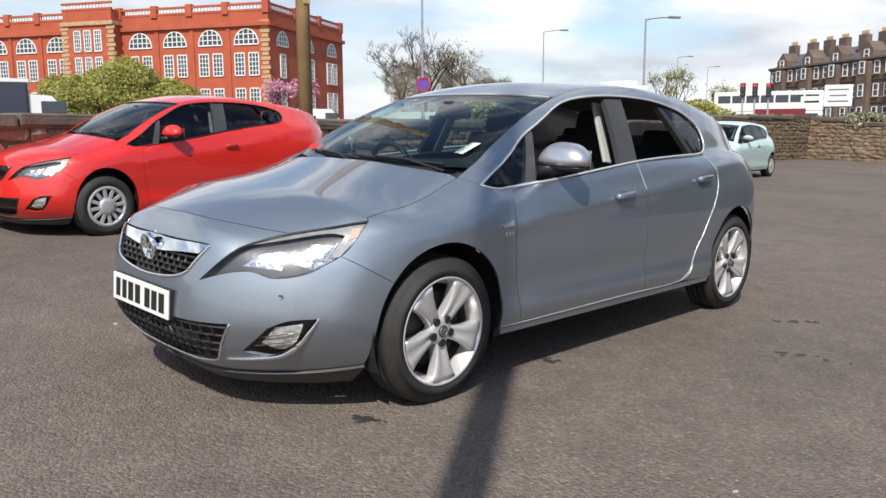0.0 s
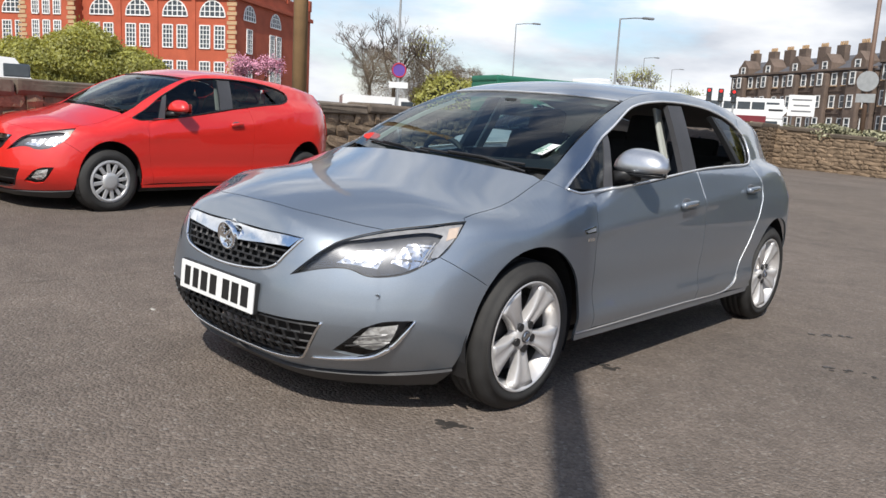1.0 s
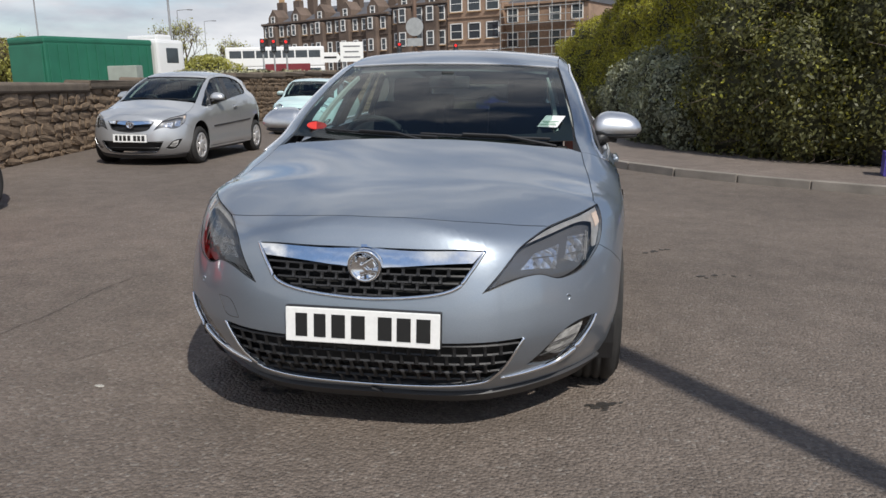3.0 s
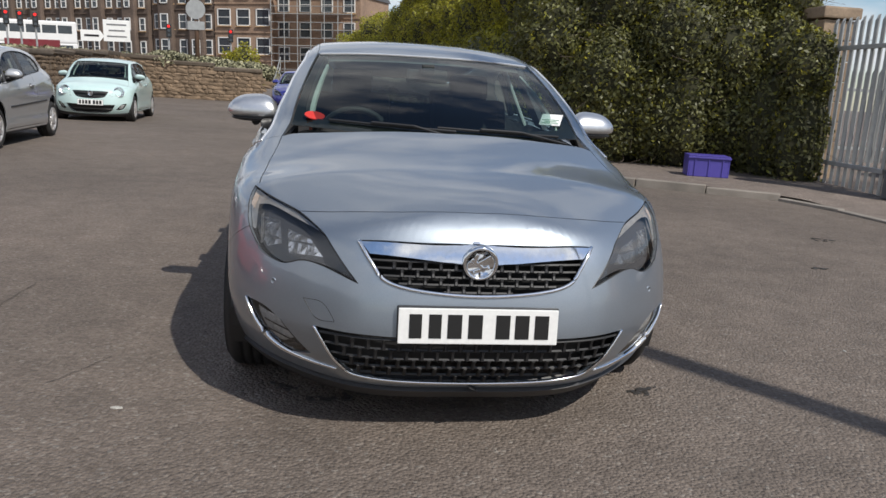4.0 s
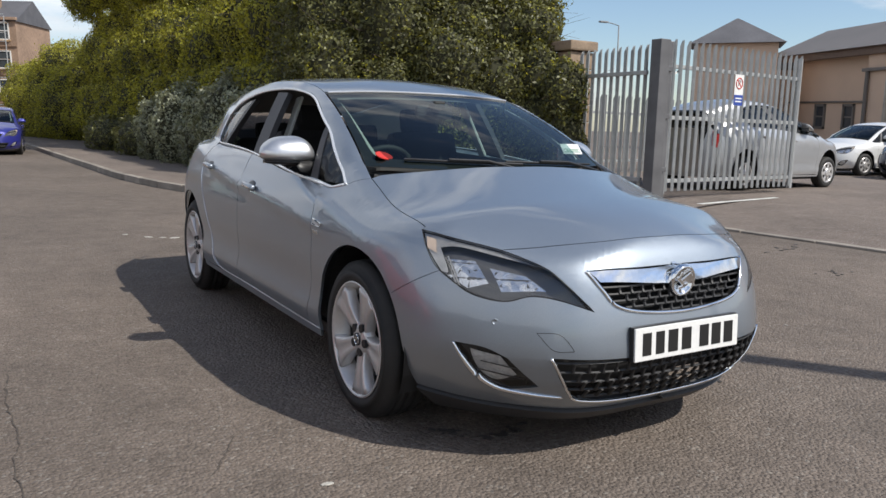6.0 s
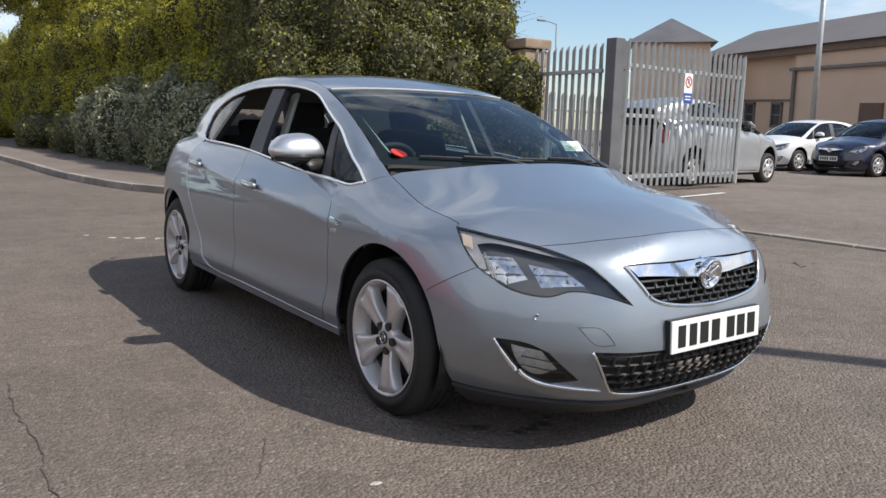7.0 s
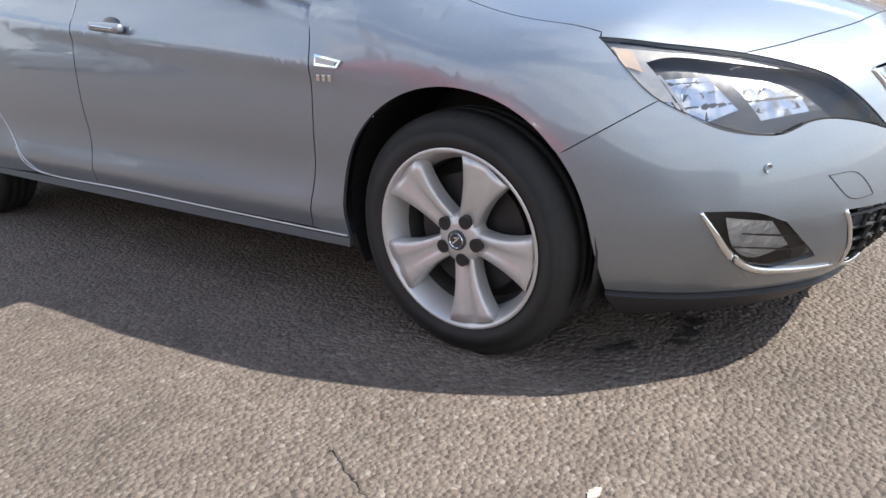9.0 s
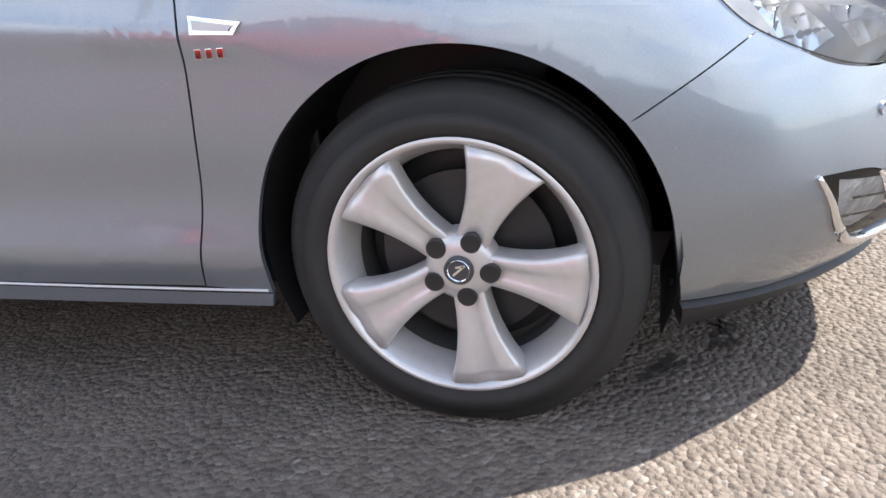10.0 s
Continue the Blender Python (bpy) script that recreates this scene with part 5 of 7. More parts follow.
def outline_points(fn, segs, gap_between=0.03):
    """3D points of a closed outline made of smooth stretches of keys."""
    out = []
    for seg in segs:
        k = [solve_key(fn, q) for q in seg]
        if len(k) == 2:
            n = max(2, int((k[1] - k[0]).length / gap_between))
            pts = [k[0].lerp(k[1], i / n) for i in range(n)]
        else:
            length = sum((b - a).length for a, b in zip(k, k[1:]))
            pts = [Vector(p) for p in curve_points(k, max(4, int(length / gap_between)) + 1)][:-1]
        out += pts
    q = np.array([tuple(v) for v in out])
    for _ in range(4):
        f, h = fn(*q.T), 1e-4
        g = np.stack([(fn(*(q + d * h).T) - fn(*(q - d * h).T)) / (2 * h) for d in np.eye(3)], 1)
        q = q - g * (np.clip(f, -0.03, 0.03) / (np.sum(g * g, 1) + 1e-3))[:, None]
    mid = np.abs(np.array([v[0] for v in out])) < 1e-6
    q[mid, 0] = 0.0
    return [Vector(v) for v in q]


def plane_of(view):
    e1 = Vector((0, 0, 1)).cross(view)
    e1 = (e1 if e1.length > 0.1 else Vector((1, 0, 0))).normalized()
    return e1, view.cross(e1).normalized()


def flat_mesh(loops, step, inset):
    """A flat bmesh filled between outlines (the first is the border, others are holes), cut to a grid."""
    bm = bmesh.new()
    edges = []
    for n, lp in enumerate(loops):
        p = np.array(lp)
        area = 0.5 * np.sum(p[:, 0] * np.roll(p[:, 1], -1) - np.roll(p[:, 0], -1) * p[:, 1])
        t = np.roll(p, -1, 0) - np.roll(p, 1, 0)
        t /= np.linalg.norm(t, axis=1)[:, None] + 1e-9
        inward = np.stack([-t[:, 1], t[:, 0]], 1) * np.sign(area) * (1 if n == 0 else -1)
        p = p + inward * inset
        vs = [bm.verts.new((a, b, 0)) for a, b in p]
        edges += [bm.edges.new((vs[i], vs[(i + 1) % len(vs)])) for i in range(len(vs))]
    bmesh.ops.triangle_fill(bm, edges=edges, use_beauty=True)
    co = np.array([v.co[:2] for v in bm.verts])
    for ax in (0, 1):
        lo, hi = co[:, ax].min(), co[:, ax].max()
        no = (1, 0, 0) if ax == 0 else (0, 1, 0)
        for c in np.arange(math.floor(lo / step) * step + step, hi, step):
            bmesh.ops.bisect_plane(bm, geom=bm.verts[:] + bm.edges[:] + bm.faces[:], dist=1e-5, plane_co=(c, c, 0), plane_no=no)
    return bm


def lay(fn, segs, view, step=0.03, holes=(), sink=0.0, inset=0.0013, warp=None, mirror=False, both=False, fine=0.03):
    """A panel: outline and holes on the body fn, seen along view; sink moves it inwards. Returns a bmesh."""
    e1, e2 = plane_of(view)
    loops = [[(p.dot(e1), p.dot(e2)) for p in outline_points(fn, s, fine)] for s in (segs, *holes)]
    bm = flat_mesh(loops, step, inset)
    bm.verts.ensure_lookup_table()
    uv = np.array([v.co[:2] for v in bm.verts])
    starts = uv[:, :1] * np.array(e1) + uv[:, 1:2] * np.array(e2) - np.array(view) * 2.7
    ways = np.tile(np.array(view), (len(uv), 1))
    pts, _ = meet(fn, starts, ways, 3.6, 80)
    if sink:
        h = 1e-3
        g = np.stack([(fn(*(pts + d * h).T) - fn(*(pts - d * h).T)) / (2 * h) for d in np.eye(3)], 1)
        g /= np.linalg.norm(g, axis=1)[:, None] + 1e-9
        pts = pts - g * sink
    for v, p in zip(bm.verts, pts):
        v.co = p
    bm.normal_update()
    if sum(f.normal.dot(view) * f.calc_area() for f in bm.faces) > 0:
        bmesh.ops.reverse_faces(bm, faces=bm.faces[:])
    if both:
        for v in bm.verts:
            if abs(v.co.x) < 0.007:
                v.co.x = 0.0
        src = bm.copy()
        bmesh.ops.scale(src, vec=(-1, 1, 1), verts=src.verts)
        bmesh.ops.reverse_faces(src, faces=src.faces[:])
        me = bpy.data.meshes.new("half")
        src.to_mesh(me)
        src.free()
        bm.from_mesh(me)
        bpy.data.meshes.remove(me)
        bmesh.ops.remove_doubles(bm, verts=[v for v in bm.verts if abs(v.co.x) < 0.001], dist=0.002)
    if mirror:
        bmesh.ops.scale(bm, vec=(-1, 1, 1), verts=bm.verts)
        bmesh.ops.reverse_faces(bm, faces=bm.faces[:])
    if warp:
        for v in bm.verts:
            v.co = warp(v.co)
    return bm


def thick(ob, t, rim=True):
    m = ob.modifiers.new("thickness", "SOLIDIFY")
    m.thickness, m.offset, m.use_rim = t, -1, rim
    e = ob.modifiers.new("edges", "EDGE_SPLIT")
    e.split_angle = radians(38)
    return ob


def strip(fn, keys, r, view=None, out=0.0, warp=None, mirror=False, flat=1.0, seg=8, n=40):
    """A thin bead along a line of keys on the body."""
    k = [solve_key(fn, q) for q in keys]
    pts = [Vector(p) for p in (curve_points(k, n) if len(k) > 2 else np.linspace(k[0], k[1], n))]
    if view is not None:
        p, _ = meet(fn, [np.array(q) - np.array(view) * 0.15 for q in pts], [np.array(view)] * len(pts), 0.4, 40)
        pts = [Vector(q) - view * out for q in p]
    if mirror:
        pts = [Vector((-p.x, p.y, p.z)) for p in pts]
    if warp:
        pts = [warp(p) for p in pts]
    return tube(bmesh.new(), pts, r, seg)
# ---------------------------------------------------------------- wheels (axis along x, outer face to +x)
def tyre_mesh(R, rim, w, treads=64):
    bm = bmesh.new()
    h = w / 2
    prof = [(-h + 0.01, rim), (-h, rim + 0.015), (-h - 0.004, (R + rim) / 2), (-h + 0.012, R - 0.02), (-h + 0.03, R - 0.004)]
    for k in range(1, 4):
        c = -h + 0.03 + (w - 0.06) * k / 4
        prof += [(c - 0.006, R), (c - 0.005, R - 0.008), (c + 0.005, R - 0.008), (c + 0.006, R)]
    prof += [(h - 0.03, R - 0.004), (h - 0.012, R - 0.02), (h + 0.002, R - 0.045), (h + 0.004, (R + rim) / 2), (h + 0.001, rim + 0.02), (h - 0.006, rim + 0.008), (h - 0.012, rim - 0.002)]
    lathe(bm, prof, treads)
    for v in bm.verts:
        if v.co.z < -(R - 0.011):
            v.co.z = -(R - 0.011) + (v.co.z + R - 0.011) * 0.12
    return bm


def barrel_mesh(rim, w):
    bm = bmesh.new()
    h = w / 2
    return lathe(bm, [(h - 0.07, rim - 0.0345), (h - 0.09, rim - 0.037), (-h + 0.03, rim - 0.04), (-h + 0.01, rim + 0.004)], 60)


def lip_mesh(rim, w):
    bm = bmesh.new()
    h = w / 2
    return lathe(bm, [(h - 0.004, rim + 0.004), (h - 0.0015, rim + 0.001), (h - 0.0025, rim - 0.004), (h - 0.012, rim - 0.010), (h - 0.03, rim - 0.017), (h - 0.06, rim - 0.031), (h - 0.075, rim - 0.034)], 72)


def spoke_mesh(rim, face, root=0.031, tip=0.072, dip=0.034):
    """One broad flared spoke with a soft central ridge, along +z."""
    bm = bmesh.new()
    rows = []
    for i in range(9):
        t = i / 8
        r = 0.035 + (rim - 0.011 - 0.035) * t
        hw = root + (tip - root) * t**1.6 - 0.006 * math.sin(math.pi * t)
        x = face - dip + (dip - 0.001) * (0.25 + 0.75 * t**1.3) + 0.006 * math.sin(math.pi * t)
        row = []
        for s, dx in ((-1.0, -0.045), (-0.98, -0.008), (-0.86, 0.0), (-0.35, -0.004), (0.0, -0.010), (0.35, -0.004), (0.86, 0.0), (0.98, -0.008), (1.0, -0.045)):
            row.append(bm.verts.new((x + dx, s * hw, math.sqrt(max(r * r - (s * hw) ** 2 * t, 1e-6)))))
        rows.append(row)
    for a, b in zip(rows, rows[1:]):
        for k in range(8):
            bm.faces.new((a[k], a[k + 1], b[k + 1], b[k]))
    bm.faces.new([r for r in rows[-1]][::-1])
    bmesh.ops.recalc_face_normals(bm, faces=bm.faces)
    return bm


def build_wheel(owner, name, m, R, rim, w, alloy, style="five", turn=0.0, bolts=True):
    """A wheel part with its tyre, barrel, spokes and hub as pieces under it."""
    wheel = new(name)
    wheel.parent = owner
    wheel.matrix_basis = m
    part("tyre", tyre_mesh(R, rim, w), RUBBER, wheel, "black rubber tyre", smooth=True)
    part("rim", lip_mesh(rim, w), alloy, wheel, smooth=True)
    part("barrel", barrel_mesh(rim, w), BARREL, wheel, "dark grey wheel barrel", smooth=True)
    bm = bmesh.new()
    lathe(bm, [(w / 2 - 0.085, 0.0), (w / 2 - 0.085, rim * 0.68), (w / 2 - 0.105, rim * 0.68), (w / 2 - 0.105, 0.0)], 36)
    part("brake_disc", bm, DISC, wheel, "dull steel brake disc")
    bm = bmesh.new()
    lathe(bm, [(w / 2 - 0.13, 0.0), (w / 2 - 0.13, rim - 0.04)], 30)
    part("backplate", bm, BLACKPL, wheel)
    face = w / 2 - 0.002
    if style == "five":
        sp = part("spoke", spoke_mesh(rim, face), alloy, wheel, smooth=True, m=pose(0, 0, 0, turn))
        for k in range(1, 5):
            shared("spoke", sp, wheel, pose(0, 0, 0, turn + 72 * k))
        bm = bmesh.new()
        f = face - 0.03
        lathe(bm, [(f - 0.03, 0.066), (f + 0.004, 0.062), (f + 0.012, 0.05), (f + 0.016, 0.034), (f + 0.016, 0.0001)], 40)
        part("hub", bm, alloy, wheel, smooth=True)
        if bolts:
            for k in range(5):
                a = -radians(turn + 72 * k)
                bm = bmesh.new()
                lathe(bm, [(f - 0.02, 0.0175), (f + 0.0165, 0.0175), (f + 0.0172, 0.016), (f + 0.0165, 0.0150), (f + 0.0160, 0.0001)], 16)
                part("wheel_bolt", bm, BLACKPL, wheel, m=pose(0, 0.053 * math.sin(a), 0.053 * math.cos(a)))
        bm = bmesh.new()
        lathe(bm, [(f + 0.012, 0.026), (f + 0.022, 0.026), (f + 0.024, 0.023), (f + 0.0225, 0.0205), (f + 0.0225, 0.0001)], 28)
        part("centre_cap", bm, GREYSTEEL, wheel, "dark grey cap with a round emblem")
        bm = bmesh.new()
        lathe(bm, [(f + 0.0226, 0.021), (f + 0.0245, 0.0195), (f + 0.0226, 0.018)], 28)
        box(bm, (0.002, 0.026, 0.004), pose(f + 0.0235, 0, 0, 40))
        box(bm, (0.002, 0.018, 0.004), pose(f + 0.0235, 0.004, 0.008, 10))
        part("emblem", bm, CHROME, wheel)
    else:
        n = 12 if style == "trim" else 7
        bm = bmesh.new()
        for k in range(n):
            box(bm, (0.018, rim * 2.2 / n, rim * 0.62), pose(0, 0, 0, turn + 360 * k / n) @ pose(face - 0.012, 0, rim * 0.66), 0.006)
        part("trim_spokes", bm, alloy, wheel, smooth=False)
        bm = bmesh.new()
        lathe(bm, [(face - 0.02, rim * 0.45), (face + 0.004, rim * 0.40), (face + 0.010, rim * 0.25), (face + 0.010, 0.0001)], 32)
        part("hub", bm, alloy, wheel, smooth=True)
        bm = bmesh.new()
        lathe(bm, [(face - 0.012, rim), (face + 0.004, rim - 0.006), (face - 0.002, rim - 0.026), (face - 0.02, rim - 0.03)], 40)
        part("outer_ring", bm, alloy, wheel, smooth=True)
    return wheel
# ---------------------------------------------------------------- cars
AXLE, HUBZ, ARCH = 1.3425, 0.309, 0.352


def arch_keys(yc, a0, a1, n=9, zc=0.336, r=ARCH):
    """Keys along a wheel arch, angles in degrees from +y towards up."""
    return [(None, yc + r * math.cos(radians(a)), zc + r * math.sin(radians(a))) for a in np.linspace(a0, a1, n)]


DLO_LOW = [(None, -1.06, 0.902), (None, -0.985, 0.887), (None, -0.9, 0.892)]
DLO_TOP = [(None, 1.02, 1.24), (None, 0.87, 1.295), (None, 0.6, 1.34), (None, 0.26, 1.352), (None, -0.05, 1.338), (None, -0.295, 1.297), (None, -0.555, 1.185), (None, -0.69, 1.122), (None, -0.815, 1.04), (None, -0.902, 0.986), (None, -1.06, 0.902)]
DLO_END = [(None, 1.0, 1.025), (None, 1.09, 1.07), (None, 1.105, 1.17), (None, 1.02, 1.24)]
DOOR_EDGE = [(None, -0.9, 0.892), (None, -0.927, 0.775), (None, -0.912, 0.55), (None, -0.86, 0.275)]
MID_EDGE = [(None, 0.18, 0.988), (None, 0.185, 0.845), (None, 0.215, 0.275)]
REAR_EDGE = [(None, 1.0, 1.025), (None, 1.06, 0.895), (None, 0.99, 0.74), (None, 0.912, 0.625), (None, 0.8, 0.45), (None, 0.7, 0.33), (None, 0.62, 0.275)]
LAMP_TOP = [(0.763, -1.672, 0.792), (0.695, -1.785, 0.77), (0.585, -1.925, 0.74), (0.505, -2.055, 0.697), (0.465, -2.108, 0.655), (0.385, -2.19, 0.558)]
LAMP_LOW = [(0.385, -2.19, 0.558), (0.486, -2.12, 0.592), (0.553, -2.06, 0.598), (0.617, -2.0, 0.574), (0.69, -1.905, 0.592), (0.762, -1.805, 0.661), (0.776, -1.737, 0.728), (0.763, -1.672, 0.792)]
GRILLE = [(0.0, None, 0.534), (0.19, None, 0.547), (0.3, None, 0.574), (0.345, None, 0.625), (0.388, None, 0.69)]
INTAKE = [(0.0, None, 0.205), (0.345, None, 0.222), (0.44, None, 0.27), (0.525, None, 0.403)]
BONNET_FRONT = [(0.0, -2.103, None), (0.25, -2.078, None), (0.45, -2.0, None), (0.585, -1.925, None)]
BONNET_SIDE = [(0.745, -1.665, None), (0.735, -1.4, None), (0.712, -1.22, None), (0.702, -1.12, None)]
FOG = [[(0.768, -1.912, 0.432), (0.70, -2.0, 0.425), (0.635, -2.05, 0.395)], [(0.635, -2.05, 0.395), (0.53, -2.095, 0.295)], [(0.53, -2.095, 0.295), (0.62, -1.978, 0.28), (0.69, -1.945, 0.33), (0.735, -1.93, 0.385), (0.768, -1.912, 0.432)]]


def rev(keys):
    return keys[::-1]


def build_car(name, label, m, paint_mat, S=HATCH, warp=None, near=False, three_door=False, alloy=ALLOY, wheel="five", chrome=True, wheel_r=0.319, rim_r=0.231, tint=GLASS, open_windows=False, seats=True, plate=True, bar=None, plate_at=None, lamp_amber=True, step=None, round_lamps=False, rub_strip=False):
    """A hatchback that points to -y of m, built of panels on the body S and bent by warp."""
    step = step or (0.028 if near else 0.06)
    fine = 0.02 if near else 0.06
    car = empty(name, label, "car", m)
    fn, low, upp = S.both, S.lower, S.upper
    W = warp or (lambda p: p)
    black = BLACKPL

    def skin(nm, segs, view, material, fnc=None, t=0.012, lab="", **kw):
        o = part(nm, lay(fnc or fn, segs, view, kw.pop("step", step), warp=warp, fine=fine, **kw), material, car, lab, smooth=True)
        return thick(o, t) if t else o

    # ---- painted panels
    skin("bonnet", [BONNET_FRONT, LAMP_TOP[2::-1], [LAMP_TOP[0], BONNET_SIDE[0]], BONNET_SIDE, [BONNET_SIDE[-1], (0.655, -1.115, None)], [(0.655, -1.115, None), (0.4, -1.185, None), (0.0, -1.22, None)], [(0.0, -1.22, None), (0.0, -2.103, None)]], ABOVE, paint_mat, fn, both=True, inset=0.002)
    bumper = [
        BONNET_FRONT,
        LAMP_TOP[2:],
        LAMP_LOW[:6],
        [LAMP_LOW[5], (None, -1.713, 0.606), (None, -1.622, 0.551)],
        rev(arch_keys(-AXLE, 176, 142, 6)),
        [arch_keys(-AXLE, 176, 176, 1)[0], (None, -1.70, 0.30), (None, -1.705, 0.222)],
        [(None, -1.705, 0.222), (0.654, None, 0.2), (0.39, None, 0.185), (0.0, None, 0.18)],
        [(0.0, None, 0.18), (0.0, None, 0.192), INTAKE[0]],
        INTAKE,
        [INTAKE[-1], (0.27, None, 0.397), (0.0, None, 0.392)],
        [(0.0, None, z) for z in (0.392, 0.42, 0.45, 0.48, 0.51)] + [GRILLE[0]],
        GRILLE,
        [GRILLE[-1], (0.2, None, 0.694), (0.0, None, 0.694)],
        [(0.0, None, z) for z in (0.694, 0.715, 0.735, 0.75, 0.765)] + [(0.0, -2.103, None)],
    ]
    skin("front_bumper", bumper, NOSE, paint_mat, low, holes=[FOG], both=True, inset=0.0012, step=step * 0.8)
    for mir in (False, True):
        skin("front_wing", [BONNET_SIDE, [BONNET_SIDE[-1], DLO_LOW[0]], DLO_LOW, DOOR_EDGE, [DOOR_EDGE[-1], (None, -0.993, 0.262)], [(None, -0.993, 0.262), *arch_keys(-AXLE, -6, 142, 12)], [(None, -1.622, 0.551), (None, -1.713, 0.606), LAMP_LOW[5]], LAMP_LOW[5:], [LAMP_LOW[-1], BONNET_SIDE[0]]], HIGH, paint_mat, fn, mirror=mir)
        if three_door:
            skin("door", [[DLO_LOW[-1], (None, -0.5, 0.925), (None, 0.42, 1.0)], [(None, 0.42, 1.0), (None, 0.46, 0.8), (None, 0.43, 0.275)], [(None, 0.43, 0.275), DOOR_EDGE[-1]], rev(DOOR_EDGE)], SIDE, paint_mat, low, mirror=mir)
            back = [[(None, 0.42, 1.0), (None, 0.67, 1.012), (None, 1.0, 1.025)]]
            ends = [[(None, 0.43, 0.275), (None, 0.46, 0.8), (None, 0.42, 1.0)]]
        else:
            d = skin("front_door", [[DLO_LOW[-1], (None, -0.5, 0.925), (None, 0.18, 0.988)], MID_EDGE, [MID_EDGE[-1], DOOR_EDGE[-1]], rev(DOOR_EDGE)], SIDE, paint_mat, low, mirror=mir, t=0.03, inset=0.0026)
            d2 = skin("rear_door", [[(None, 0.18, 0.988), (None, 0.67, 1.012), (None, 1.0, 1.025)], REAR_EDGE, [REAR_EDGE[-1], MID_EDGE[-1]], rev(MID_EDGE)], SIDE, paint_mat, low, mirror=mir, t=0.03, inset=0.0026)
            back, ends = [], [rev(REAR_EDGE)]
        floor_y = 0.43 if three_door else 0.62
        skin("rear_wing", [*back, DLO_END, [DLO_END[-1], (0.548, 1.15, None)], [(0.548, 1.15, None), (0.5, 1.55, None), (0.44, 1.76, None)], [(0.44, 1.76, None), (0.62, 1.9, 1.05), (0.7, 1.97, 0.85), (0.74, 2.0, 0.6), (0.72, 1.98, 0.25)], [(0.72, 1.98, 0.25), (None, 1.7, 0.25)], arch_keys(AXLE, -6, 186, 14), [(None, AXLE - ARCH, 0.3), (None, 0.993, 0.262), (None, floor_y, 0.275)], *ends], SIDE, paint_mat, fn, mirror=mir)
        skin("roof_rail", [[(0.68, None, 0.978), (0.651, None, 1.1), (0.613, None, 1.22), (0.574, None, 1.322)], [(0.574, None, 1.322), (0.568, -0.1, None), (0.572, 0.4, None), (0.56, 0.9, None), (0.548, 1.15, None)], [(0.548, 1.15, None), DLO_TOP[0]], DLO_TOP, [DLO_TOP[-1], BONNET_SIDE[-1]], [BONNET_SIDE[-1], (0.68, None, 0.978)]], HIGH, paint_mat, fn, mirror=mir)
        skin("sill", [[(None, -0.993, 0.262), (None, 0.0, 0.27), (None, 0.993, 0.262)], [(None, 0.993, 0.262), (None, 0.985, 0.232)], [(None, 0.985, 0.232), (None, -0.985, 0.232)], [(None, -0.985, 0.232), (None, -0.993, 0.262)]], SIDE, paint_mat, low, mirror=mir)
    skin("roof", [[(0.0, None, 1.338), (0.3, None, 1.334), (0.574, None, 1.322)], [(0.574, None, 1.322), (0.568, -0.1, None), (0.572, 0.4, None), (0.56, 0.9, None), (0.548, 1.15, None), (0.5, 1.55, None), (0.44, 1.76, None)], [(0.44, 1.76, None), (0.0, 1.84, None)], [(0.0, 1.84, None), (0.0, None, 1.338)]], ABOVE, paint_mat, upp, both=True)
    skin("tailgate", [[(0, 2, 0.25), (0.72, 2, 0.25)], [(0.72, 2, 0.25), (0.74, 2, 0.6), (0.7, 2, 0.85), (0.62, 2, 1.05), (0.46, 1.8, 1.25)], [(0.46, 1.8, 1.25), (0, 1.8, 1.27)], [(0, 1.8, 1.27), (0, 1.8, 1.2)], [(0, 1.8, 1.2), (0.42, 1.8, 1.18), (0.52, 1.9, 1.0), (0.0, 1.9, 0.98)], [(0, 1.9, 0.98), (0, 2, 0.25)]], REAR, paint_mat, fn, both=True)
    skin("rear_window", [[(0, 1.8, 1.2), (0.42, 1.8, 1.18), (0.52, 1.9, 1.0), (0.0, 1.9, 0.98)], [(0, 1.9, 0.98), (0, 1.8, 1.2)]], REAR, DARKGLASS, fn, t=0, both=True, step=0.12).visible_shadow = False
    # ---- windscreen with its black border
    ws = [[(0.0, None, 0.972), (0.35, None, 0.974), (0.672, None, 0.982)], [(0.672, None, 0.982), (0.643, None, 1.1), (0.605, None, 1.22), (0.567, None, 1.316)], [(0.567, None, 1.316), (0.3, None, 1.33), (0.0, None, 1.332)], [(0.0, None, 1.332), (0.0, None, 0.972)]]
    skin("windscreen", ws, SCREEN, tint, upp, t=0, both=True, sink=0.004, step=0.06).visible_shadow = False
    band = [[(0.0, None, 0.972), (0.35, None, 0.974), (0.672, None, 0.982)], [(0.672, None, 0.982), (0.643, None, 1.1), (0.605, None, 1.22), (0.567, None, 1.316)], [(0.567, None, 1.316), (0.538, None, 1.308)], [(0.538, None, 1.308), (0.57, None, 1.21), (0.6, None, 1.1), (0.607, None, 1.05), (0.59, None, 1.026), (0.5, None, 1.016), (0.3, None, 1.01), (0.0, None, 1.006)], [(0.0, None, 1.006), (0.0, None, 0.972)]]
    skin("screen_border", band, SCREEN, black, upp, t=0, both=True, sink=0.007)
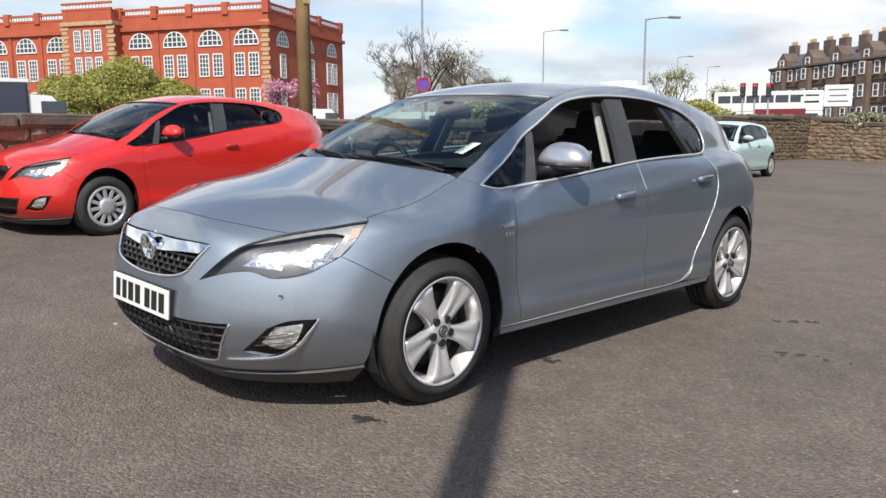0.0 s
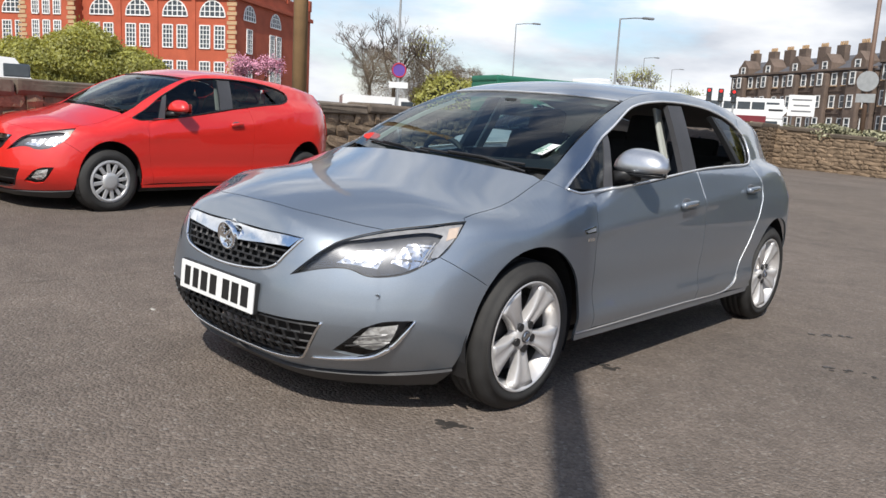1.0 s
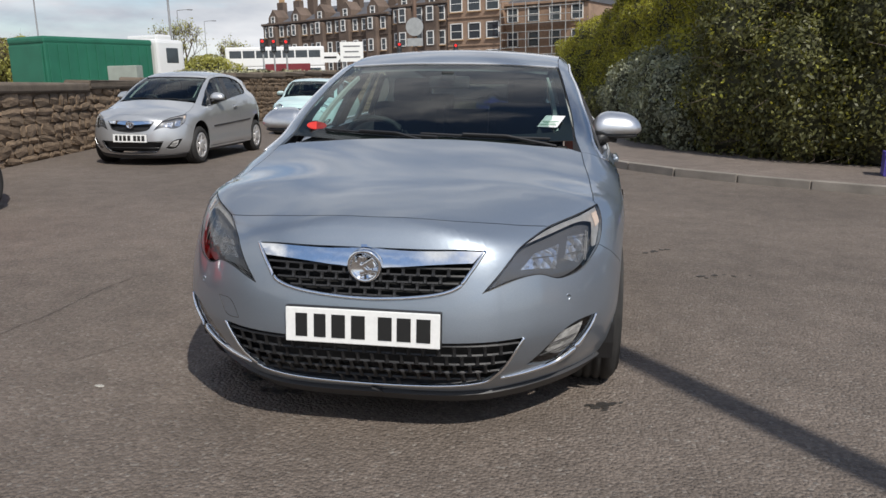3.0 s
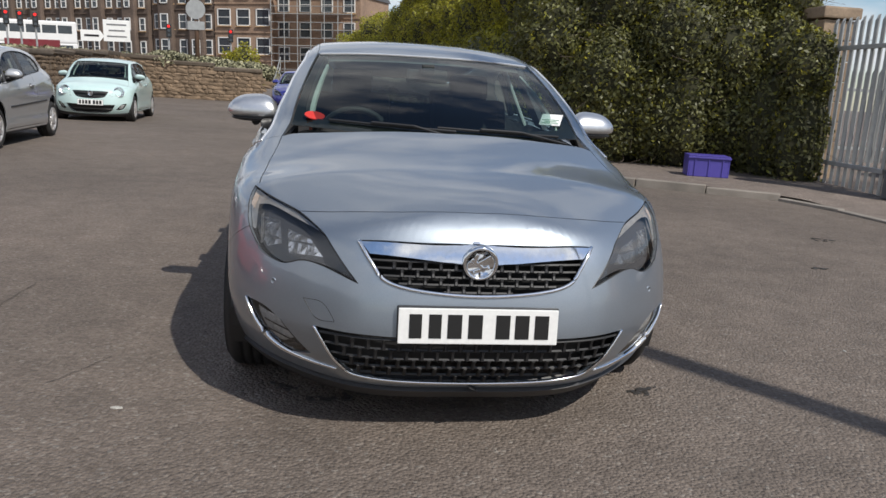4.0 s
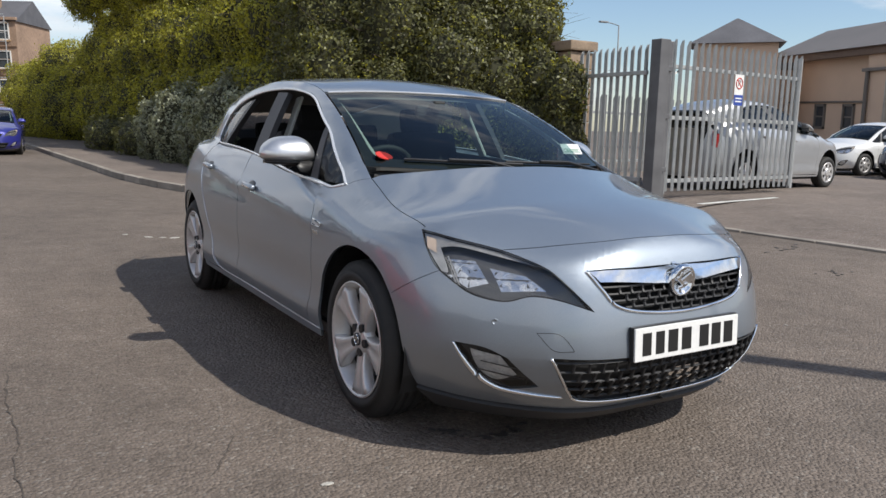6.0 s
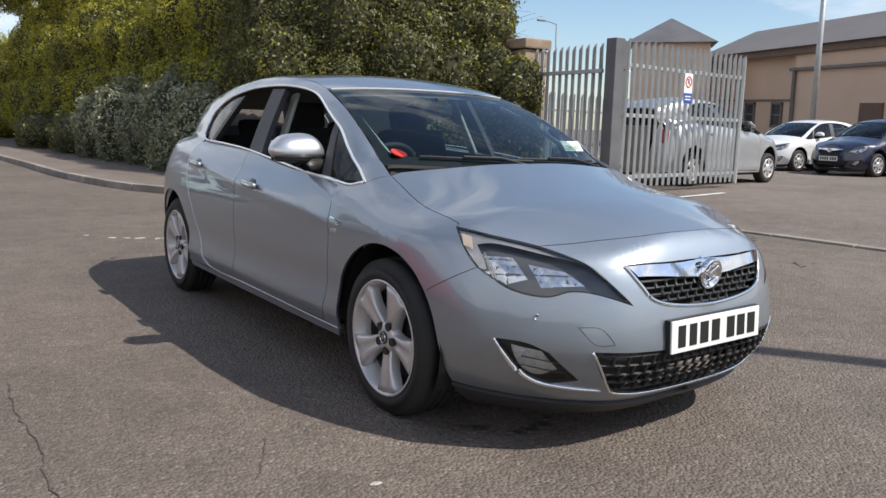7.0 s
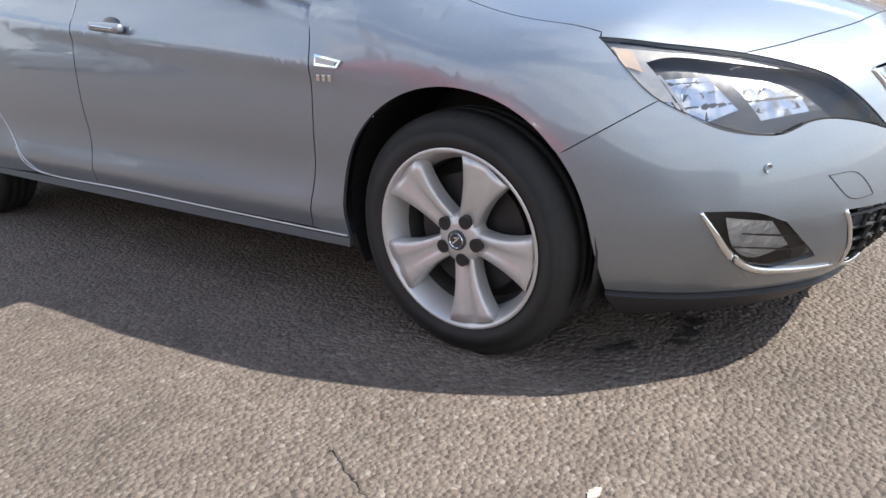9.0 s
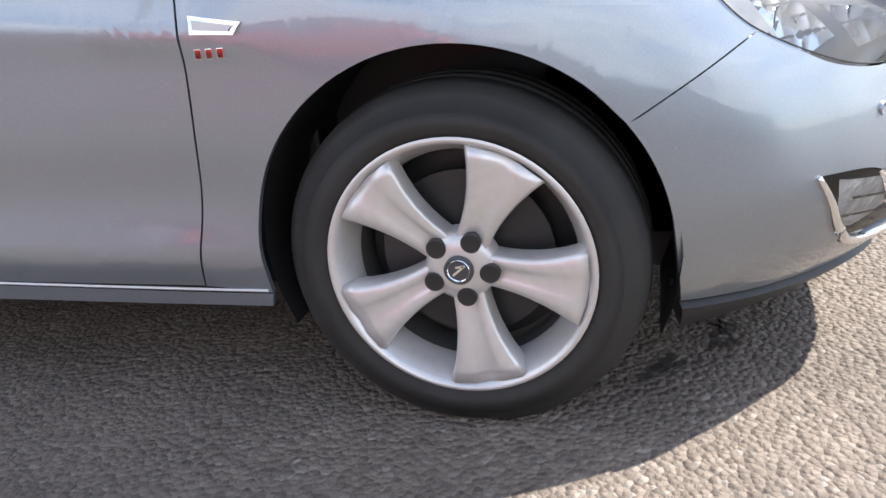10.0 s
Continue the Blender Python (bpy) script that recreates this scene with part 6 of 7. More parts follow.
    for mir in (False, True):
        skin("pillar_trim", [[(0.605, None, 1.03), (0.592, None, 1.12), (0.565, None, 1.21), (0.53, None, 1.3)], [(0.53, None, 1.3), (0.516, None, 1.3)], [(0.516, None, 1.3), (0.546, None, 1.21), (0.57, None, 1.12), (0.58, None, 1.03)], [(0.58, None, 1.03), (0.605, None, 1.03)]], SCREEN, PILLARTRIM, upp, mirror=mir, sink=0.035, t=0.02, step=0.08)
    part("scuttle", boxed((1.0, 0.16, 0.03), Matrix.Translation(W(Vector((0, -1.1, 0.925)))) @ pose(0, 0, 0, 12), 0.01), black, car, "black plastic scuttle")
    # ---- side windows and their pillars
    for mir in (False, True):
        pil = [[(None, 0.105, 1.33), (None, 0.28, 1.335)], [(None, 0.28, 1.335), (None, 0.212, 0.996)], [(None, 0.212, 0.996), (None, 0.035, 0.978)], [(None, 0.035, 0.978), (None, 0.105, 1.33)]]
        skin("door_pillar", pil, SIDE, GREYSTEEL, upp, mirror=mir, sink=0.006, t=0.03)
        if not three_door:
            skin("rear_pillar", [[(None, 0.66, 1.305), (None, 0.715, 1.295)], [(None, 0.715, 1.295), (None, 0.895, 1.03)], [(None, 0.895, 1.03), (None, 0.835, 1.025)], [(None, 0.835, 1.025), (None, 0.66, 1.305)]], SIDE, black, upp, mirror=mir, sink=0.008, t=0.03)
        skin("front_pillar", [[(None, -0.655, 1.135), (None, -0.60, 1.16)], [(None, -0.60, 1.16), (None, -0.69, 0.91)], [(None, -0.69, 0.91), (None, -0.765, 0.905)], [(None, -0.765, 0.905), (None, -0.655, 1.135)]], SIDE, GREYSTEEL, upp, mirror=mir, sink=0.006, t=0.03)
        skin("quarter_light", [[(None, -0.655, 1.135), (None, -0.815, 1.035), (None, -1.035, 0.908)], [(None, -1.035, 0.908), (None, -0.765, 0.903)], [(None, -0.765, 0.903), (None, -0.655, 1.135)]], SIDE, DARKGLASS, upp, mirror=mir, sink=0.01, t=0, step=0.1).visible_shadow = False
        skin("rear_quarter_glass", [[(None, 0.715, 1.3), (None, 0.87, 1.285), (None, 1.01, 1.235)], [(None, 1.01, 1.235), (None, 1.095, 1.165), (None, 1.08, 1.075), (None, 0.99, 1.032)], [(None, 0.99, 1.032), (None, 0.89, 1.025)], [(None, 0.89, 1.025), (None, 0.715, 1.3)]], SIDE, DARKGLASS, upp, mirror=mir, sink=0.01, t=0, step=0.1).visible_shadow = False
        if not open_windows:
            skin("door_glass", [[(None, -0.61, 1.15), (None, -0.295, 1.29), (None, -0.05, 1.33), (None, 0.105, 1.338)], [(None, 0.105, 1.338), (None, 0.035, 0.98)], [(None, 0.035, 0.98), (None, -0.7, 0.912)], [(None, -0.7, 0.912), (None, -0.61, 1.15)]], SIDE, DARKGLASS, upp, mirror=mir, sink=0.01, t=0, step=0.12).visible_shadow = False
            skin("rear_glass", [[(None, 0.28, 1.338), (None, 0.5, 1.34), (None, 0.67, 1.31)], [(None, 0.67, 1.31), (None, 0.84, 1.028)], [(None, 0.84, 1.028), (None, 0.212, 0.998)], [(None, 0.212, 0.998), (None, 0.28, 1.338)]], SIDE, DARKGLASS, upp, mirror=mir, sink=0.01, t=0, step=0.12).visible_shadow = False
        edge = BRIGHT if chrome else black
        loop = [(None, -1.054, 0.906), (None, -0.985, 0.891), (None, -0.9, 0.896), (None, -0.82, 0.902), (None, -0.5, 0.93), (None, 0.18, 0.992), (None, 0.67, 1.016), (None, 0.98, 1.028), (None, 1.085, 1.075), (None, 1.1, 1.17), (None, 1.02, 1.236), (None, 0.87, 1.291), (None, 0.6, 1.336), (None, 0.26, 1.348), (None, -0.05, 1.334), (None, -0.295, 1.293), (None, -0.555, 1.181), (None, -0.69, 1.118), (None, -0.815, 1.036), (None, -0.902, 0.982), (None, -1.045, 0.915), (None, -1.054, 0.906)]
        part("window_trim", strip(fn, loop, 0.0068 if chrome else 0.006, SIDE, 0.0, warp, mir, n=150 if near else 60, seg=6), edge, car, "bright chrome window trim" if chrome else "", smooth=True)
    for mir in (False, True):
        skin("rear_lamp", [[(0.60, 2, 0.95), (0.745, 2, 0.93)], [(0.745, 2, 0.93), (0.765, 2, 0.8), (0.75, 2, 0.7)], [(0.75, 2, 0.7), (0.58, 2, 0.72)], [(0.58, 2, 0.72), (0.60, 2, 0.95)]], REAR, REDLENS, fn, mirror=mir, sink=-0.008, t=0.02, lab="red rear lamp lens")
    part("screen_header", strip(upp, [(-0.56, None, 1.319), (-0.3, None, 1.333), (0.0, None, 1.336), (0.3, None, 1.333), (0.56, None, 1.319)], 0.0055, SCREEN, 0.001, warp, n=30, seg=6), BRIGHT if chrome else black, car, "bright strip along the top of the screen" if chrome else "")
    if near:
        for sx, z in ((-0.665, 0.515), (0.665, 0.515)):
            c = solve_key(low, (abs(sx), None, z))
            aim = Vector((sx * 0.9, -1, 0)).to_track_quat("X", "Z").to_matrix().to_4x4()
            part("parking_sensor", lathe(bmesh.new(), [(-0.004, 0.011), (0.0015, 0.011), (0.0025, 0.009), (0.001, 0.0085), (0.001, 0.0001)], 16), paint_mat, car, smooth=True, m=Matrix.Translation((sx, c.y, z)) @ aim)
        cover = [(-0.562, 0.487), (-0.5, 0.484), (-0.462, 0.436), (-0.47, 0.428), (-0.52, 0.432), (-0.562, 0.487)]
        part("tow_cover_joint", strip(low, [(abs(x), None, z) for x, z in cover], 0.0011, FRONT, 0.0, None, True, n=60, seg=5), BLACKPL, car, "fine joint round the towing-eye cover")
    if near:
        for mir in (False, True):
            # added bright strips paint the sun's glint along the door shut lines
            for keys in (MID_EDGE[:2], REAR_EDGE):
                part("door_edge_trim", strip(low, keys, 0.0019, SIDE, 0.001, warp, mir, n=40, seg=5), BRIGHT, car, "thin bright strip for the sun glint on the door edge")
            # pale bead that paints the highlight along the door bottoms and sill
            part("sill_trim", strip(low, [(None, -0.985, 0.268), (None, 0.0, 0.276), (None, 0.62, 0.28), (None, 0.75, 0.37)], 0.0032, SIDE, 0.001, warp, mir, n=40, seg=5), TRIM, car)
    # ---- lamps, grille, intake, fog lamps, plate
    for mir in (False, True):
        if round_lamps:
            skin("lamp_panel", [LAMP_TOP, LAMP_LOW], NOSE, paint_mat, low, t=0, mirror=mir, inset=0.001)
            c = solve_key(low, (0.60, None, 0.69))
            at = W(Vector((-c.x if mir else c.x, c.y - 0.012, c.z)))
            aim = Vector((0.35 * (-1 if mir else 1), -1, 0.45)).to_track_quat("X", "Z").to_matrix().to_4x4()
            lamp = part("headlight", lathe(bmesh.new(), [(-0.03, 0.115), (0.012, 0.112), (0.02, 0.104), (0.01, 0.096)], 32), CHROME, car, "round headlight in a chrome ring", smooth=True, m=Matrix.Translation(at) @ aim)
            part("bowl", lathe(bmesh.new(), [(0.008, 0.098), (-0.015, 0.07), (-0.03, 0.0001)], 28), FACET, lamp, smooth=True)
            part("lens", lathe(bmesh.new(), [(0.01, 0.099), (0.022, 0.06), (0.026, 0.0001)], 28), LENS, lamp, smooth=True).visible_shadow = False
        else:
            lamp = skin("headlight", [LAMP_TOP, LAMP_LOW], NOSE, LENS, low, t=0, mirror=mir, inset=0.004, step=0.03)
            lamp.visible_shadow = False
            sub = lambda nm, segs, material, sink, st=0.03, lab="": part(nm, lay(low, segs, NOSE, st, sink=sink, warp=warp, mirror=mir, fine=fine), material, lamp, lab, smooth=True)
            sub("housing", [LAMP_TOP, LAMP_LOW], LAMPGREY, 0.034)
            brow = [[(0.760, -1.677, 0.789), (0.695, -1.785, 0.766), (0.585, -1.925, 0.736), (0.505, -2.05, 0.692)], [(0.505, -2.05, 0.692), (0.60, -1.93, 0.72), (0.69, -1.815, 0.743), (0.735, -1.765, 0.735)], [(0.735, -1.765, 0.735), (0.726, -1.82, 0.655), (0.748, -1.80, 0.655)], [(0.748, -1.80, 0.655), (0.772, -1.735, 0.727), (0.760, -1.677, 0.789)]]
            sub("indicator_strip", brow, LAMPSILVER, 0.012)
            sub("outer_reflector", [[(0.735, -1.79, 0.706), (0.658, -1.87, 0.704)], [(0.658, -1.87, 0.704), (0.645, -1.94, 0.63)], [(0.645, -1.94, 0.63), (0.70, -1.89, 0.61)], [(0.70, -1.89, 0.61), (0.745, -1.80, 0.655), (0.735, -1.79, 0.706)]], FACET, 0.034, 0.02, "faceted chrome reflector")
            sub("inner_reflector", [[(0.638, -1.925, 0.692), (0.55, -2.02, 0.668)], [(0.55, -2.02, 0.668), (0.505, -2.085, 0.618)], [(0.505, -2.085, 0.618), (0.62, -1.98, 0.605)], [(0.62, -1.98, 0.605), (0.638, -1.925, 0.692)]], FACET, 0.034, 0.02, "faceted chrome reflector")
            if near:
                for bx, by, bz, br in ((0.69, -1.862, 0.662, 0.034), (0.59, -1.985, 0.646, 0.031)):
                    c = Vector((bx, by, bz)) + NOSE * 0.022
                    c.x *= -1 if mir else 1
                    bm = bmesh.new()
                    lathe(bm, [(0.0, br), (0.006, br - 0.003), (-0.014, br * 0.55), (-0.02, 0.0001)], 28)
                    aim = Vector((0.45 * (-1 if mir else 1), -1, 0.12)).to_track_quat("X", "Z").to_matrix().to_4x4()
                    part("lamp_bowl", bm, REFLECTOR, lamp, "chrome lamp bowl", smooth=True, m=Matrix.Translation(c) @ aim)
            for k in range(2):
                sub("divider", [[(0.74 - 0.014 * k, -1.785, 0.71), (0.733 - 0.014 * k, -1.79, 0.712)], [(0.733 - 0.014 * k, -1.79, 0.712), (0.717 - 0.014 * k, -1.86, 0.612)], [(0.717 - 0.014 * k, -1.86, 0.612), (0.724 - 0.014 * k, -1.855, 0.612)], [(0.724 - 0.014 * k, -1.855, 0.612), (0.74 - 0.014 * k, -1.785, 0.71)]], LAMPSILVER, 0.03)
            part("lamp_seal", strip(low, LAMP_TOP, 0.0014, NOSE, 0.0, warp, mir, n=50, seg=5), black, lamp)
            part("lamp_seal", strip(low, LAMP_LOW, 0.0014, NOSE, 0.0, warp, mir, n=50, seg=5), black, lamp)
            if lamp_amber:
                tip = [[(0.768, -1.725, 0.73), (0.757, -1.695, 0.772)], [(0.757, -1.695, 0.772), (0.738, -1.735, 0.764)], [(0.738, -1.735, 0.764), (0.75, -1.765, 0.715)], [(0.75, -1.765, 0.715), (0.768, -1.725, 0.73)]]
                sub("indicator", tip, AMBER, 0.0095, 0.05, "amber indicator lens")
        fog = skin("fog_lamp", FOG, SLANT, black, low, t=0, mirror=mir, sink=0.035)
        part("fog_reflector", lay(low, [[(0.722, -1.95, 0.414), (0.655, -2.035, 0.396)], [(0.655, -2.035, 0.396), (0.598, -2.06, 0.325)], [(0.598, -2.06, 0.325), (0.632, -1.99, 0.3), (0.685, -1.958, 0.335), (0.728, -1.95, 0.414)]], NOSE, 0.02, sink=0.014, warp=warp, mirror=mir, fine=fine), FOGSILVER, fog, "bright chrome fog reflector", smooth=True)
        cover = part("fog_cover", lay(low, FOG, NOSE, 0.04, sink=0.004, warp=warp, mirror=mir, fine=fine), LENS, fog, smooth=True)
        cover.visible_shadow = False
        for dz in (0.365, 0.332):
            part("fog_louvre", strip(low, [(0.70, None, dz + 0.012), (0.64, None, dz), (0.58, None, dz - 0.012)], 0.0022, NOSE, -0.010, warp, mir, n=10, seg=5), LAMPGREY, fog)
        if chrome:
            part("fog_trim", strip(low, [(0.768, -1.912, 0.432), (0.735, -1.93, 0.38), (0.69, -1.945, 0.325), (0.62, -1.978, 0.275), (0.53, -2.05, 0.255), (0.44, -2.115, 0.245)], [0.004 + 0.006 * math.sin(math.pi * (i + 0.5) / 40) for i in range(40)], SLANT, 0.002, warp, mir), CHROME, car, "chrome fog lamp strip", smooth=True)
    mesh_m = mat("grille_black", (0.016, 0.016, 0.017), 0.5, var=0.2) if near else BLACKPL
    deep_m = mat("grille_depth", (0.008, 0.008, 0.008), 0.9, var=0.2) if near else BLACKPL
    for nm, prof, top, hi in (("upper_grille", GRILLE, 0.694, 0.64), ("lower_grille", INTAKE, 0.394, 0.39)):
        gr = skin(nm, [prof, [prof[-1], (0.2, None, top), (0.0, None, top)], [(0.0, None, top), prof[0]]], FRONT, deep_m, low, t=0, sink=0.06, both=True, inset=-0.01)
        lo = prof[0][2] + 0.008
        rows = 4 if nm == "upper_grille" else 5
        zs = np.linspace(lo, hi - 0.006, rows + 1) if near else np.linspace(lo, hi, 3)
        half = lambda z: float(np.interp(z, [k[2] for k in prof], [k[0] for k in prof])) - 0.004
        for i, z in enumerate(zs):
            hw = half(z) if z > prof[1][2] else max(half(z), 0.05)
            keys = [(x, None, z) for x in np.linspace(-hw, hw, 7)]
            part("grille_bar", strip(low, keys, 0.005, FRONT, -0.012, warp, n=30, seg=5), mesh_m, gr)
            if near and i < rows:
                for j in range(-11, 12):
                    x = (j + (0.5 if i % 2 else 0)) * 0.05
                    if abs(x) > min(half(z), half(zs[i + 1])) - 0.01 or (z < prof[1][2] and abs(x) > 0.9 * half(z) + 0.02):
                        continue
                    a, b = solve_key(low, (x, None, z)), solve_key(low, (x, None, zs[i + 1]))
                    o = Vector((0, 0.009, 0))
                    part("grille_rib", tube(bmesh.new(), [a + o, (a + b) / 2 + o, b + o], [0.008, 0.0055, 0.008], 6), mesh_m, gr)
        edge = CHROME if chrome else black
        if nm == "upper_grille":
            part("grille_trim", strip(low, [(-k[0], None, k[2]) for k in prof[:0:-1]] + list(prof), 0.007, FRONT, 0.0, warp, n=90), edge, car, "chrome grille surround", smooth=True)
        else:
            part("intake_trim", strip(low, [(-k[0], None, k[2]) for k in prof[:0:-1]] + list(prof), 0.0055, FRONT, 0.0, warp, n=90), edge, car, "chrome lower intake strip", smooth=True)
    skin("grille_wing_bar", [[(0.0, None, 0.687), (0.2, None, 0.689), (0.383, None, 0.687)], [(0.383, None, 0.687), (0.352, None, 0.652)], [(0.352, None, 0.652), (0.18, None, 0.642), (0.0, None, 0.624)], [(0.0, None, 0.624), (0.0, None, 0.687)]], FRONT, bar or CHROME, low, both=True, sink=-0.006, t=0.02, lab="bright chrome bar across the grille")
    c = solve_key(low, (0.0, None, 0.642))
    bm = bmesh.new()
    lathe(bm, [(0.0, 0.058), (0.016, 0.058), (0.022, 0.052), (0.016, 0.046), (0.01, 0.044), (0.008, 0.0001)], 44)
    badge = part("badge", bm, CHROME, car, "round chrome maker's badge", smooth=True, m=Matrix.Translation(W(c + Vector((0, -0.004, 0)))) @ pose(0, 0, 0, 0, 8, -90))
    for yy, zz, ln, an in ((0.012, 0.012, 0.05, 35), (-0.008, -0.004, 0.06, -40), (0.004, -0.02, 0.045, 20), (-0.016, 0.02, 0.03, 70)):
        part("badge_relief", boxed((0.008, ln, 0.013), pose(0.014, yy, zz, an), 0.003), CHROME, badge, smooth=True)
    if plate:
        pc = solve_key(low, plate_at or (0.0, None, 0.443)) + Vector((0, -0.014, 0))
        pl = part("number_plate", boxed((0.52, 0.008, 0.116), None, 0.003), PLATEWHITE, car, "white number plate with dark characters as bars", m=Matrix.Translation(W(pc)) @ pose(0, 0, 0, -3))
        for k, x in enumerate((-0.205, -0.142, -0.079, -0.012, 0.078, 0.141, 0.206)):
            part("character_bar", boxed((0.046 if k not in (0, 1) else 0.04, 0.003, 0.078), pose(x, -0.0045, 0)), PLATEBLACK, pl)
        part("plate_backing", boxed((0.526, 0.02, 0.122), pose(0, 0.014, 0.001), 0.004), black, pl)
    lip_top = [(None, -1.705, 0.218), (0.654, None, 0.196), (0.39, None, 0.181), (0.0, None, 0.176)]
    lip_low = [(0.0, None, 0.132), (0.39, None, 0.134), (0.654, None, 0.137), (None, -1.705, 0.14)]
    # the undercut chin, coloured dark for the shade it lies in
    skin("splitter", [lip_top, [lip_top[-1], lip_low[0]], lip_low, [lip_low[-1], lip_top[0]]], SLANT, SPLITTER, low, both=True, sink=-0.012, t=0.06, inset=0.0, lab="front splitter with the undercut's shade in its dark grey")
    # ---- mirrors, handles, repeaters, wipers, aerial
    for mir in (False, True):
        sgn = -1 if mir else 1
        bm = bmesh.new()
        bmesh.ops.create_uvsphere(bm, u_segments=28, v_segments=18, radius=1.0)
        for v in bm.verts:
            x, y, z = v.co
            k = 1 - 0.42 * ((x + 1) / 2) ** 1.6
            flat = 0.35 if y > 0 else 1.0
            sq = 1.08 * abs(x) ** 0.7 * (1 if x > 0 else -1)
            v.co = (0.118 * sq + 0.012 * z, (0.095 * y * flat) - 0.03 * x * x + 0.02 * x, (0.104 * k * z if z > 0 else 0.036 * z) - 0.004)
        mc = Vector((0.878, -0.535, 1.012))
        bm.transform(Matrix.Translation(mc))
        mount = [(0.775, -0.63, 0.952), (0.82, -0.6, 0.962), (0.865, -0.555, 0.972)]
        if mir:
            bmesh.ops.scale(bm, vec=(-1, 1, 1), verts=bm.verts)
            bmesh.ops.reverse_faces(bm, faces=bm.faces[:])
            mount = [(-a, b, c2) for a, b, c2 in mount]
        for v in bm.verts:
            v.co = W(v.co)
        mir_ob = part("door_mirror", bm, MIRRORCAP if near else paint_mat, car, "satin silver door mirror" if near else "body-coloured door mirror", smooth=True)
        part("mirror_arm", tube(bmesh.new(), [W(Vector(q)) for q in mount], [0.034, 0.028, 0.03], 12), black, mir_ob, smooth=True)
        bm = bmesh.new()
        bmesh.ops.create_uvsphere(bm, u_segments=24, v_segments=12, radius=1.0)
        for v in bm.verts:
            x, y, z = v.co
            v.co = (sgn * (0.885 + 0.102 * x), -0.528 + 0.085 * y * (0.35 if y > 0 else 1.0) - 0.035 * x * x + 0.012 * x, 0.980 + 0.018 * z)
        for v in bm.verts:
            v.co = W(v.co)
        part("lower_cover", bm, black, mir_ob, "black lower mirror cover", smooth=True)
        part("mirror_glass", boxed((0.165, 0.004, 0.095), Matrix.Translation(W(Vector((sgn * 0.885, -0.488, 1.014)))) @ pose(0, 0, 0, 0, 0, sgn * 8), 0.002), REFLECTOR, mir_ob)
        spots = [(-0.055, 0.824), (0.845, 0.884)] if not three_door else [(0.2, 0.85)]
        for hy, hz in spots:
            c = solve_key(low, (None, hy, hz))
            hb = boxed((0.03, 0.165, 0.032), Matrix.Translation((sgn * (c.x + 0.02), hy, hz)) @ pose(0, 0, 0, 4), 0.012)
            for v in hb.verts:
                v.co = W(v.co)
            hd = part("door_handle", hb, paint_mat, car, smooth=True)
            if chrome:
                part("handle_strip", boxed((0.006, 0.12, 0.009), Matrix.Translation(W(Vector((sgn * (c.x + 0.0355), hy, hz)))) @ pose(0, 0, 0, 4), 0.002), CHROME, hd)
            bm = bmesh.new()
            bmesh.ops.create_uvsphere(bm, u_segments=16, v_segments=10, radius=1.0, matrix=Matrix.Translation(W(Vector((sgn * (c.x - 0.008), hy + 0.01, hz - 0.004)))) @ Matrix.Diagonal((0.014, 0.06, 0.034, 1)))
            part("handle_cup", bm, LAMPGREY, hd, smooth=True)
        if rub_strip:
            part("rub_strip", strip(low, [(None, -0.8, 0.58), (None, 0.1, 0.6), (None, 0.95, 0.62)], 0.014, SIDE, 0.0, warp, mir, n=20, seg=6), black, car, "black rubbing strip")
        if near:
            rp = [[(None, -0.95, 0.757), (None, -1.04, 0.742)], [(None, -1.04, 0.742), (None, -1.025, 0.722)], [(None, -1.025, 0.722), (None, -0.95, 0.727)], [(None, -0.95, 0.727), (None, -0.95, 0.757)]]
            r = skin("side_repeater", rp, SIDE, CHROME, low, t=0.01, mirror=mir, sink=-0.006, step=0.05, lab="chrome-framed side indicator")
            part("repeater_lens", lay(low, [[(None, -0.957, 0.75), (None, -1.028, 0.738)], [(None, -1.028, 0.738), (None, -1.018, 0.727)], [(None, -1.018, 0.727), (None, -0.957, 0.733)], [(None, -0.957, 0.733), (None, -0.957, 0.75)]], SIDE, 0.05, sink=-0.009, mirror=mir), TRIM, r)
            c = solve_key(low, (None, -0.97, 0.695))
            for k in range(3):
                part("trim_letter", boxed((0.004, 0.012, 0.016), pose(sgn * (c.x + 0.001), -0.955 - 0.02 * k, 0.697), 0.001), CHROME, car)
        # wiper
    for x0, x1, zz in ((0.56, -0.02, 0.0), (0.06, -0.5, 0.006)):
        keys = [(x, None, 0.984 + 0.006 * i + zz) for i, x in enumerate(np.linspace(x0, x1, 4))]
        wp = part("wiper", strip(upp, keys, 0.0065, SCREEN, 0.006, warp, n=20, seg=6), black, car, "black wiper blade")
        a, e = solve_key(upp, keys[0]), solve_key(upp, keys[2])
        part("wiper_arm", tube(bmesh.new(), [W(Vector((x0 + 0.03, a.y - 0.04, 0.958))), W((a + e) / 2 + Vector((0, -0.03, 0.012))), W(e + Vector((0, -0.014, 0.012)))], 0.007, 6), black, wp)
    # ---- under and inside
    for mir in (False, True):
        sgn = -1 if mir else 1
        for yc in (-AXLE, AXLE):
            bm = bmesh.new()
            ys = [(yc + 0.365 * math.cos(a), 0.336 + 0.365 * math.sin(a)) for a in np.linspace(radians(-25), radians(205), 20)]
            ra = [[bm.verts.new(W(Vector((sgn * x, y, z)))) for y, z in ys] for x in (0.845, 0.55)]
            for i in range(19):
                bm.faces.new((ra[0][i], ra[0][i + 1], ra[1][i + 1], ra[1][i]))
            bm.faces.new(ra[1])
            part("arch_liner", bm, black, car, "black wheel-arch liner")
